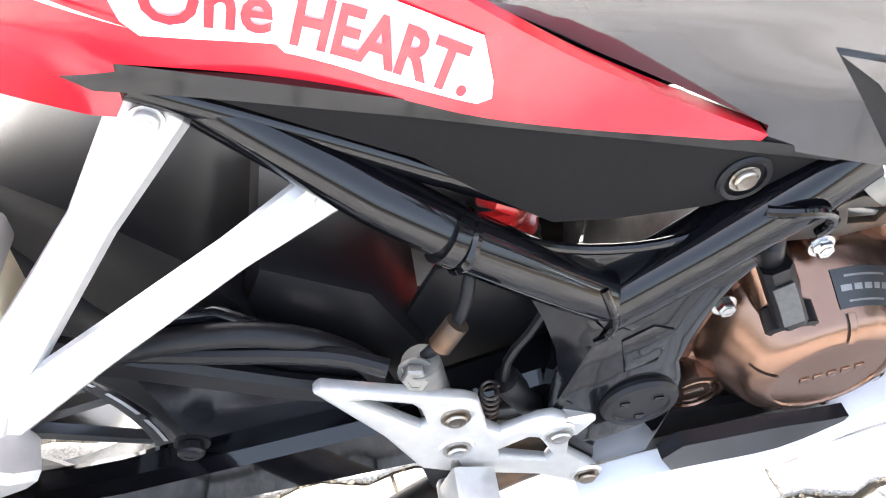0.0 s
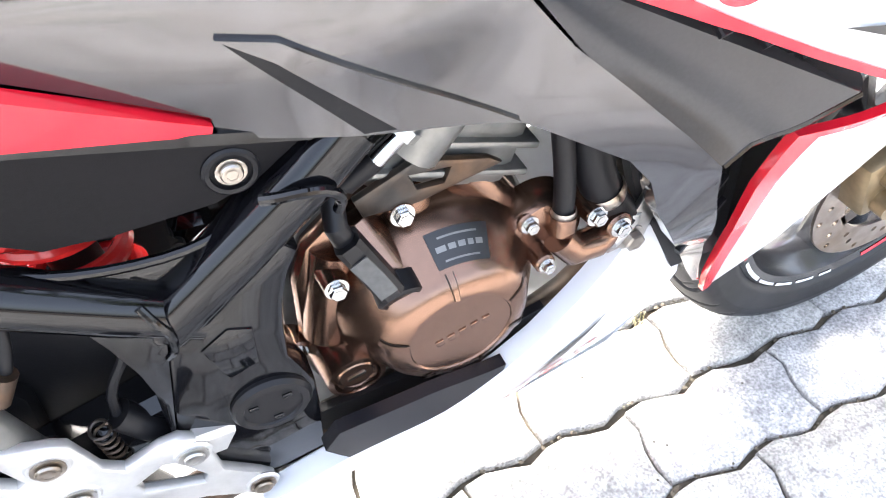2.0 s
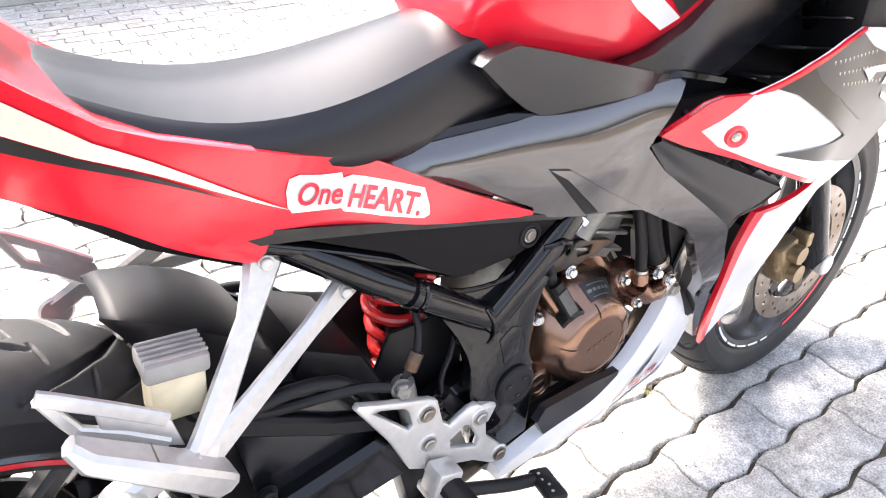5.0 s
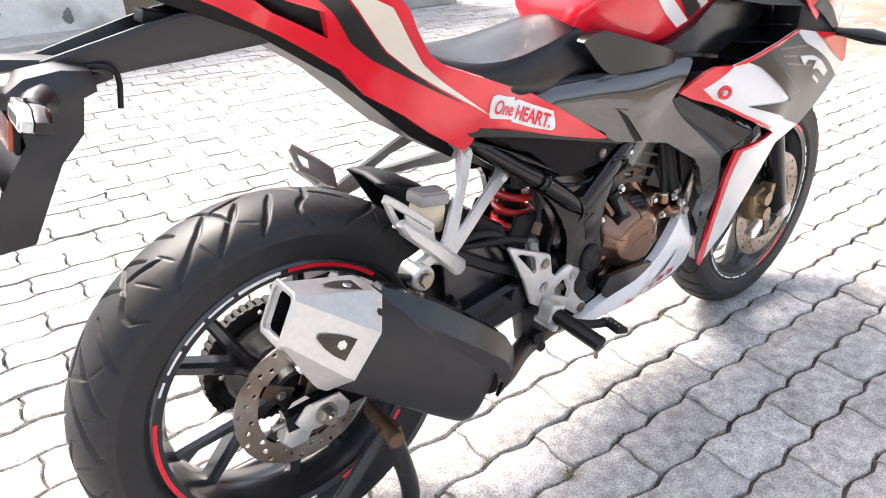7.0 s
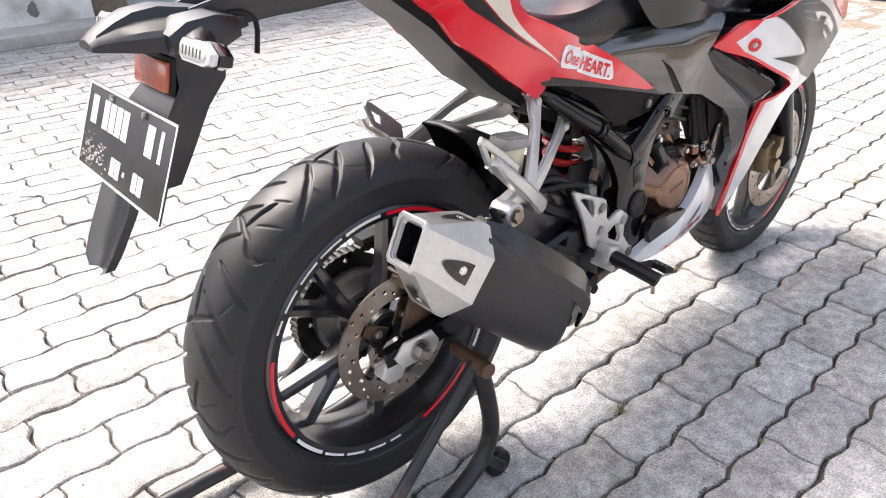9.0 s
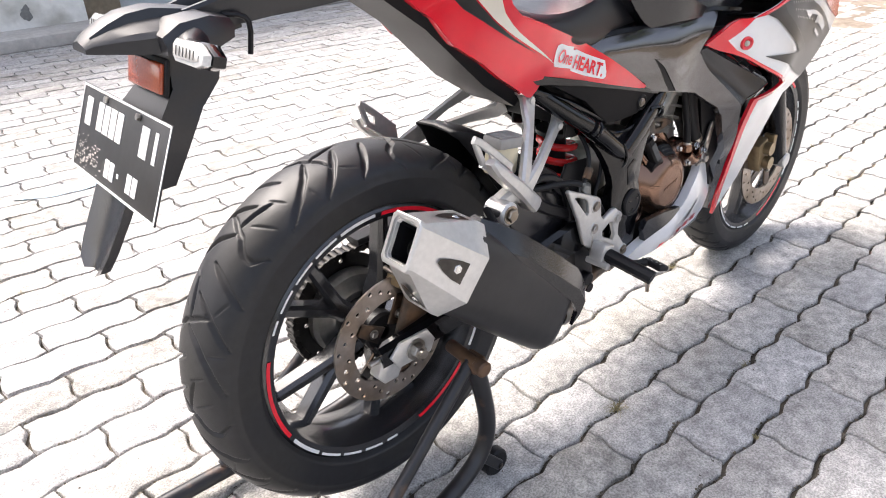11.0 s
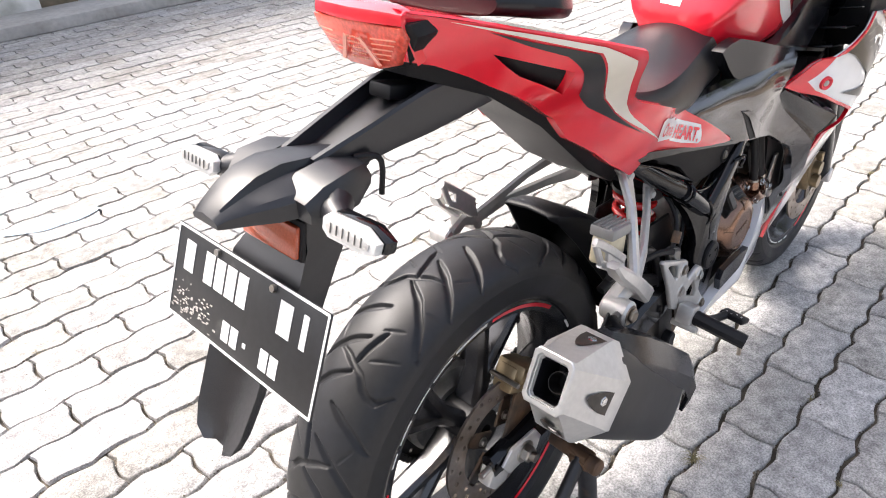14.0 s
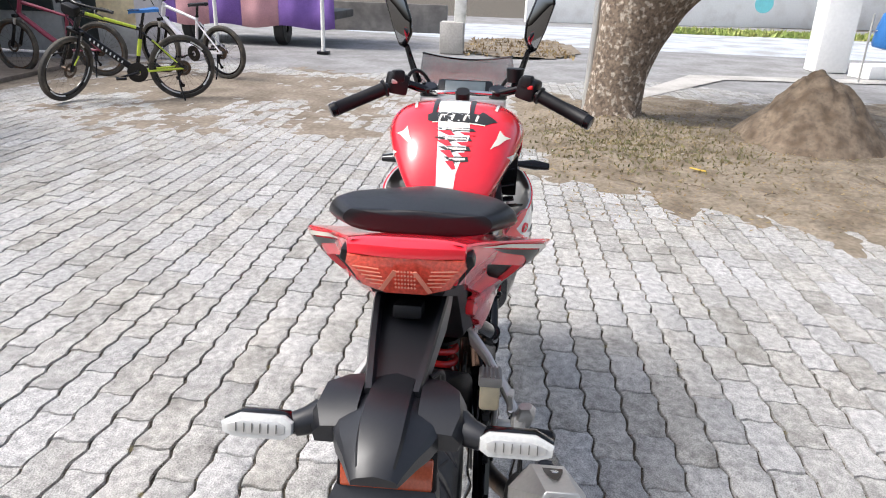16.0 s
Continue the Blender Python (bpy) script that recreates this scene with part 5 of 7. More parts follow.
both("chain_case", lambda: slab([(.246, .405), (.236, .505), (.27, .552), (.30, .55), (.375, .485), (.40, .42), (.36, .395)], -.094, -.084, .004), PLASTIC, BIKE, "black plastic side guard of the swingarm")
both("guard_tube", lambda: tube([(.20, -.1, .525), (.27, -.103, .548), (.335, -.103, .538), (.375, -.1, .50), (.388, -.1, .46), (.392, -.1, .42)], .0075, 12, smooth=2), MATBLACK, BIKE)
both("guard_bolt", lambda: bolt((.252, -.103, .428), (0, -1, 0), .009, .008, False), MATBLACK, BIKE)


HUGGER = ((.166, .640, .060, -.022, .002), (.180, .640, .062, -.036, .012), (.215, .630, .066, -.056, .040), (.255, .608, .070, -.068, .066), (.288, .578, .074, -.074, .076), (.309, .535, .076, -.076, .068), (.322, .475, .077, -.077, .060), (.325, .41, .077, -.077, .055))
hugger = part("rear_hugger", loft([[(x - d * .42, y1, z - d), (x, y1, z), (x + .001, y1 * .85, z + .002), (x + .003, (y0 + y1) / 2, z + .004), (x + .001, y0 * .85, z + .002), (x, y0, z), (x - d * .42, y0, z - d)] for x, z, y0, y1, d in HUGGER], closed=False), MATBLACK, BIKE, "matt black rear hugger over the tyre", sharp=25)
hugger.modifiers.new("thick", "SOLIDIFY").thickness = 0.004
sprocket = part("rear_sprocket", disc_mesh(.055, .100, 0, .006, 8), CHAINBLACK, BIKE, "steel rear sprocket")
sprocket.location = REAR + Vector((0, .062, 0))
part("sprocket_carrier", lathe([(0, -.02), (.045, -.02), (.05, -.016), (.072, -.012), (.078, -.004), (.078, .01), (.04, .012), (0, .012)], Matrix.Translation(REAR + Vector((0, .045, 0))) @ ABOUT_Y, 40), ENGINEGREY, BIKE)


def chain_line():
    """Centres and directions of the links round both sprockets."""
    c0, r0, c1, r1 = Vector((REAR.x, REAR.z)), .104, Vector((.50, .415)), .031
    d = (c1 - c0).angle_signed(Vector((1, 0)))
    off = math.acos((r0 - r1) / (c1 - c0).length)
    base = math.atan2(c1.y - c0.y, c1.x - c0.x)
    pts = [c0 + r0 * Vector((math.cos(base + a), math.sin(base + a))) for a in np.linspace(off, 2 * math.pi - off, 60)]
    pts += [c1 + r1 * Vector((math.cos(base + a), math.sin(base + a))) for a in np.linspace(-off, off, 14)]
    return pts + [pts[0]]


path, chain_bm, acc = chain_line(), [], 0.0
step_len = 0.0127
line = []
for a, b in zip(path, path[1:]):
    seg = (b - a).length
    while acc <= seg:
        line.append((a + (b - a) * (acc / seg), math.degrees(math.atan2(b.y - a.y, b.x - a.x))))
        acc += step_len
    acc -= seg
for i, (p, ang) in enumerate(line):
    y = .062
    wide = .0095 if i % 2 else .0070
    chain_bm.append(box((.0165, .0018, .0085), (p.x, y - wide, p.y), .0, (0, -ang, 0)))
    chain_bm.append(box((.0165, .0018, .0085), (p.x, y + wide, p.y), .0, (0, -ang, 0)))
    chain_bm.append(cyl((p.x, y - .0115, p.y), (p.x, y + .0115, p.y), .0062, segs=10))
part("drive_chain", join(*chain_bm), CHAINBLACK, BIKE, "oily steel drive chain")
part("chain_guard", beam([(.02, .064, .468), (.20, .064, .475), (.36, .064, .478)], .035, .012, .003), MATBLACK, BIKE)

# stays, passenger pegs, heel plates, pedal
for s in (-1, 1):
    stay = part("passenger_stay", beam([(.300, s * .062, .692), (.303, s * .066, .670), (.270, s * .100, .638), (.207, s * .148, .578), (.188, s * .16, .555)], [.012, .012, .012, .014, .014], [.05, .036, .022, .026, .034], .004), SILVER, BIKE, "cast silver passenger footrest stay")
    part("front_arm", beam([(.386, s * .066, .622), (.372, s * .071, .612), (.325, s * .098, .603), (.255, s * .134, .585), (.198, s * .155, .562)], [.012] * 5, [.04, .030, .022, .023, .028], .004), SILVER, stay)
    for p in ((.303, s * .074, .672), (.374, s * .078, .613)):
        part("stay_bolt", bolt(p, (0, s, 0), .006, .004, False), SILVER, stay)
    plate = part("heel_guard", join(beam([(.108, s * .138, .669), (.118, s * .140, .663), (.150, s * .141, .637), (.183, s * .141, .608)], .008, .012, .002), beam([(.110, s * .138, .668), (.118, s * .139, .645), (.126, s * .140, .626)], .008, .010, .002),
                                    beam([(.122, s * .140, .630), (.150, s * .141, .610), (.178, s * .142, .585)], .008, .012, .002), slab([(.138, .646), (.186, .606), (.190, .575), (.165, .590), (.138, .616)], s * .137, s * .143, .002)), SILVER, stay, "cast silver heel guard")
    part("peg_boss", cyl((.136, s * .145, .558), (.136, s * .186, .558), .0185, segs=28, bevel=.003), SILVER, stay)
    part("peg_bolt", bolt((.136, s * .186, .558), (0, s, 0), .0105, .006), STEEL, stay)
    part("boss_arm", beam([(.136, s * .155, .562), (.165, s * .157, .575), (.192, s * .157, .565)], .024, .026, .005), SILVER, stay)
    peg = part("folded_peg", beam([(.117, s * .163, .640), (.125, s * .166, .627), (.165, s * .167, .590), (.205, s * .164, .549), (.212, s * .161, .540)], [.020, .028, .030, .032, .024], [.012, .018, .022, .026, .018], .004), SILVER, stay, "folded silver passenger footpeg")
    for k in range(5):
        part("peg_groove", box((.003, .024, .004), (.165 + .009 * k, s * .1655, .602 - .009 * k), .0008, (0, 45, 0)), ENGINEGREY, peg)
    heel = part("rider_heel_plate", slab([(.347, .508), (.352, .512), (.371, .503), (.438, .473), (.446, .466), (.452, .430), (.462, .419), (.488, .430), (.500, .430), (.509, .422), (.513, .408), (.514, .370), (.537, .340), (.544, .328), (.535, .315), (.522, .316), (.493, .340), (.430, .368), (.405, .384), (.398, .400), (.382, .442)], s * .129, s * .119, .003,
                                          [[(.368, .492), (.376, .491), (.403, .478), (.408, .470), (.412, .448), (.407, .445)], [(.460, .394), (.482, .406), (.490, .402), (.502, .372), (.498, .362), (.462, .382)]]), SILVER, BIKE, "cast silver rider heel plate", sharp=45)
    for p in ((.430, .457), (.430, .411), (.503, .408), (.533, .328)):
        part("plate_boss", cyl((p[0], s * .127, p[1]), (p[0], s * .1305, p[1]), .0135, segs=24, bevel=.0015), SILVER, heel)
        part("plate_bolt", bolt((p[0], s * .1305, p[1]), (0, s, 0), .0075, .003, False), STEEL, heel)
    part("plate_mount", beam([(.500, s * .120, .41), (.525, s * .112, .395)], .02, .03, .004), SILVER, heel)
    part("peg_hinge", join(box((.034, .03, .036), (.436, s * .146, .366), .004, (0, 20, 0)), box((.012, .05, .012), (.42, s * .15, .350), .003, (0, 20, 0))), SILVER, heel)
    peg = part("footpeg", tube([(.438, s * .156, .364), (.442, s * .20, .356), (.450, s * .25, .345)], .0125, 10, flat=1.25), MATBLACK, heel, "black rubber footpeg")
    part("peg_feeler", cyl((.447, s * .243, .338), (.448, s * .244, .316), .004, segs=8), STEEL, peg)
part("pedal_linkage", join(slab([(.398, .372), (.414, .38), (.452, .352), (.466, .30), (.455, .262), (.43, .255), (.412, .285)], -.112, -.075, .008), cyl((.43, -.10, .30), (.43, -.128, .30), .014, segs=16, bevel=.002), cyl((.444, -.10, .272), (.444, -.122, .272), .010, segs=16)), MATBLACK, BIKE, "black pedal pivot and linkage")
pedal = part("brake_pedal", tube([(.425, -.15, .352), (.47, -.158, .335), (.52, -.165, .312), (.555, -.172, .305)], .0085, 12, smooth=1), MATBLACK, BIKE, "black brake pedal")
part("pedal_tip", box((.03, .05, .012), (.565, -.187, .303), .004, (0, 16, -8)), MATBLACK, pedal)
for k in range(4):
    part("tip_hole", cyl((.560 + .003 * (k % 2), -.202 + .010 * k, .3105), (.560 + .003 * (k % 2), -.202 + .010 * k, .311), .002, segs=8), SILVER, pedal)
master = part("brake_master_cylinder", cyl((.395, -.122, .512), (.405, -.122, .44), .0125, segs=18), ENGINEGREY, BIKE, "rear brake master cylinder behind the heel plate")
part("banjo_bolt", bolt((.392, -.125, .505), (-.2, -.9, .3), .009, .008), ENGINEGREY, master)
part("brake_hose", tube([(.398, -.118, .51), (.420, -.114, .53), (.432, -.10, .565), (.43, -.07, .60)], .0042, 12, smooth=2), MATBLACK, master, "black rubber brake hose")
part("hose_crimp", cyl((.408, -.117, .518), (.420, -.114, .535), .0078, segs=14), DARKSTEEL, master)
part("light_switch", tube([(.452, -.11, .455), (.462, -.112, .437), (.475, -.112, .415)], .011, 14), MATBLACK, master)
part("switch_wire", tube([(.452, -.11, .455), (.455, -.105, .475), (.475, -.10, .50), (.49, -.09, .53)], .0035, 8, smooth=1), MATBLACK, master)
part("return_spring", tube([(.440 + .006 * math.cos(t), -.118 + .006 * math.sin(t), .46 - .0011 * t) for t in np.linspace(0, 40, 120)], .0012, 6), DARKSTEEL, master)
part("push_rod", cyl((.408, -.13, .44), (.415, -.14, .36), .005), STEEL, master)
master.location = (.017, .010, -.012)
reservoir = part("brake_fluid_reservoir", box((.046, .034, .045), (.199, -.106, .606), .006, (0, 8, 0)), RESERVOIR, BIKE, "yellowed translucent brake fluid reservoir")
LIDGREY = material("grey_reservoir_lid", (.3, .29, .27), .45, vary=.12)
part("reservoir_lid", box((.052, .040, .018), (.203, -.106, .636), .004, (0, 8, 0)), LIDGREY, reservoir)
for k in range(5):
    part("lid_rib", box((.05, .003, .003), (.205, -.120 + .007 * k, .646), .001, (0, 8, 0)), LIDGREY, reservoir)
part("reservoir_hose", tube([(.2, -.106, .584), (.21, -.105, .56), (.26, -.10, .53), (.36, -.11, .52), (.392, -.12, .51)], .006, 10, smooth=2), MATBLACK, reservoir)

# muffler: axis from the outlet down to the front
MU, MV, MW, MO = Vector((.77, 0, -.638)), Vector((.638, 0, .77)), Vector((0, -1, 0)), Vector((-.073, -.197, .595))


def msec(u, w, v, shift=(0, 0)):
    k = [(-.45, 1), (.42, 1), (1, .45), (1, -.5), (.4, -1), (-.45, -1), (-1, -.55), (-1, .5)]
    return [MO + MU * u + MV * (b * v + shift[1]) + MW * (a * w + shift[0]) for a, b in k]


def mring(u, w, v):
    """A rounded section of the muffler body, leaning with its end."""
    out = []
    for k in range(40):
        a = 2 * math.pi * k / 40
        c, q = math.cos(a), math.sin(a)
        m = (abs(c) ** 2.9 + abs(q) ** 2.9) ** (-1 / 2.9)
        out.append(MO + MU * (u - (.15 * v * m * q if u > .3 else 0)) + MV * (v * m * q) + MW * (w * m * c))
    return out


muffler = part("muffler", loft([mring(.082, .050, .0625), mring(.09, .0520, .0640), mring(.20, .0535, .0655), mring(.29, .054, .066), mring(.337, .0535, .0655), mring(.349, .0515, .0635), mring(.357, .046, .058), mring(.361, .036, .047), mring(.363, .015, .02)]), MUFFLER, BIKE, "black muffler with a brushed silver end cap", sharp=80)


def tip(u, w, v):
    k = [(-.8, 1), (.8, 1), (1, .82), (1, -.82), (.8, -1), (-.8, -1), (-1, -.82), (-1, .82)]
    return [MO + MU * (u - .24 * b * v) + MV * (b * v) + MW * (a * w + .010) for a, b in k]


cap = part("end_cap", loft([msec(.097, .0570, .0690), msec(.083, .0570, .0690), msec(.074, .0545, .0665), tip(-.005, .0270, .0325), tip(-.012, .0262, .0318), tip(-.014, .0250, .0305), tip(-.0135, .0195, .025), tip(-.009, .018, .0235)], caps=False), SILVER, muffler, "brushed silver muffler end cap", sharp=25)
part("outlet_rim", loft([tip(-.0125, .0275, .0335), tip(-.0165, .0270, .0330), tip(-.0180, .0255, .0312), tip(-.0175, .0212, .0268), tip(-.010, .0200, .0255), tip(-.006, .0198, .0252)], caps=False), SILVER, muffler, "bright raised rim round the outlet", sharp=40)
part("outlet_wall", loft([tip(-.009, .0182, .0237), tip(.040, .0172, .0225), tip(.042, .002, .002)], caps=False), MATBLACK, muffler)
part("outlet_pipe", lathe([(.0125, 0), (.0135, 0), (.0135, .03), (.0125, .03)], frame_of(MO + MU * .012 + MW * .010, MO + MU * .045 + MW * .010)[0], 28, True), DARKSTEEL, muffler)
for a, b, d in ((.0490, 0, (1, 0)), (.007, .0565, (0, 1)), (.007, -.0565, (0, -1))):
    n = (MW * d[0] + MV * d[1] - MU * (.19 if b == 0 else .36)).normalized()
    at = MO + MU * .050 + MW * a + MV * b
    side = (MV if b == 0 else MW)
    down = n.cross(side).normalized()
    if down.dot(MU) < 0:
        down = -down
    bm = bmesh.new()
    ring = [at + down * q + side * p + n * .0012 for p, q in ((-.0165, .021), (.0135, .021), (.0120, .006), (.0075, -.012), (.002, -.026), (-.004, -.027), (-.0115, -.012), (-.0155, .004))]
    f = bm.faces.new([bm.verts.new(p) for p in ring])
    got = bmesh.ops.inset_region(bm, faces=[f], thickness=.0035, depth=-.007)
    # Dark steel on the silver cap paints in the shade inside the recess.
    part("shaded_cap_recess", bm, DARKSTEEL, cap, sharp=20)
    part("cap_bolt", bolt(at + down * .007 - n * .005, n, .0068, .0055), CHROME, cap)
GUARD = [(.105, -.012, .020, .074), (.14, -.012, .036, .080), (.19, -.010, .046, .085), (.27, .000, .052, .086), (.345, .006, .056, .084), (.372, .012, .058, .072), (.378, .020, .056, .05)]
rings = []
for u, w0, w1, v in GUARD:
    mid = (w0 + w1) / 2
    rings.append([MO + MU * u + MW * a + MV * b for a, b in ((w0, v - .012), (w0, v - .002), (w0 + .006, v + .004), (mid + .004, v + .002), (w1, v - .028), (w1 - .004, v - .05), (w1 - .010, v - .05), (mid, v - .008))])
part("heat_guard", loft(rings), PLASTIC, muffler, "matt black plastic heat guard")
part("guard_bracket", tube([MO + MU * .16 + MV * .075, MO + MU * .13 + MV * .092 + MW * -.01, Vector((.13, -.17, .555))], .006, 10), MATBLACK, muffler)
part("muffler_hanger", slab([(.09, .53), (.13, .575), (.16, .56), (.14, .50), (.11, .50)], -.165, -.160, .002), MATBLACK, muffler)

# rear caliper
cal = part("rear_caliper", join(box((.075, .036, .042), (.035, -.072, .452), .006, (0, 28, 0)), box((.045, .05, .03), (.03, -.075, .468), .006, (0, 28, 0)), cyl((.04, -.06, .445), (.04, -.105, .445), .017, segs=20), cyl((.01, -.10, .462), (.06, -.10, .435), .006)), BRASS, BIKE, "gold anodised rear brake caliper")
part("pad_pin", cyl((.0, -.05, .47), (.0, -.10, .47), .004), STEEL, cal)
part("caliper_bracket", slab([(-.02, .36), (.01, .44), (.06, .45), (.07, .41), (.03, .35)], -.088, -.082, .002), DARKSTEEL, cal)

# tail bracket, hood, lamps, plate
def bracket_ring(x, w, top, low):
    """Across the tail bracket: a trough between two flanges."""
    half = [(w * .9, low), (w, low + .012), (w, top - .004), (w - .002, top), (w - .008, top), (w - .011, top - .015)]
    return [(x, -y, z) for y, z in half] + [(x, y, z) for y, z in reversed(half)]


bracket = part("tail_bracket", loft([bracket_ring(*r) for r in ((.02, .046, .914, .867), (-.03, .046, .914, .864), (-.085, .044, .911, .860), (-.125, .040, .902, .858), (-.157, .037, .894, .855), (-.19, .033, .886, .852), (-.226, .029, .877, .849))]), HOODBLACK, BIKE, "satin black tail bracket holding the number plate", sharp=22)
part("bracket_boss", box((.04, .034, .016), (-.095, 0, .904), .003, (0, 14, 0)), MATBLACK, bracket)
def hood_ring(x, w, c, z0, z1, zs):
    """Across the hood: an upright side, a ledge, a hollow step and a flat crest."""
    half = [(w, z0), (w, zs), (w * .80 + c * .20, zs + .22 * (z1 - zs)), (c * 1.12, z1 - .45 * (z1 - zs)), (c, z1 - .003)]
    return [(x, -y, z) for y, z in half] + [(x, 0, z1)] + [(x, y, z) for y, z in reversed(half)]


HOOD = ((-.160, .028, .018, .850, .868, .858), (-.180, .036, .019, .848, .871, .859), (-.200, .046, .020, .846, .875, .860), (-.225, .056, .021, .842, .881, .858), (-.258, .055, .021, .840, .886, .857), (-.285, .045, .0205, .841, .883, .856),
        (-.305, .034, .019, .843, .875, .855), (-.325, .025, .016, .845, .864, .853), (-.333, .021, .014, .846, .857, .850))
part("plate_hood", loft([hood_ring(*r) for r in HOOD]), HOODBLACK, BIKE, "black faceted hood over the number plate", sharp=22)
both("hood_shoulder", lambda: loft([[(x, -.03, z0), (x, -y1, z0), (x, -y1 - .002, (z0 + z1) / 2), (x, -y1 + .006, z1), (x, -.03, z1 + .003)] for x, y1, z0, z1 in ((-.185, .058, .846, .866), (-.215, .074, .840, .874), (-.250, .077, .838, .871), (-.268, .070, .840, .858))]), HOODBLACK, BIKE, sharp=40)
both("signal_arm", lambda: join(tube([(-.238, -.07, .849), (-.248, -.082, .848), (-.252, -.094, .846)], [.017, .014, .0125], 14), cyl((-.252, -.088, .846), (-.252, -.1, .846), .010)), HOODBLACK, BIKE)
for s in (-1, 1):
    o = [(.090, .006), (.099, .0125), (.145, .0125), (.1635, .003), (.162, -.008), (.148, -.0125), (.099, -.0125), (.090, -.006)]
    turn = Matrix.Translation((-.246, 0, .845)) @ Matrix.Rotation(radians(16), 4, "Y") @ Matrix.Rotation(radians(90), 4, "Z")
    sig = part("rear_turn_signal", moved(slab([(s * y, z) for y, z in o], 0, .016, .004), turn), BLACK, BIKE, "rear turn signal with a clear lens")
    lens = slab([(s * (.126 + (y - .126) * .97), z * .95) for y, z in o], .0155, .026, .003)
    lens_ob = part("lens", moved(lens, turn), LENSCLEAR, sig, "clear ribbed plastic lens")
    inner = slab([(s * (.126 + (y - .126) * .78), z * .55) for y, z in o], .0255, .0275, .001)
    part("reflector_strip", moved(inner, turn), SILVER, lens_ob)
    for k in range(6):
        part("lens_rib", moved(box((.0008, .0012, .009), (s * (.106 + .008 * k), .0278, 0), 0), turn), ENGINEGREY, lens_ob)
refl = part("rear_reflector", box((.007, .092, .034), (-.272, -.002, .813), .003, (0, 14, 0)), LENSAMBER, BIKE, "orange red rear reflector")
part("reflector_frame", box((.006, .1, .042), (-.267, -.002, .813), .003, (0, 14, 0)), MATBLACK, refl)
part("plate_column", loft([[(x0, -w, z), (x0, w, z), (x1, w * .9, z), (x1, -w * .9, z)] for x0, x1, w, z in ((-.262, -.195, .050, .846), (-.262, -.205, .046, .80), (-.285, -.235, .058, .775), (-.315, -.26, .055, .73), (-.335, -.28, .045, .69))]), HOODBLACK, BIKE, "matt black plate carrier")
plate_m = Matrix.Translation((-.3200, .006, .7360)) @ Matrix.Rotation(radians(23.5), 4, "Y")
plate = part("number_plate", moved(box((.0018, .268, .107), (0, 0, 0), .0006), plate_m), PLATEBLACK, BIKE, "black number plate with worn white bars")


def on_plate(y, z, w, h, lift=.0012):
    return moved(box((.0006, w, h), (-lift, y, z), 0), plate_m)


part("plate_border", join(on_plate(0, .0515, .264, .0026), on_plate(0, -.0515, .264, .0026), on_plate(.1315, 0, .0026, .103), on_plate(-.1315, 0, .0026, .103)), PLATEWHITE, plate)
for y, w in ((.103, .019), (.063, .017), (.042, .017), (.021, .017), (0, .017), (-.073, .020), (-.103, .008)):
    part("white_bar", on_plate(y, .022, w, .034), PLATEWHITE, plate)
for y, w in ((.017, .013), (.001, .013), (-.018, .005), (-.052, .013), (-.068, .013)):
    part("white_bar", on_plate(y, -.030, w, .021 if w > .006 else .005), PLATEWHITE, plate)
rw = random.Random(8)
part("scuffs", join(*[on_plate(rw.gauss(.085, .022), rw.gauss(-.03, .009), rw.uniform(.001, .005), rw.uniform(.0006, .002), .0011) for _ in range(90)]), CONCRETE, plate)
for y in (.05, -.05):
    part("plate_bolt", moved(cyl((-.001, y, .045), (-.005, y, .045), .004, segs=6), plate_m), STEEL, plate)
part("mud_flap", loft([[(x - .006, -w, z), (x + .002, -w * .4, z), (x + .002, w * .4, z), (x - .006, w, z), (x + .006, w, z), (x + .014, 0, z), (x + .006, -w, z)] for x, w, z in ((-.318, .05, .72), (-.345, .047, .67), (-.368, .042, .63), (-.379, .034, .61), (-.382, .018, .602))]), PLASTIC, BIKE, "black plastic mud flap below the plate")
part("plate_wire", tube([(-.185, -.035, .868), (-.165, -.045, .866), (-.158, -.047, .855), (-.164, -.047, .822)], .0032, 8, smooth=1), MATBLACK, BIKE)
LIGHT = [(.064, .985), (-.064, .985), (-.067, .974), (-.049, .946), (-.022, .938), (.022, .938), (.049, .946), (.067, .974)]


def light_slab(k, x0, x1):
    bm = slab([(y * k, .957 + (z - .957) * k) for y, z in LIGHT], x0, x1, .002)
    for v in bm.verts:
        v.co = Vector((-.1435 + v.co.y + (.976 - v.co.z) * .35 + 2.2 * v.co.x ** 2, v.co.x, v.co.z))
    return bm


lamp = part("tail_light", light_slab(1.0, 0, .03), LENSRED, BIKE, "red tail light with a brighter striped centre")
part("lamp_bezel", light_slab(1.12, .006, .035), MATBLACK, lamp)
for s in (-1, 1):
    part("lamp_stripe", moved(box((.0012, .005, .034), (0, 0, 0), 0, (s * 30, 0, 0)), Matrix.Translation((-.1370, s * .019, .957)) @ Matrix.Rotation(radians(-19), 4, "Y")), LENSSTRIP, lamp)
    for k in range(5):
        part("lamp_line", moved(box((.001, .030 - .003 * k, .0011), (0, 0, 0), 0, (0, 0, -s * 11)), Matrix.Translation((-.1400 + .0019 * k, s * (.043 - .003 * k), .9725 - .0055 * k))), LENSSTRIP, lamp)
for k in range(7):
    for q in range(5):
        part("lamp_facet", box((.0016, .0022, .0022), (-.1430 + .0019 * q + .002, -.0105 + .0035 * k, .970 - .0055 * q), .0005, (45, 0, 0)), LENSSTRIP, lamp)

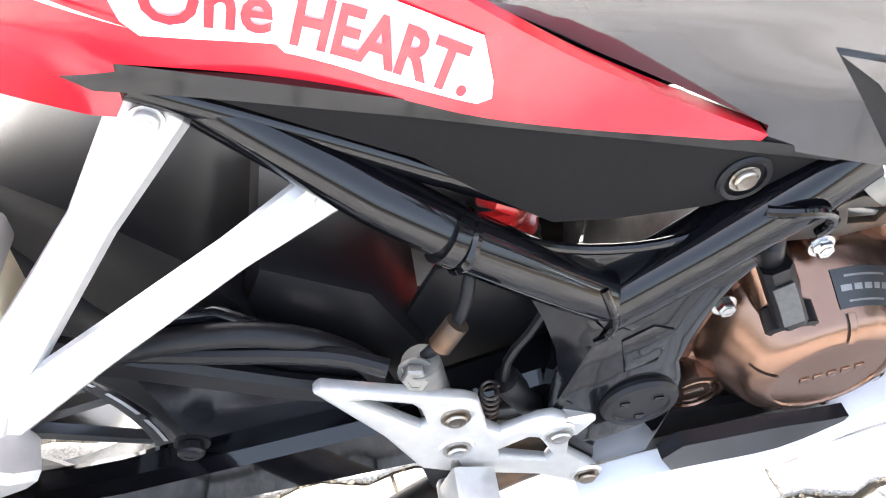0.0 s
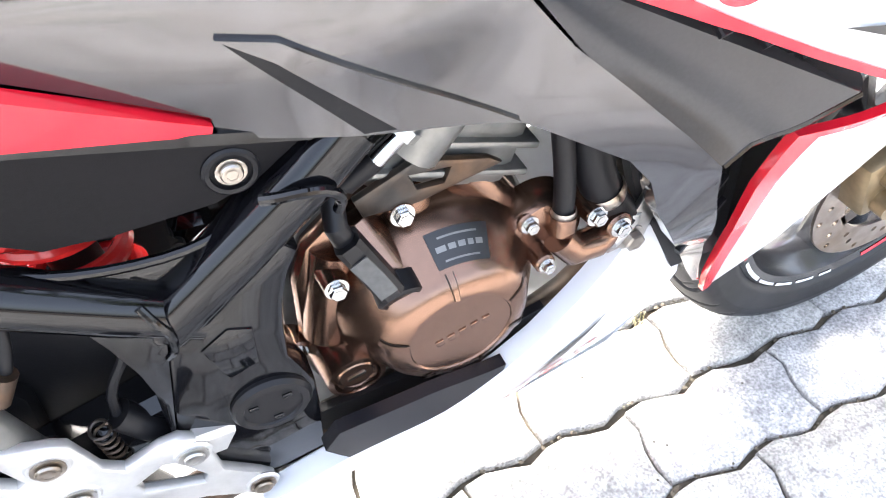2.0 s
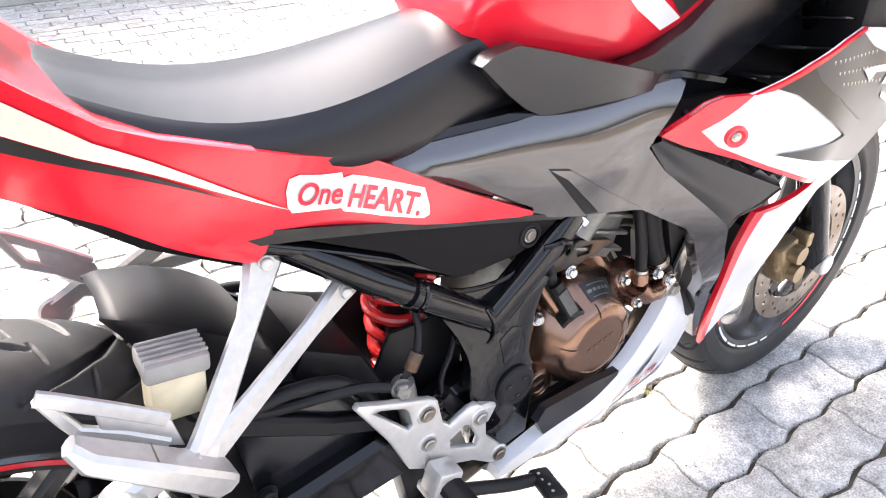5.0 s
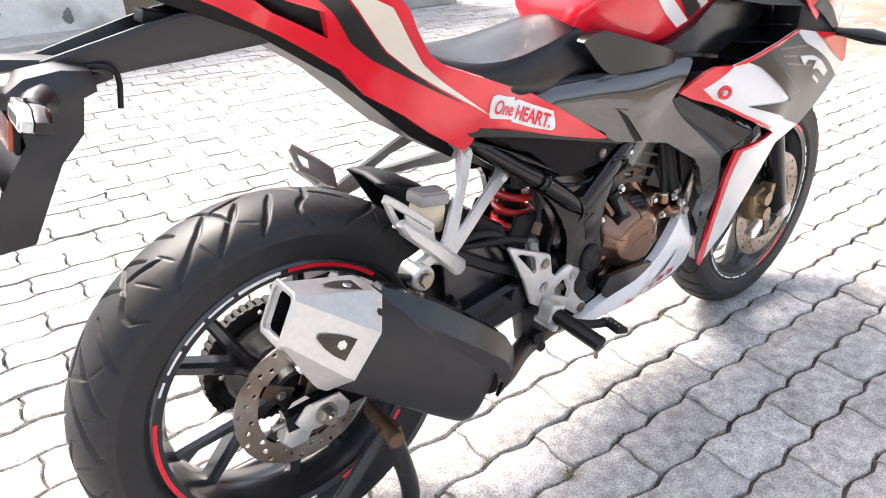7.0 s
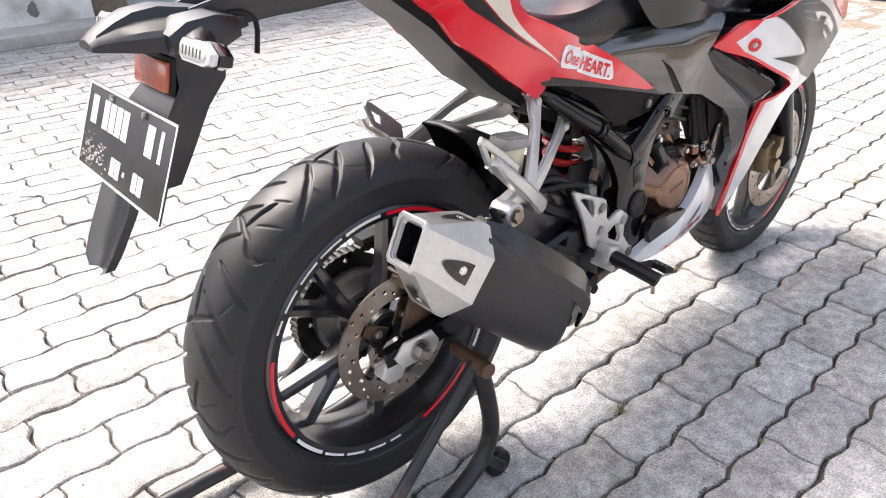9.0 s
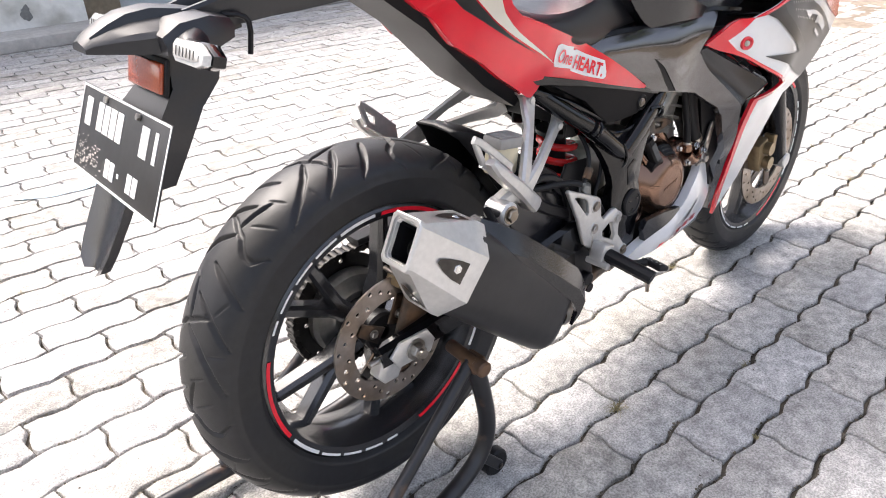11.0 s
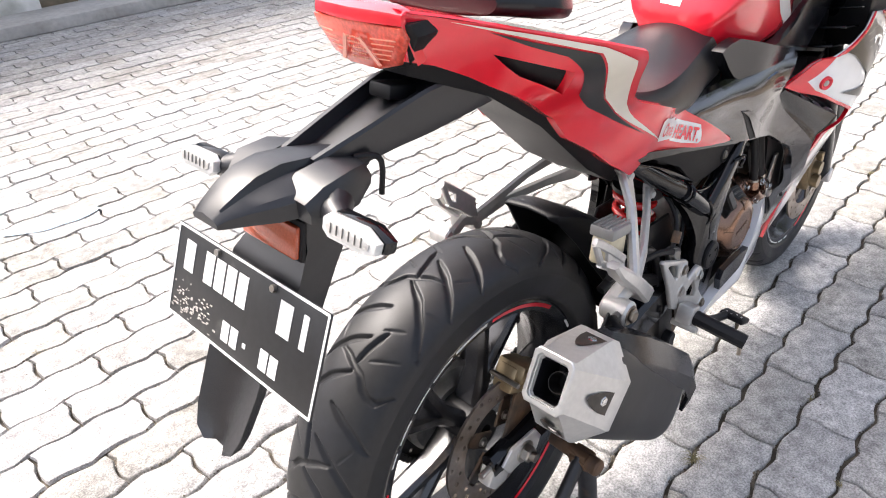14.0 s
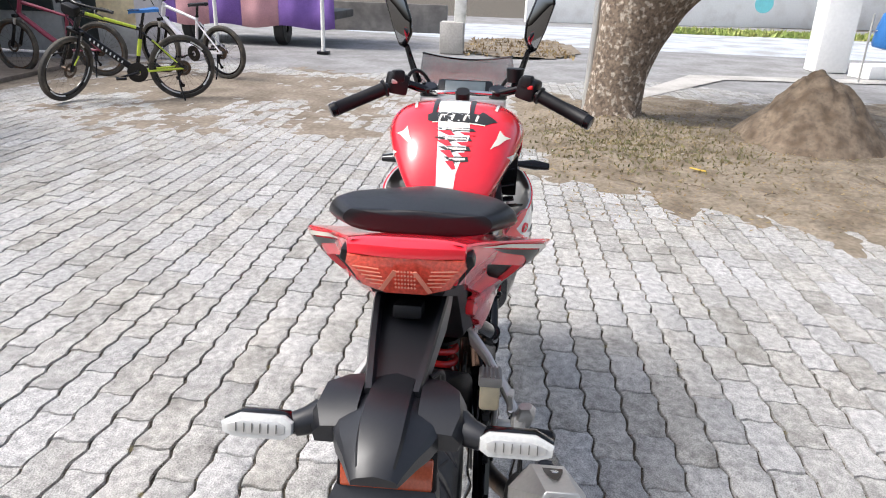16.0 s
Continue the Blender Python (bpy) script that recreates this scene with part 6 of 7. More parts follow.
# front end
for s in (-1, 1):
    leg = part("fork_leg", tube([(1.318, s * .088, .297), (1.27, s * .088, .40), (1.02, s * .088, .95)], [.026, .027, .020], 18), BLACK, BIKE, "black telescopic fork leg")
    part("axle_clamp", cyl((1.318, s * .075, .297), (1.318, s * .118, .297), .02, segs=20, bevel=.003), SILVER, leg)
part("front_caliper", join(box((.05, .04, .085), (1.215, -.078, .335), .008, (0, -20, 0)), cyl((1.215, -.09, .355), (1.215, -.115, .355), .017, segs=18), cyl((1.222, -.09, .315), (1.222, -.115, .315), .017, segs=18), box((.02, .03, .03), (1.25, -.09, .37), .004)), BRASS, BIKE, "gold front brake caliper")


def fender_ring(a, r, w):
    c, s = math.cos(a), math.sin(a)
    return [(FRONT.x + (r - d) * c, y, FRONT.z + (r - d) * s) for y, d in ((-w, .045), (-w, .015), (-w * .6, .002), (0, -.004), (w * .6, .002), (w, .015), (w, .045))]


fender = part("front_mudguard", loft([fender_ring(radians(a), .325, w) for a, w in ((55, .045), (70, .062), (95, .068), (120, .068), (145, .06), (158, .05))], closed=False), PLASTIC, BIKE, "black front mudguard")
fender.modifiers.new("thick", "SOLIDIFY").thickness = 0.003
for s in (-1, 1):
    bar = part("handlebar", tube([(.985, s * .095, 1.0), (.955, s * .14, 1.018), (.905, s * .19, 1.012), (.842, s * .315, .960)], .011, 14), BLACK, BIKE, "black clip-on handlebar")
    d = (Vector((.842, s * .315, .960)) - Vector((.905, s * .19, 1.012)))
    part("grip", tube([Vector((.905, s * .19, 1.012)) + d * u for u in (0, .03, .05, .5, .88, .9)], [.022, .022, .0165, .0165, .017, .019], 18), MATBLACK, bar, "black rubber grip")
    part("bar_end", tube([Vector((.905, s * .19, 1.012)) + d * u for u in (.9, .905, .96, 1.0, 1.01)], [.013, .0175, .0175, .0165, .012], 18), BLACK, bar, "black bar end weight")
    part("switch_box", join(box((.05, .05, .052), (.93, s * .165, 1.022), .008, (12, 0, s * 25)), box((.026, .03, .03), (.915, s * .16, 1.042), .006, (0, 0, s * 25))), MATBLACK, bar, "black switch housing")
    part("switch_button", box((.008, .014, .010), (.902, s * .168, 1.03), .002, (0, 0, s * 25)), SILVER if s > 0 else SPRINGRED, bar)
    part("lever", tube([(.975, s * .15, 1.02), (.98, s * .19, 1.01), (.955, s * .26, .985), (.93, s * .315, .965)], [.011, .008, .007, .008], 10), BLACK, bar, "black hand lever")
    stem = part("mirror", tube([(1.14, s * .135, 1.0), (1.125, s * .150, 1.045), (1.105, s * .165, 1.10)], [.011, .009, .007], 10), BLACK, BIKE, "black framed rear-view mirror")
    o = [(.168, 1.092), (.150, 1.13), (.152, 1.17), (.175, 1.235), (.200, 1.262), (.222, 1.25), (.226, 1.22), (.205, 1.15), (.185, 1.10)]
    shell = slab([(s * y, z) for y, z in o], 0, .02, .006)
    part("mirror_shell", moved(shell, Matrix.Translation((1.115, 0, 0)) @ Matrix.Rotation(radians(90), 4, "Z")), BLACK, stem)
    face = slab([(s * (.187 + (y - .187) * .84), 1.175 + (z - 1.175) * .88) for y, z in o], .0195, .0212, .0005)
    part("mirror_glass", moved(face, Matrix.Translation((1.115, 0, 0)) @ Matrix.Rotation(radians(90), 4, "Z")), MIRROR, stem, "mirror glass")
    sig = part("front_turn_signal", tube([(1.25, s * .12, .752), (1.27, s * .165, .747), (1.295, s * .215, .741), (1.30, s * .262, .736)], [.008, .009, .016, .011], 14, flat=1.4), BLACK, BIKE, "front turn signal on a black stalk")
    part("fork_cap", cyl((1.0, s * .09, .985), (.992, s * .09, 1.012), .024, segs=24, bevel=.003), BLACK, BIKE)
part("triple_clamp", box((.07, .22, .022), (.995, 0, .975), .006), SILVER, BIKE, "silver top triple clamp")
part("handle_brace", tube([(.985, .09, .998), (.955, .07, 1.0), (.95, .035, 1.003), (.97, .0, 1.003), (.975, -.075, 1.0)], .0055, 10, smooth=1), CHROME, BIKE)
part("ignition", cyl((.965, 0, .985), (.955, 0, 1.006), .018, segs=24), MATBLACK, BIKE)
dash = part("instrument_cluster", box((.070, .15, .03), (1.085, 0, .985), .008, (0, -38, 0)), BLACK, BIKE, "black instrument cluster with a grey display")
part("display", box((.048, .11, .002), (1.0745, 0, .9985), .002, (0, -38, 0)), material("grey_display", (.09, .11, .12), .12, vary=.1, coat=.5), dash)
part("fluid_cup", lathe([(0, 0), (.02, 0), (.022, .028), (.023, .034), (0, .034)], Matrix.Translation((.975, -.13, 1.032)), 24), MATBLACK, BIKE, "black front brake fluid cup")
part("brake_line", tube([(.965, -.15, 1.03), (1.0, -.13, 1.05), (1.04, -.10, 1.02), (1.06, -.08, .95)], .005, 10, smooth=2), MATBLACK, BIKE)
part("cable_loop", tube([(.955, .15, 1.02), (.99, .13, 1.055), (1.04, .10, 1.03), (1.06, .07, .95)], .005, 10, smooth=2), MATBLACK, BIKE)
part("headlight", join(box((.10, .16, .07), (1.42, 0, .76), .02, (0, 22, 0))), LENSCLEAR, BIKE, "clear headlight in the nose")

def on_tank(outline, lift=.0012, step=.012):
    """A decal laid on the tank from above: outline of (x, y)."""
    return drape(fill(outline, (), step), tank, lift)


def drape(bm, target, lift):
    from mathutils.bvhtree import BVHTree
    deps = bpy.context.evaluated_depsgraph_get()
    tree = BVHTree.FromObject(target, deps)
    for v in bm.verts:
        hit, normal, _, _ = tree.ray_cast(Vector((v.co.x, v.co.y, 2)), Vector((0, 0, -1)))
        if hit is not None:
            v.co = hit + normal * lift
    return bm


part("white_band", on_tank([(.532, .026), (.531, -.010), (.545, -.013), (.57, -.026), (.605, -.036), (.66, -.031), (.74, -.030), (.86, -.034), (.90, -.036), (.90, .046), (.86, .043), (.74, .039), (.66, .036), (.60, .030), (.56, .028)]), WHITE, tank)
for y in (.049, -.032):
    part("black_pinstripe", on_tank([(.64, y), (.74, y), (.925, y + .002), (.925, y - .010), (.74, y - .010), (.64, y - .008)], .002), DECALBLACK, tank)
for sd in (-1, 1):
    part("white_flash", on_tank([(.588, sd * .080), (.604, sd * .098), (.640, sd * .122), (.630, sd * .108), (.636, sd * .098), (.612, sd * .092)], .0012), CREAM, tank)
    part("thin_stripe", on_tank([(.70, sd * .085), (.82, sd * .095), (.90, sd * .075), (.90, sd * .080), (.82, sd * .101), (.70, sd * .091)], .0016), WHITE, tank)
for sd in (-1, 1):
    for nm, mt, ol in (("white_stripe", WHITE, [(.60, .925), (.65, .925), (.70, .872), (.745, .845), (.796, .815), (.765, .806), (.715, .836)]), ("black_stripe", DECALBLACK, [(.665, .915), (.70, .905), (.79, .856), (.830, .834), (.796, .817)]), ("white_stripe", WHITE, [(.690, .92), (.735, .91), (.79, .875), (.845, .842), (.828, .832), (.770, .866)])):
        flash = lay(skin(ol, lambda x, z: -.2, 0.0, 0.0, step=.008), tank, .0016)
        part(nm, mirrored(flash) if sd > 0 else flash, mt, tank)
part("black_mark", on_tank([(.660, .058), (.668, .042), (.668, -.052), (.680, -.060), (.655, -.092), (.634, -.066), (.636, .044), (.640, .056)], .0012, .006), DECALBLACK, tank)
part("mark_edge", on_tank([(.6335, .046), (.6365, .046), (.6350, -.066), (.6320, -.066)], .0016, .006), CREAM, tank)
for k in range(4):
    y = .034 - .026 * k
    part("pale_mark", on_tank([(.641, y), (.661, y - .004), (.661, y - .009), (.641, y - .005)] if k % 2 else [(.641, y), (.660, y - .004), (.660, y - .018), (.656, y - .018), (.656, y - .008), (.641, y - .005)], .0018, .004), CREAM, tank)
# a row of broken arrow flashes below the mark
for x, y, w in ((.612, -.002, .040), (.592, .002, .038), (.574, -.004, .032), (.558, -.010, .024)):
    part("black_mark", on_tank([(x + .008, y + w), (x + .010, y - w), (x + .003, y - w * 1.15), (x + .001, y - w * .2), (x - .002, y + w * .1), (x + .003, y + w * .6)], .0012, .006), DECALBLACK, tank)
    part("red_mark", on_tank([(x + .002, y + w * .9), (x + .002, y + w * .2), (x - .008, y - w * .1), (x - .009, y + w * .25)], .0016, .006), RED, tank)
    part("pale_mark", on_tank([(x + .0065, y + w * .5), (x + .0075, y - w * .8), (x + .0045, y - w * .85), (x + .003, y)], .0018, .006), CREAM, tank)
    part("red_mark", on_tank([(x - .001, y - w * .3), (x + .001, y - w * 1.1), (x - .006, y - w * 1.15), (x - .007, y - w * .6)], .0016, .006), RED, tank)


# ==== paddock stand ====
RUST = material("rusted_steel", (0.17, 0.095, 0.05), 0.6, metal=0.35, vary=0.3, grain=60, bump=0.15, bump_scale=300, second=(0.08, 0.05, 0.035), blotch=30)
STAND = thing("paddock_stand", "worn black tubular steel paddock stand under the swingarm", "paddock stand")
for s in (-1, 1):
    arm = part("stand_arm", tube([(.075, s * .165, .315), (.092, s * .168, .25), (.112, s * .162, .17), (.112, s * .158, .115), (.085, s * .158, .075), (.0, s * .165, .045), (-.20, s * .185, .035), (-.44, s * .19, .035)], .0155, 16, smooth=2), STANDBLACK, STAND, "thick black steel tube")
    part("brace", tube([(.07, s * .165, .315), (-.06, s * .175, .20), (-.235, s * .187, .05)], .0105, 12), STANDBLACK, arm)
    part("support_pin", cyl((.078, s * .108, .314), (.070, s * .190, .316), .0115, segs=20, bevel=.002), RUST, arm, "rusty steel support pin")
    part("pin_bracket", box((.030, .034, .022), (.075, s * .166, .312), .004, (0, -14, 0)), RUST, arm, "rusty clamp that holds the pin")
    part("pin_sleeve", cyl((.071, s * .178, .3158), (.069, s * .200, .3162), .0135, segs=20, bevel=.003), RUST, arm)
    part("caster", lathe([(.006, -.012), (.024, -.012), (.028, -.008), (.028, .008), (.024, .012), (.006, .012)], Matrix.Translation((.148, s * .142, .029)) @ ABOUT_Y, 28, True), MATBLACK, STAND, "small black rubber caster")
    part("caster_axle", cyl((.148, s * .125, .029), (.148, s * .162, .029), .006), STEEL, STAND)
    part("caster_fork", beam([(.10, s * .158, .085), (.148, s * .158, .029)], .008, .02, .002), STANDBLACK, STAND)
part("cross_bar", tube([(-.44, -.19, .035), (-.485, -.16, .035), (-.49, 0, .035), (-.485, .16, .035), (-.44, .19, .035)], .0155, 16, smooth=1), STANDBLACK, STAND)

# ==== yard: earth, kerb, walls ====
noise_at = noise.noise


def patch(x0, x1, y0, y1, step, height, keep):
    """A sheet of uneven ground on a grid, where keep(x, y) holds."""
    bm = bmesh.new()
    nx, ny = int((x1 - x0) / step), int((y1 - y0) / step)
    grid = {}
    for i in range(nx + 1):
        for j in range(ny + 1):
            x, y = x0 + i * step, y0 + j * step
            if keep(x, y):
                grid[i, j] = bm.verts.new((x, y, height(x, y)))
    for i in range(nx):
        for j in range(ny):
            c = [(i, j), (i + 1, j), (i + 1, j + 1), (i, j + 1)]
            if all(k in grid for k in c):
                bm.faces.new([grid[k] for k in c])
    return bm


def earth_height(x, y):
    edge = min(1.0, max(0.0, (x - 3.70 - 0.62 * (y + 0.4) - 0.10 * math.sin(7 * y) - 0.12 * math.sin(17 * y + 1)) / 0.7))
    side = min(1.0, max(0.0, (-0.20 - y + 0.30 * noise_at((x * 1.6, 0, 4)) + 0.12 * noise_at((x * 6, y * 6, 2))) / 0.35))
    far = 1.0 - min(1.0, max(0.0, (x - 7.5 + .5 * noise_at((y * 1.2, x * .6, 8))) / 1.0))
    n = noise_at((x * 1.3, y * 1.3, 0)) * .03 + noise_at((x * 5, y * 5, 3)) * .022 + noise_at((x * 13, y * 13, 7)) * .010
    root = 0.10 * math.exp(-((x - 6.2) ** 2 + (y + 1.3) ** 2) / .22)
    return -0.012 + edge * side * far * (0.035 + n * 1.2) + root * edge


earth = part("earth_bed", patch(2.0, 9.5, -6.5, 0.25, .045, earth_height, lambda x, y: True), DIRT, None, sharp=180)
tagged(earth, "dry brown earth bed with leaf litter beside the paving", "earth", kind="structure")

kerb = part("kerb", slab([(-4, 0), (4.4, 0), (4.4, .09), (-4, .09)], 5.05, 5.55, .012), CONCRETE, None)
step_slab = part("house_step", slab([(4.4, -.01), (9.6, -.01), (9.6, .05), (4.4, .05)], 5.62, 7.0, .012), material("dusty_step_concrete", (.24, .20, .165), .9, vary=.2, grain=20, bump=.3, bump_scale=40, second=(.16, .13, .1), blotch=2.5), None)
step_slab.matrix_world = Matrix.Translation((0, -.62, 0)) @ Matrix.Rotation(radians(5.5), 4, "Z")
tagged(step_slab, "low dusty concrete step in front of the house", "step", kind="structure")


def soil_film(x, y):
    """Trodden soil that lies in hollows over the far pavers."""
    a = math.exp(-((x - 7.6) / 1.5) ** 4 - ((y - 3.3) / 2.4) ** 4)
    b = .75 * math.exp(-((x - 5.6) / .9) ** 2 - ((y - 3.9) / 1.6) ** 2)
    n = noise_at((x * 1.1, y * 1.1, 5)) * .0045 + noise_at((x * 4, y * 4, 6)) * .0035 + noise_at((x * 12, y * 12, 9)) * .0028
    return -.0125 + .0168 * max(a, b, .74 * math.exp(-((x - 6.4) / 2.4) ** 4 - ((y - 2.6) / 2.5) ** 4)) + n


film = part("trodden_soil", patch(4.2, 10.2, .4, 6.4, .045, soil_film, lambda x, y: True), material("brown_trodden_soil", (.235, .195, .150), .95, vary=.28, grain=24, bump=.4, bump_scale=60, second=(.16, .128, .096), blotch=2.5), None, sharp=180)
tagged(film, "trodden brown soil over the pavers by the bicycles", "soil", kind="structure")
tagged(kerb, "low worn concrete kerb along the wall", "kerb", kind="structure")
for name, x0, x1, mat, h, y in (("wall_side", -4.0, 1.22, WALLWHITE, 2.6, 5.5), ("wall_side_low", 2.15, 4.3, WALLWHITE, 2.6, 5.5)):
    w = part(name, slab([(x0, .05), (x1, .05), (x1, h), (x0, h)], y, y + .16, .008), mat, None)
    tagged(w, "white painted wall with peeling flakes near the ground", "wall", kind="structure")
PATCH = material("bare_plaster", (0.2, 0.2, 0.19), 0.9, vary=.25, grain=40)
for x, z, r in ((.78, .2, .055), (.30, .27, .035), (-.1, .35, .05), (3.3, .22, .05), (2.9, .3, .03)):
    ring = [(x + r * (.7 + .5 * noise_at((math.cos(t) * 2 + x, math.sin(t) * 2, 1))) * math.cos(t), z + r * (1 + .6 * noise_at((math.cos(t) * 2, math.sin(t) * 2 + x, 5))) * math.sin(t)) for t in np.linspace(0, 6.0, 16)]
    tagged(part("bare_plaster_spot", slab(ring, 5.494, 5.502, 0), PATCH, None), "dark spot of bare plaster in peeling white paint", "wall stain", kind="structure")
door_mat = material("brown_painted_board", (0.2, 0.16, 0.11), .6, vary=.2, grain=25)
blue_mat = material("pale_blue_grey_paint", (0.42, 0.47, 0.50), .6, vary=.1, grain=25)
tagged(part("door_1", slab([(1.22, .07), (1.52, .07), (1.52, 2.2), (1.22, 2.2)], 5.56, 5.62, .006), door_mat, None), "brown painted board door in the white wall", "door", kind="structure")
tagged(part("wall_recess", slab([(1.52, .07), (2.15, .07), (2.15, 2.6), (1.52, 2.6)], 5.6, 5.7, .006), blue_mat, None), "pale blue grey recess between the white walls", "wall", kind="structure")

# far yard
yard_mat = material("grey_yard_paving", (0.28, 0.275, 0.275), .85, vary=.15, grain=14, bump=.3, bump_scale=30, second=(.2, .195, .19), blotch=1.6)
concrete_yard = part("yard", patch(8.6, 30, -18, 14, .8, lambda x, y: -0.010 if x < 14.2 else -0.003, lambda x, y: True), yard_mat, None)
tagged(concrete_yard, "grey paved yard in front of the road", "yard", kind="structure")
road = part("road", fill([(14.5, -25), (24, -25), (24, 4), (17.9, 4), (15.5, -2)], (), 0), ROAD, None, smooth=False)
road.location.z = .002
tagged(road, "blue grey asphalt road in sunlight", "road", kind="structure")
part_line = tagged(part("road_edge", fill([(13.4, -25), (14.0, -25), (10.9, -3.2), (8.0, -1.6), (7.95, -1.85), (10.4, -3.6)], (), 0), CONCRETE, None, smooth=False), "pale concrete road edge", "road edge", kind="structure")
part_line.location.z = .006
weed_bed = part("weed_bed", patch(12.2, 17.4, -1.9, .9, .15, lambda x, y: .01 + .05 * abs(noise_at((x * 2, y * 2, 2))), lambda x, y: ((x - 14.8) / 2.6) ** 2 + ((y + .5) / 1.4) ** 2 < 1), DIRT, None, sharp=180)
tagged(weed_bed, "dry earth bed with weeds at the roadside", "earth", kind="structure")

low_wall = part("wall_far", slab([(0, 0), (3.4, 0), (3.4, .72), (0, .72)], 0, .25, .02), material("dark_weathered_concrete", (.16, .15, .14), .9, vary=.2, grain=6, bump=.3, second=(.10, .095, .09), blotch=1.4), None)
low_wall.matrix_world = pose(18.4, 1.35, 0, 0, 0, 90)
tagged(low_wall, "low dark weathered concrete wall", "wall", kind="structure")
post_base = part("gate_post_base", box((.5, .45, .58), (12.95, .84, .29), .02), CONCRETE, None)
tagged(post_base, "square concrete base of a gate post", "gate post")
part("post", box((.14, .22, 2.0), (12.95, .70, 1.55), .01), WALLWHITE, post_base, "white painted post")
pillar = part("gate_pillar", box((.5, .56, 2.4), (12.5, -6.0, 1.2), .02), LIGHTWALL, None)
tagged(pillar, "white painted gate pillar", "gate pillar")
ledge = part("wall_ledge", slab([(0, 0), (8, 0), (8, .22), (0, .22)], 0, .5, .02), LIGHTWALL, None)
ledge.matrix_world = pose(11.4, -6.25, 0, 0, 0, -75)
tagged(ledge, "low white plastered ledge", "wall", kind="structure")
back_wall = part("wall_back", slab([(0, 0), (30, 0), (30, 1.9), (0, 1.9)], 0, .2, .02), LIGHTWALL, None)
back_wall.matrix_world = pose(26.5, -1.0, 0, 0, 0, -72)
tagged(back_wall, "long white wall across the road", "wall", kind="structure")
cyan = material("cyan_paint", (.2, .62, .68), .6, vary=.1)
mark = part("painted_spot", lathe([(0, 0), (.34, 0), (.34, .01), (0, .01)], Matrix.Translation((27.4, -9.9, .95)) @ Matrix.Rotation(radians(-90), 4, "Y"), 24), cyan, None)
tagged(mark, "cyan round painted mark on the white wall", "wall mark", kind="structure")
bin_blue = thing("waste_bin", "blue plastic barrel bin hung in a metal frame beside the gate", "bin")
bin_blue.location = (10.9, -6.15, 0)
part("barrel", lathe([(0, 0), (.21, 0), (.24, .05), (.26, .3), (.25, .5), (.22, .52), (.2, .5), (.2, .06), (0, .05)], Matrix.Translation((0, 0, .52)) @ Matrix.Rotation(radians(12), 4, "X"), 28), material("blue_plastic", (.03, .16, .45), .45, vary=.1), bin_blue, "blue plastic barrel")
for y in (-.3, .3):
    part("leg", tube([(0, y, 0), (0, y, 1.05)], .016, 10), SILVER, bin_blue)
part("bar", tube([(0, -.3, .8), (0, .3, .8)], .012, 10), SILVER, bin_blue)
steel_post = part("sign_post", tube([(6.5, -1.015, 0), (6.5, -1.028, .5), (6.5, -1.09, 3.0)], .04, 14), SILVER, None)
tagged(steel_post, "slightly leaning grey steel post behind the tree", "post")

# tree
TREE = thing("tree", "leaning tree with rough grey brown bark beside the paving", "tree")


def trunk_mesh():
    bm = bmesh.new()
    rings, n = [], 40
    for k in range(34):
        z = -.05 + 1.75 * k / 33
        u = max(0, z)
        cx, cy = 6.22 + .06 * u, -1.255 - .165 * u ** 2.4
        r = .243 + .05 * math.exp(-u * 9) + min(.20, .115 * u ** 2.6)
        ring = []
        for i in range(n):
            a = 2 * math.pi * i / n
            d = 1 + .07 * noise_at((math.cos(a) * 1.6, math.sin(a) * 1.6, z * 1.5)) + .05 * noise_at((math.cos(a) * 5, math.sin(a) * 5, z * 4)) + .03 * noise_at((math.cos(a) * 14, math.sin(a) * 14, z * 12))
            flare = 1 + .35 * math.exp(-u * 8) * max(0, math.cos(5 * a + 1))
            ring.append(bm.verts.new((cx + r * d * flare * math.cos(a), cy + r * d * flare * math.sin(a) * 1.05, z)))
        rings.append(ring)
    for a, b in zip(rings, rings[1:]):
        for i in range(n):
            bm.faces.new((a[i], a[(i + 1) % n], b[(i + 1) % n], b[i]))
    bm.faces.new(rings[-1])
    return bm


part("trunk", trunk_mesh(), BARK, TREE, sharp=180)
rt = random.Random(11)
BOUGHS = []
for k, (dx, dy, ln) in enumerate(((.2, .9, 2.6), (.5, -1.0, 2.8), (-.7, -.2, 2.5), (.9, .1, 2.6), (-.2, -1.3, 3.0))):
    p, d = Vector((6.32, -1.78, 1.55)), Vector((dx, dy, 1.5)).normalized()
    line = [p.copy()]
    for i in range(6):
        p = p + d * ln / 6
        d = (d + Vector((rt.uniform(-.2, .2), rt.uniform(-.2, .2), .06))).normalized()
        line.append(p.copy())
    BOUGHS.append(line)
    part("limb", tube(line, [.20, .17, .14, .11, .085, .06, .03], 12), BARK, TREE)


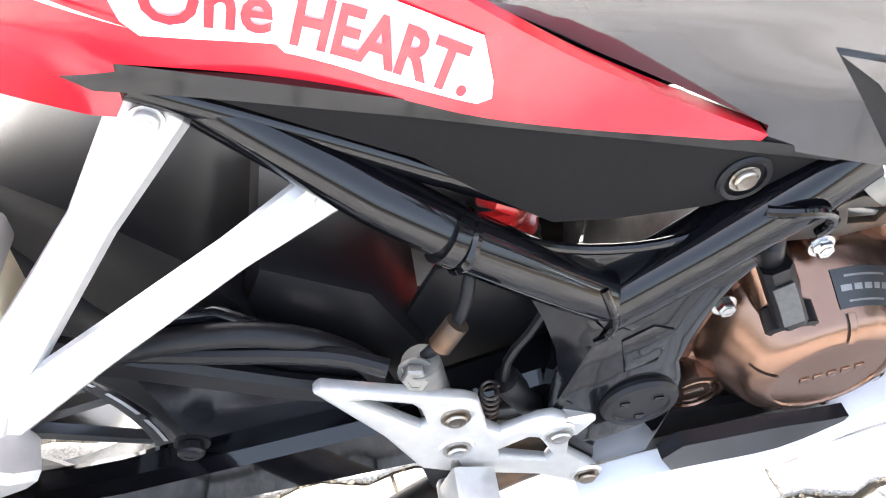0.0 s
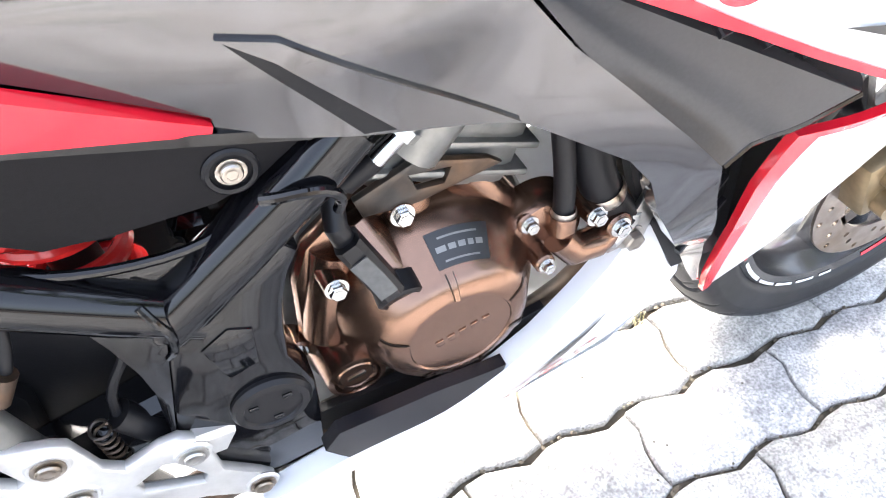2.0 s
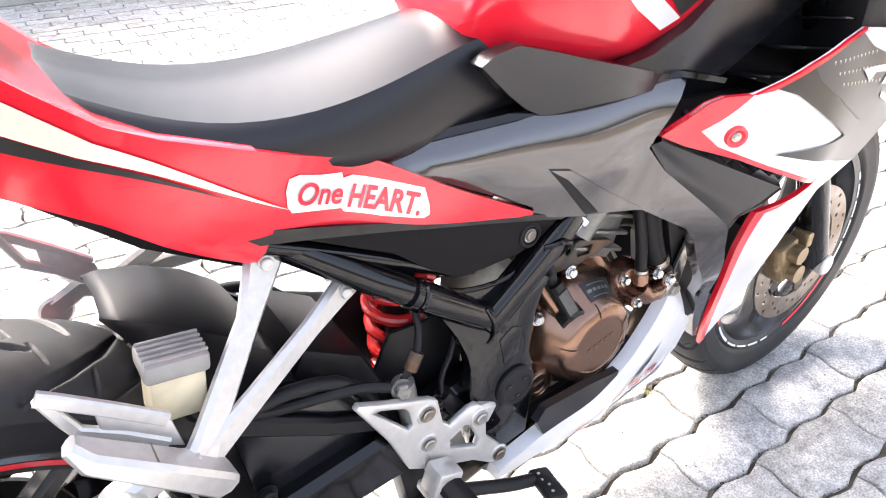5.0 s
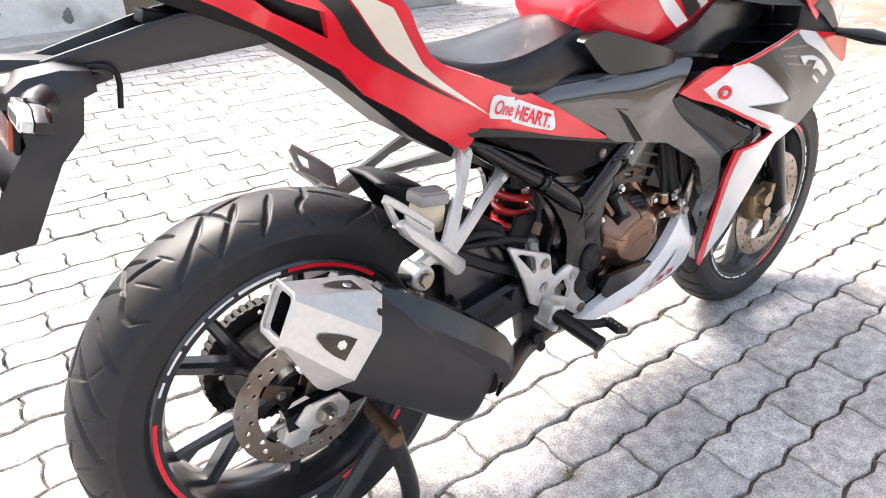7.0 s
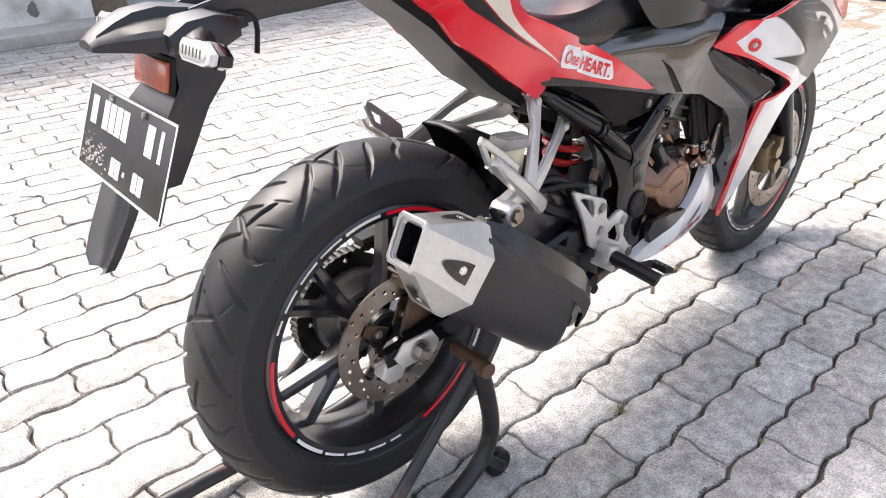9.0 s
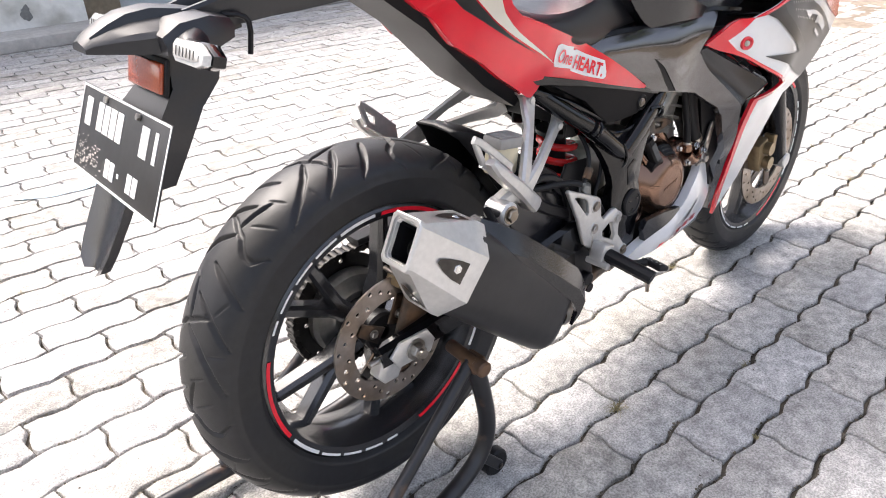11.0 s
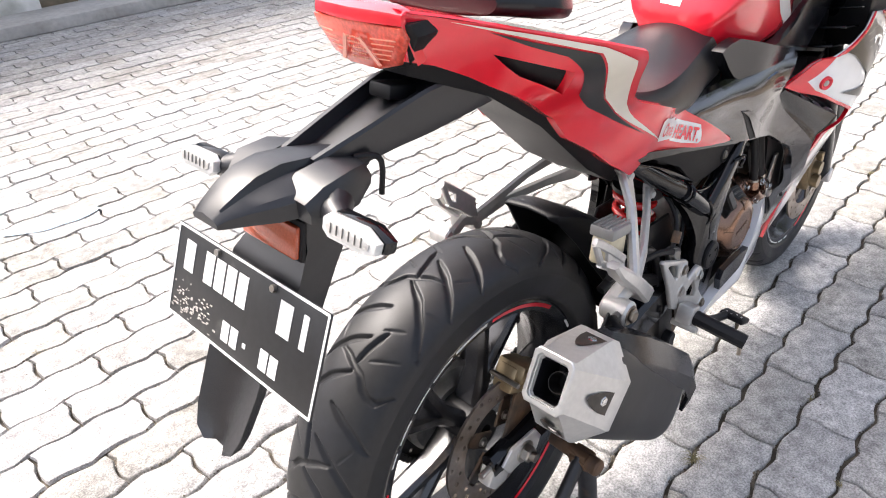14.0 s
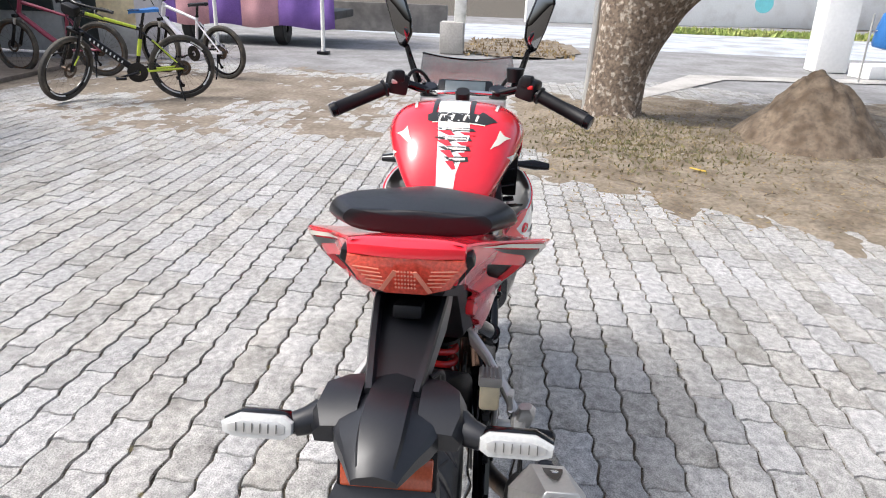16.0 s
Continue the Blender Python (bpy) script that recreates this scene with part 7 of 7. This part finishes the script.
def leaf_cloud(lines, count, spread, size, seed):
    """Many small folded leaves round the outer parts of the limbs."""
    r = random.Random(seed)
    verts, faces = [], []
    clumps = [ln[-1 - (i % 4)] + Vector((r.gauss(0, spread * .7), r.gauss(0, spread * .7), r.gauss(.25, spread * .45))) for ln in lines for i in range(9)]
    for _ in range(count):
        c = r.choice(clumps)
        p = c + Vector((r.gauss(0, .26), r.gauss(0, .26), r.gauss(0, .18)))
        m = Euler((r.uniform(-.9, .9), r.uniform(-.9, .9), r.uniform(0, 6.28))).to_matrix()
        s = size * r.uniform(.6, 1.3)
        n = len(verts)
        for q in ((-s, 0, 0), (0, -.4 * s, .06 * s), (s, 0, -.1 * s), (0, .4 * s, .06 * s)):
            verts.append(tuple(p + m @ Vector(q)))
        faces += [(n, n + 1, n + 2), (n, n + 2, n + 3)]
    me = bpy.data.meshes.new("crown")
    me.from_pydata(verts, [], faces)
    me.materials.append(LEAFGREEN)
    return me


crown = new("crown", leaf_cloud(BOUGHS, 9000, .75, .07, 3))
crown.parent = TREE

# sand heap
def heap(x, y):
    d = math.hypot(x - 5.66, y + 2.98)
    a = math.atan2(y + 2.98, x - 5.66)
    r = .70 + .14 * noise_at((math.cos(a) * 1.5, math.sin(a) * 1.5, 4))
    n = noise_at((x * 3, y * 3, 1)) * .09 + noise_at((x * 9, y * 9, 2)) * .06 + abs(noise_at((x * 17, y * 11, 2))) * .05 + noise_at((x * 26, y * 26, 2)) * .035
    return -.02 + min(.60, max(0.0, 1 - d / r) ** .95 * .74) + n * max(0.0, min(1, 1.6 * (1 - d / r)))


mound = part("sand_mound", patch(4.6, 6.9, -4.2, -1.8, .026, heap, lambda x, y: math.hypot(x - 5.66, y + 2.98) < 1.0), SAND, None, sharp=180)
tagged(mound, "heap of damp brown sand on the earth bed", "sand heap")

# litter: leaves, twigs, weeds
def litter(name, count, area, size, mat, label, seed, stand=.15):
    r = random.Random(seed)
    verts, faces = [], []
    for _ in range(count):
        x, y = area(r)
        z = earth_height(x, y) + .006
        m = Euler((r.uniform(-stand, stand) * 3, r.uniform(-stand, stand) * 3, r.uniform(0, 6.28))).to_matrix()
        s = size * r.uniform(.5, 1.4)
        n = len(verts)
        for q in ((-s, 0, 0), (-.3 * s, -.3 * s, .1 * s), (s, 0, .05 * s), (-.3 * s, .3 * s, .1 * s)):
            verts.append(tuple(Vector((x, y, max(z, .004))) + m @ Vector(q)))
        faces += [(n, n + 1, n + 2), (n, n + 2, n + 3)]
    me = bpy.data.meshes.new(name)
    me.from_pydata(verts, [], faces)
    me.materials.append(mat)
    return tagged(new(name, me), label, name.replace("_", " "), kind="stuff")


DRYLEAF = material("dry_leaf", (.2, .13, .06), .7, vary=.4, grain=12, second=(.32, .24, .11), blotch=3)
litter("leaf_litter", 5200, lambda r: (r.uniform(3.0, 7.6), r.uniform(-4.2, -.5)), .016, DRYLEAF, "dry brown leaf litter on the earth", 2)
litter("small_weeds", 3000, lambda r: (r.gauss(5.3, .65), r.gauss(-1.35, .55)), .021, DRYWEED, "small dry green weeds round the tree foot", 5, .8)
litter("road_grass", 4200, lambda r: (r.uniform(22.6, 24.6), r.uniform(-14, -5.0)), .16, GRASSGREEN, "bright grass strip along the far wall", 6, .9)
litter("dry_weeds", 900, lambda r: (r.uniform(12.6, 17), r.uniform(-1.5, .6)), .07, DRYLEAF, "dry weeds at the roadside", 9, .9)
YELLOW = material("yellow_leaf", (.62, .42, .04), .6, vary=.15, grain=60)
leaf = loft([[(x, -w, .004), (x, 0, .012), (x, w, .004)] for x, w in ((-.06, .004), (-.04, .022), (-.01, .03), (.03, .024), (.06, .003))], closed=False)
fallen = part("fallen_leaf", leaf, YELLOW, None)
fallen.matrix_world = pose(4.25, -1.6, .035, 8, -6, 70)
tagged(fallen, "fallen yellow leaf on the brown earth", "leaf")
rk = random.Random(21)
for k in range(16):
    x, y = rk.uniform(3.3, 6.8), rk.uniform(-3.0, -.7)
    x = max(x, dirt_limit(y) + .1)
    a, ln = rk.uniform(0, 6.28), rk.uniform(.08, .3)
    z = earth_height(x, y) + .012
    tw = part("twig", tube([(x, y, z), (x + ln * .5 * math.cos(a), y + ln * .5 * math.sin(a) + .01, z + .006), (x + ln * math.cos(a), y + ln * math.sin(a), z)], .004, 6), BARK, None)
    tagged(tw, "small dry brown twig on the earth", "twig", group="twigs on the earth")
paint_spot = part("paint_spill", fill([(.16 * (1 + .3 * noise_at((math.cos(t), math.sin(t), 3))) * math.cos(t), .06 * (1 + .4 * noise_at((math.cos(t) * 2, math.sin(t) * 2, 8))) * math.sin(t)) for t in np.linspace(0, 6.0, 22)], (), 0), material("faded_blue_paint", (.40, .55, .66), .8, vary=.15, grain=60), None)
paint_spot.matrix_world = pose(-.02, 2.0, .0025, 0, 0, -12)
tagged(paint_spot, "faded blue paint spill on the pavers", "paint spill", kind="structure")

# house front behind the bicycles
GREYWALL = material("grey_white_plaster", (.4, .4, .39), .85, vary=.1, grain=16, second=(.3, .3, .29), blotch=1.5)
PALEWALL = material("pale_lilac_plaster", (.62, .6, .63), .85, vary=.1, grain=16, second=(.45, .43, .45), blotch=2)
ochre = material("stained_yellow_plaster", (.85, .74, .5), .85, vary=.15, grain=12, second=(.6, .47, .28), blotch=2)
# Near-black colour; in the doorway it paints the shade of the room behind.
DARKROOM = material("dark_board_and_room_shade", (.025, .035, .033), .5, vary=.2, grain=10)
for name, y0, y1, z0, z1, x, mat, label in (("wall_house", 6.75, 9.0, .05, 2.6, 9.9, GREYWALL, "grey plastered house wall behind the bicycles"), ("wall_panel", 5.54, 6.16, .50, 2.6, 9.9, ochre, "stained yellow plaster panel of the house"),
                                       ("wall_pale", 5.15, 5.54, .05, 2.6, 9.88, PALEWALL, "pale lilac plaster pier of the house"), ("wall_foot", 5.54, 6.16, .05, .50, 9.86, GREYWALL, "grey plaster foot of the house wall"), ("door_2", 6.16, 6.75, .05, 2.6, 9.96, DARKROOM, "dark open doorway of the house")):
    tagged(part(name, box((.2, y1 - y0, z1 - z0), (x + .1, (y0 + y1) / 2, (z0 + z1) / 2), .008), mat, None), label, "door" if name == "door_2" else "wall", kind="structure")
win = part("window_1", box((.06, 1.5, 1.3), (9.88, 7.6, 1.29), .01), DARKROOM, None)
tagged(win, "dark green boarded window in the house wall", "window", kind="structure")
# Unseen wall and roof, added to throw shade on the ground by the bicycles.
tagged(part("added_house_wall", slab([(4.4, .0), (9.9, .0), (9.9, 2.6), (4.4, 2.6)], 8.0, 8.2, .01), GREYWALL, None), "unseen grey plastered wall added beside the house", "wall", kind="structure")
added_roof = part("shade_roof", slab([(0, 0), (5.5, 0), (5.5, .08), (0, .08)], 0, 2.2, .01), material("grey_sheet_roof", (.3, .3, .3), .6, vary=.15, grain=8), None)
added_roof.matrix_world = pose(4.4, 7.1, 2.5, 10, 0, 0)
tagged(added_roof, "unseen grey sheet roof added to shade the bicycles", "roof", kind="structure")

# striped cloth over a parked cart
CART = thing("covered_cart", "parked cart under a purple and pink striped cloth", "cart")
VIOLET = material("purple_cloth", (.24, .13, .46), .8, vary=.15, grain=60, bump=.2)
PINK = material("dusty_pink_cloth", (.62, .34, .37), .8, vary=.12, grain=60, bump=.2)
bands = [(3.10, 4.21, VIOLET), (4.21, 4.95, PINK), (4.95, 5.59, VIOLET), (5.59, 6.24, PINK), (6.24, 6.9, VIOLET)]
for y0, y1, mat in bands:
    rows = []
    for z in np.linspace(.36, 2.5, 8):
        rows.append([(12.75 + .05 * math.sin(9 * y + 1.5 * z) + .10 * (2.5 - z) * .3, y, z + (.03 * math.sin(5 * y) if z < .4 else 0)) for y in np.linspace(y0, y1, 12)])
    c = part("cloth_panel", loft(rows, closed=False), mat, CART, "hanging striped cloth", sharp=180)
    c.modifiers.new("thick", "SOLIDIFY").thickness = 0.01
part("cart_bed", box((2.2, 3.6, .16), (13.95, 5.0, .58), .02), MATBLACK, CART)
part("cloth_top", box((2.3, 3.8, .06), (13.9, 5.0, 2.5), .02), VIOLET, CART)
for y in (4.25, 6.1):
    wl = part("wheel", lathe([(.10, -.09), (.19, -.09), (.30, -.10), (.33, -.07), (.33, .07), (.30, .10), (.19, .09), (.10, .09)], Matrix.Translation((13.2, y, .33)) @ ABOUT_Y @ Matrix.Rotation(0, 4, "X"), 36, True), RUBBER, CART, "black tyre")
    part("hub", lathe([(0, -.05), (.17, -.05), (.19, -.02), (.19, .02), (0, .05)], Matrix.Translation((13.2, y, .33)) @ ABOUT_Y, 28), SILVER, wl)
for x, y in ((11.69, 3.06), (12.0, 5.13)):
    pole = thing("tent_pole", "white painted tent pole on a small black foot", "tent pole", "tent poles by the cart")
    pole.location = (x, y, 0)
    part("tube", cyl((0, 0, .03), (0, 0, 2.6), .035, segs=16), WALLWHITE, pole)
    part("foot", box((.2, .2, .05), (0, 0, .025), .01), MATBLACK, pole)


# bicycles
def bicycle(label, frame_mat, accent, seat_mat, rim_mat, steer=0.0, base=1.12, marks=False):
    """A mountain bicycle along +x with the rear hub over the origin; steer turns fork, bar and front wheel."""
    b = thing("bicycle", label, "bicycle", "parked bicycles")
    R, rear, fr = .335, Vector((0, 0, .335)), Vector((base, 0, .335))
    bb, cluster, seat_top = Vector((.45, 0, .30)), Vector((.37, 0, .72)), Vector((.335, 0, .86))
    head_t, head_b = Vector((base - .19, 0, .90)), Vector((base - .13, 0, .73))
    axis = (head_t - head_b).normalized()
    turn = Matrix.Translation(head_t) @ Matrix.Rotation(radians(steer), 4, axis) @ Matrix.Translation(-head_t)

    def front(name, bm, mat, parent=b, text=""):
        return part(name, moved(bm, turn), mat, parent, text)

    for c, nm in ((rear, "rear_wheel"), (fr, "front_wheel")):
        put_on = front if nm == "front_wheel" else part
        t = put_on(nm, lathe([(R - .05, -.014), (R - .045, -.025), (R - .02, -.029), (R - .004, -.018), (R, 0), (R - .004, .018), (R - .02, .029), (R - .045, .025), (R - .05, .014)], Matrix.Translation(c) @ ABOUT_Y, 56, True), DUSTYTYRE, b, "dusty knobbly black tyre")
        put_on("rim", lathe([(R - .046, -.016), (R - .072, -.012), (R - .075, 0), (R - .072, .012), (R - .046, .016)], Matrix.Translation(c) @ ABOUT_Y, 48, True), rim_mat, t)
        if marks:
            for a0, a1 in ((190, 225), (280, 325), (20, 50), (110, 140)):
                rows = [[c + Vector((q * math.cos(radians(a)), y, q * math.sin(radians(a)))) for q, y in ((R - .050, .0185), (R - .064, .0155))] for a in np.linspace(a0, a1, 10)]
                put_on("rim_mark", loft(rows, closed=False), WHITE, t)
        put_on("hub", cyl(c + Vector((0, -.05, 0)), c + Vector((0, .05, 0)), .022), DARKSTEEL, t)
        put_on("disc", lathe([(.05, -.001), (.08, -.001), (.08, .001), (.05, .001)], Matrix.Translation(c + Vector((0, .045, 0))) @ ABOUT_Y, 28, True), DARKSTEEL, t)
        sp = []
        for i in range(28):
            a = 2 * math.pi * i / 28
            sp.append(cyl(c + Vector((.02 * math.cos(a + .9), (-.03, .03)[i % 2], .02 * math.sin(a + .9))), c + Vector(((R - .06) * math.cos(a), 0, (R - .06) * math.sin(a))), .0011, segs=4))
        put_on("spokes", join(*sp), DARKSTEEL, t)
    down = part("down_tube", tube([bb, bb + (head_b - bb) * .5 + Vector((0, 0, -.006)), head_b], [.032, .034, .028], 16, smooth=0), MATBLACK if accent else frame_mat, b, "thick down tube")
    if marks:
        d = (head_b - bb).normalized()
        up = Vector((-d.z, 0, d.x))
        for k in range(9):
            o = bb + (head_b - bb) * (.26 + .065 * k) + Vector((0, .0335, -.005))
            bar = [o + d * u + up * w for u, w in ((-.011, -.013), (.004, -.013), (.011, .013), (-.004, .013))]
            part("pale_mark", slab([(q.x, q.z) for q in bar], .0325, .0345, 0), WHITE, down)
    part("top_tube", tube([cluster, head_t - axis * .03], [.017, .023], 14), frame_mat, b)
    if accent:
        part("lime_band", tube([cluster.lerp(head_t, .08) + Vector((0, .004, .004)), cluster.lerp(head_t, .93) + Vector((0, .004, -.018))], [.0165, .021], 14), accent, b, "lime green flash")
        part("lime_band", tube([bb.lerp(cluster, .38), bb.lerp(cluster, .78)], .0205, 14), accent, b, "lime green flash")
    part("seat_tube", tube([bb, cluster, cluster.lerp(seat_top, .3)], .0185, 14), frame_mat, b)
    part("seat_clamp", cyl(cluster.lerp(seat_top, .22), cluster.lerp(seat_top, .38), .022, segs=16, bevel=.003), BLACK, b)
    part("head_tube", tube([head_b, head_t], .027, 14), frame_mat, b)
    part("bottom_bracket", cyl(bb + Vector((0, -.045, 0)), bb + Vector((0, .045, 0)), .03, segs=20, bevel=.003), frame_mat, b)
    for y in (-.062, .062):
        part("seat_stay", tube([cluster + Vector((-.01, y * .35, -.03)), rear + Vector((.0, y, .0))], .010, 10), frame_mat, b)
        part("chain_stay", tube([bb + Vector((-.02, y * .6, 0)), rear + Vector((0, y, 0))], .011, 10), accent or frame_mat, b)
        part("dropout", slab([(-.025, .325), (.025, .32), (.03, .35), (-.01, .37)], y - .004, y + .004, .002), frame_mat, b)
        if accent and y > 0:
            part("lime_band", tube([cluster.lerp(rear, .25) + Vector((0, y * .6 + .004, 0)), cluster.lerp(rear, .85) + Vector((0, y * .95 + .004, 0))], .0085, 8), accent, b, "lime green flash")
        s = 1 if y > 0 else -1
        blade = front("fork_blade", tube([head_b + Vector((.012, s * .065, -.03)), head_b + Vector((.05, s * .065, -.19)), fr + Vector((0, s * .062, 0))], [.017, .019, .021], 12), BLACK, b, "black suspension fork blade")
        front("stanchion", tube([head_b + Vector((.014, s * .065, -.045)), head_b + Vector((.034, s * .065, -.125))], .0178, 12), SILVER, blade)
        if accent and s > 0:
            front("lime_band", tube([head_b + Vector((.062, s * .088, -.24)), fr + Vector((-.01, s * .085, .07))], .007, 8), accent, blade, "lime green flash")
        out = 1 if y > 0 else -1
        part("crank_arm", tube([bb + Vector((0, y, 0)), bb + Vector((.16 * out, y * 1.25, -.04 * out))], [.014, .010], 10), BLACK, b)
        part("pedal", box((.10, .085, .022), bb + Vector((.165 * out, y * 2.0, -.04 * out)), .005), BLACK, b)
        front("grip", tube([(head_t.x - .045, s * .35, 1.0), (head_t.x - .02, s * .23, .995)], .017, 12), RUBBER, b, "black rubber grip")
        front("brake_lever", tube([(head_t.x - .0, s * .19, .99), (head_t.x + .045, s * .22, .965), (head_t.x + .035, s * .31, .955)], [.011, .007, .006], 8), BLACK, b)
        front("shifter", box((.05, .04, .03), (head_t.x + .005, s * .185, .975), .006), BLACK, b)
        front("brake_cable", tube([(head_t.x + .03, s * .18, .98), (head_t.x + .13, s * .10, .95), (head_t.x + .10, s * .04, .80), (head_t.x + .03, s * .04, .70)], .005, 6, smooth=2), BLACK, b)
    front("fork_crown", box((.06, .17, .04), head_b + Vector((.008, 0, -.025)), .01), BLACK)
    ring = part("chainring", lathe([(.03, -.002), (.035, -.005), (.09, -.005), (.1, -.002), (.1, .002), (.09, .005), (.035, .005)], Matrix.Translation(bb + Vector((0, .058, 0))) @ ABOUT_Y, 36, True), CHAINBLACK, b, "black chainring")
    part("chain", join(*[tube([bb + Vector((.0, .056, q * .098)), rear + Vector((.0, .05, q * .05))], .004, 6) for q in (-1, 1)]), CHAINBLACK, b)
    part("cassette", lathe([(.02, -.02), (.06, -.02), (.04, .015), (.02, .015)], Matrix.Translation(rear + Vector((0, .04, 0))) @ ABOUT_Y, 24, True), DARKSTEEL, b)
    part("derailleur", join(tube([rear + Vector((.01, .055, -.02)), rear + Vector((.06, .06, -.10)), rear + Vector((.02, .058, -.18))], [.016, .013, .011], 8), cyl(rear + Vector((.06, .05, -.10)), rear + Vector((.06, .07, -.10)), .022), cyl(rear + Vector((.02, .05, -.18)), rear + Vector((.02, .066, -.18)), .02)), BLACK, b)
    part("seat_post", tube([cluster, seat_top, seat_top + Vector((-.012, 0, .05))], .0145, 12), BLACK, b)
    sx, sz = seat_top.x, seat_top.z + .055
    saddle = part("saddle", loft([[(x, -w, z - .028), (x, -w * .92, z), (x, 0, z + .008), (x, w * .92, z), (x, w, z - .028), (x, 0, z - .035)] for x, w, z in ((sx - .15, .045, sz + .012), (sx - .12, .072, sz + .016), (sx - .06, .066, sz + .010), (sx + .02, .034, sz), (sx + .10, .022, sz - .004), (sx + .135, .012, sz - .012))]), seat_mat, b, "bicycle saddle")
    part("saddle_nose", loft([[(x, -w, z), (x, -w * .6, z + .012), (x, w * .6, z + .012), (x, w, z)] for x, w, z in ((sx + .03, .036, sz - .008), (sx + .10, .025, sz - .01), (sx + .14, .012, sz - .018))], closed=False), BLACK, saddle)
    front("stem", tube([head_t + axis * .03, head_t + axis * .07 + Vector((.02, 0, .0)), head_t + Vector((.05, 0, .085))], .019, 12), BLACK)
    front("handlebar", tube([(head_t.x - .045, -.35, 1.0), (head_t.x + .02, -.14, .985), (head_t.x + .05, 0, .98), (head_t.x + .02, .14, .985), (head_t.x - .045, .35, 1.0)], .0145, 12), BLACK)
    front("handlebar_bag", box((.10, .16, .10), (head_t.x + .11, 0, .93), .025), MATBLACK) if marks else None
    part("kickstand", tube([(.06, .06, .31), (.05, .10, .16), (.02, .20, .005)], .009, 8), BLACK, b)
    return b


def stand(b, rear, front, lean):
    """Sets a bicycle on the ground with its wheels over two points."""
    d = Vector(front) - Vector(rear)
    b.matrix_world = Matrix.Translation((rear[0], rear[1], rear[2])) @ Matrix.Rotation(math.atan2(d.y, d.x), 4, "Z") @ Matrix.Rotation(radians(lean), 4, "X")


DUSTYTYRE = material("dusty_bicycle_tyre", (.035, .032, .028), .75, vary=.25, grain=50, second=(.10, .085, .065), blotch=6)
LIME = material("lime_green_paint", (.55, .66, .06), .3, vary=.05)
MAROON = material("maroon_paint", (.22, .03, .06), .3, vary=.08)
WHITEBIKE = material("white_bike_paint", (.7, .68, .72), .3, vary=.05)
BLUESEAT = material("blue_saddle", (.03, .16, .45), .45, vary=.1)
stand(bicycle("black and lime green mountain bicycle with a blue saddle", BLACK, LIME, BLUESEAT, BLACK, steer=46, base=1.09, marks=True), (6.461, 3.287, 0), (5.86, 4.25, 0), -6)
stand(bicycle("maroon bicycle parked in front of the house wall", MAROON, None, MATBLACK, DARKSTEEL, steer=-12), (7.81, 4.93, 0), (7.80, 6.05, .0), -5)
stand(bicycle("white and grey bicycle with a black saddle", WHITEBIKE, None, MATBLACK, BLACK, base=1.06), (8.053, 3.426, 0), (8.42, 4.50, 0), -5)
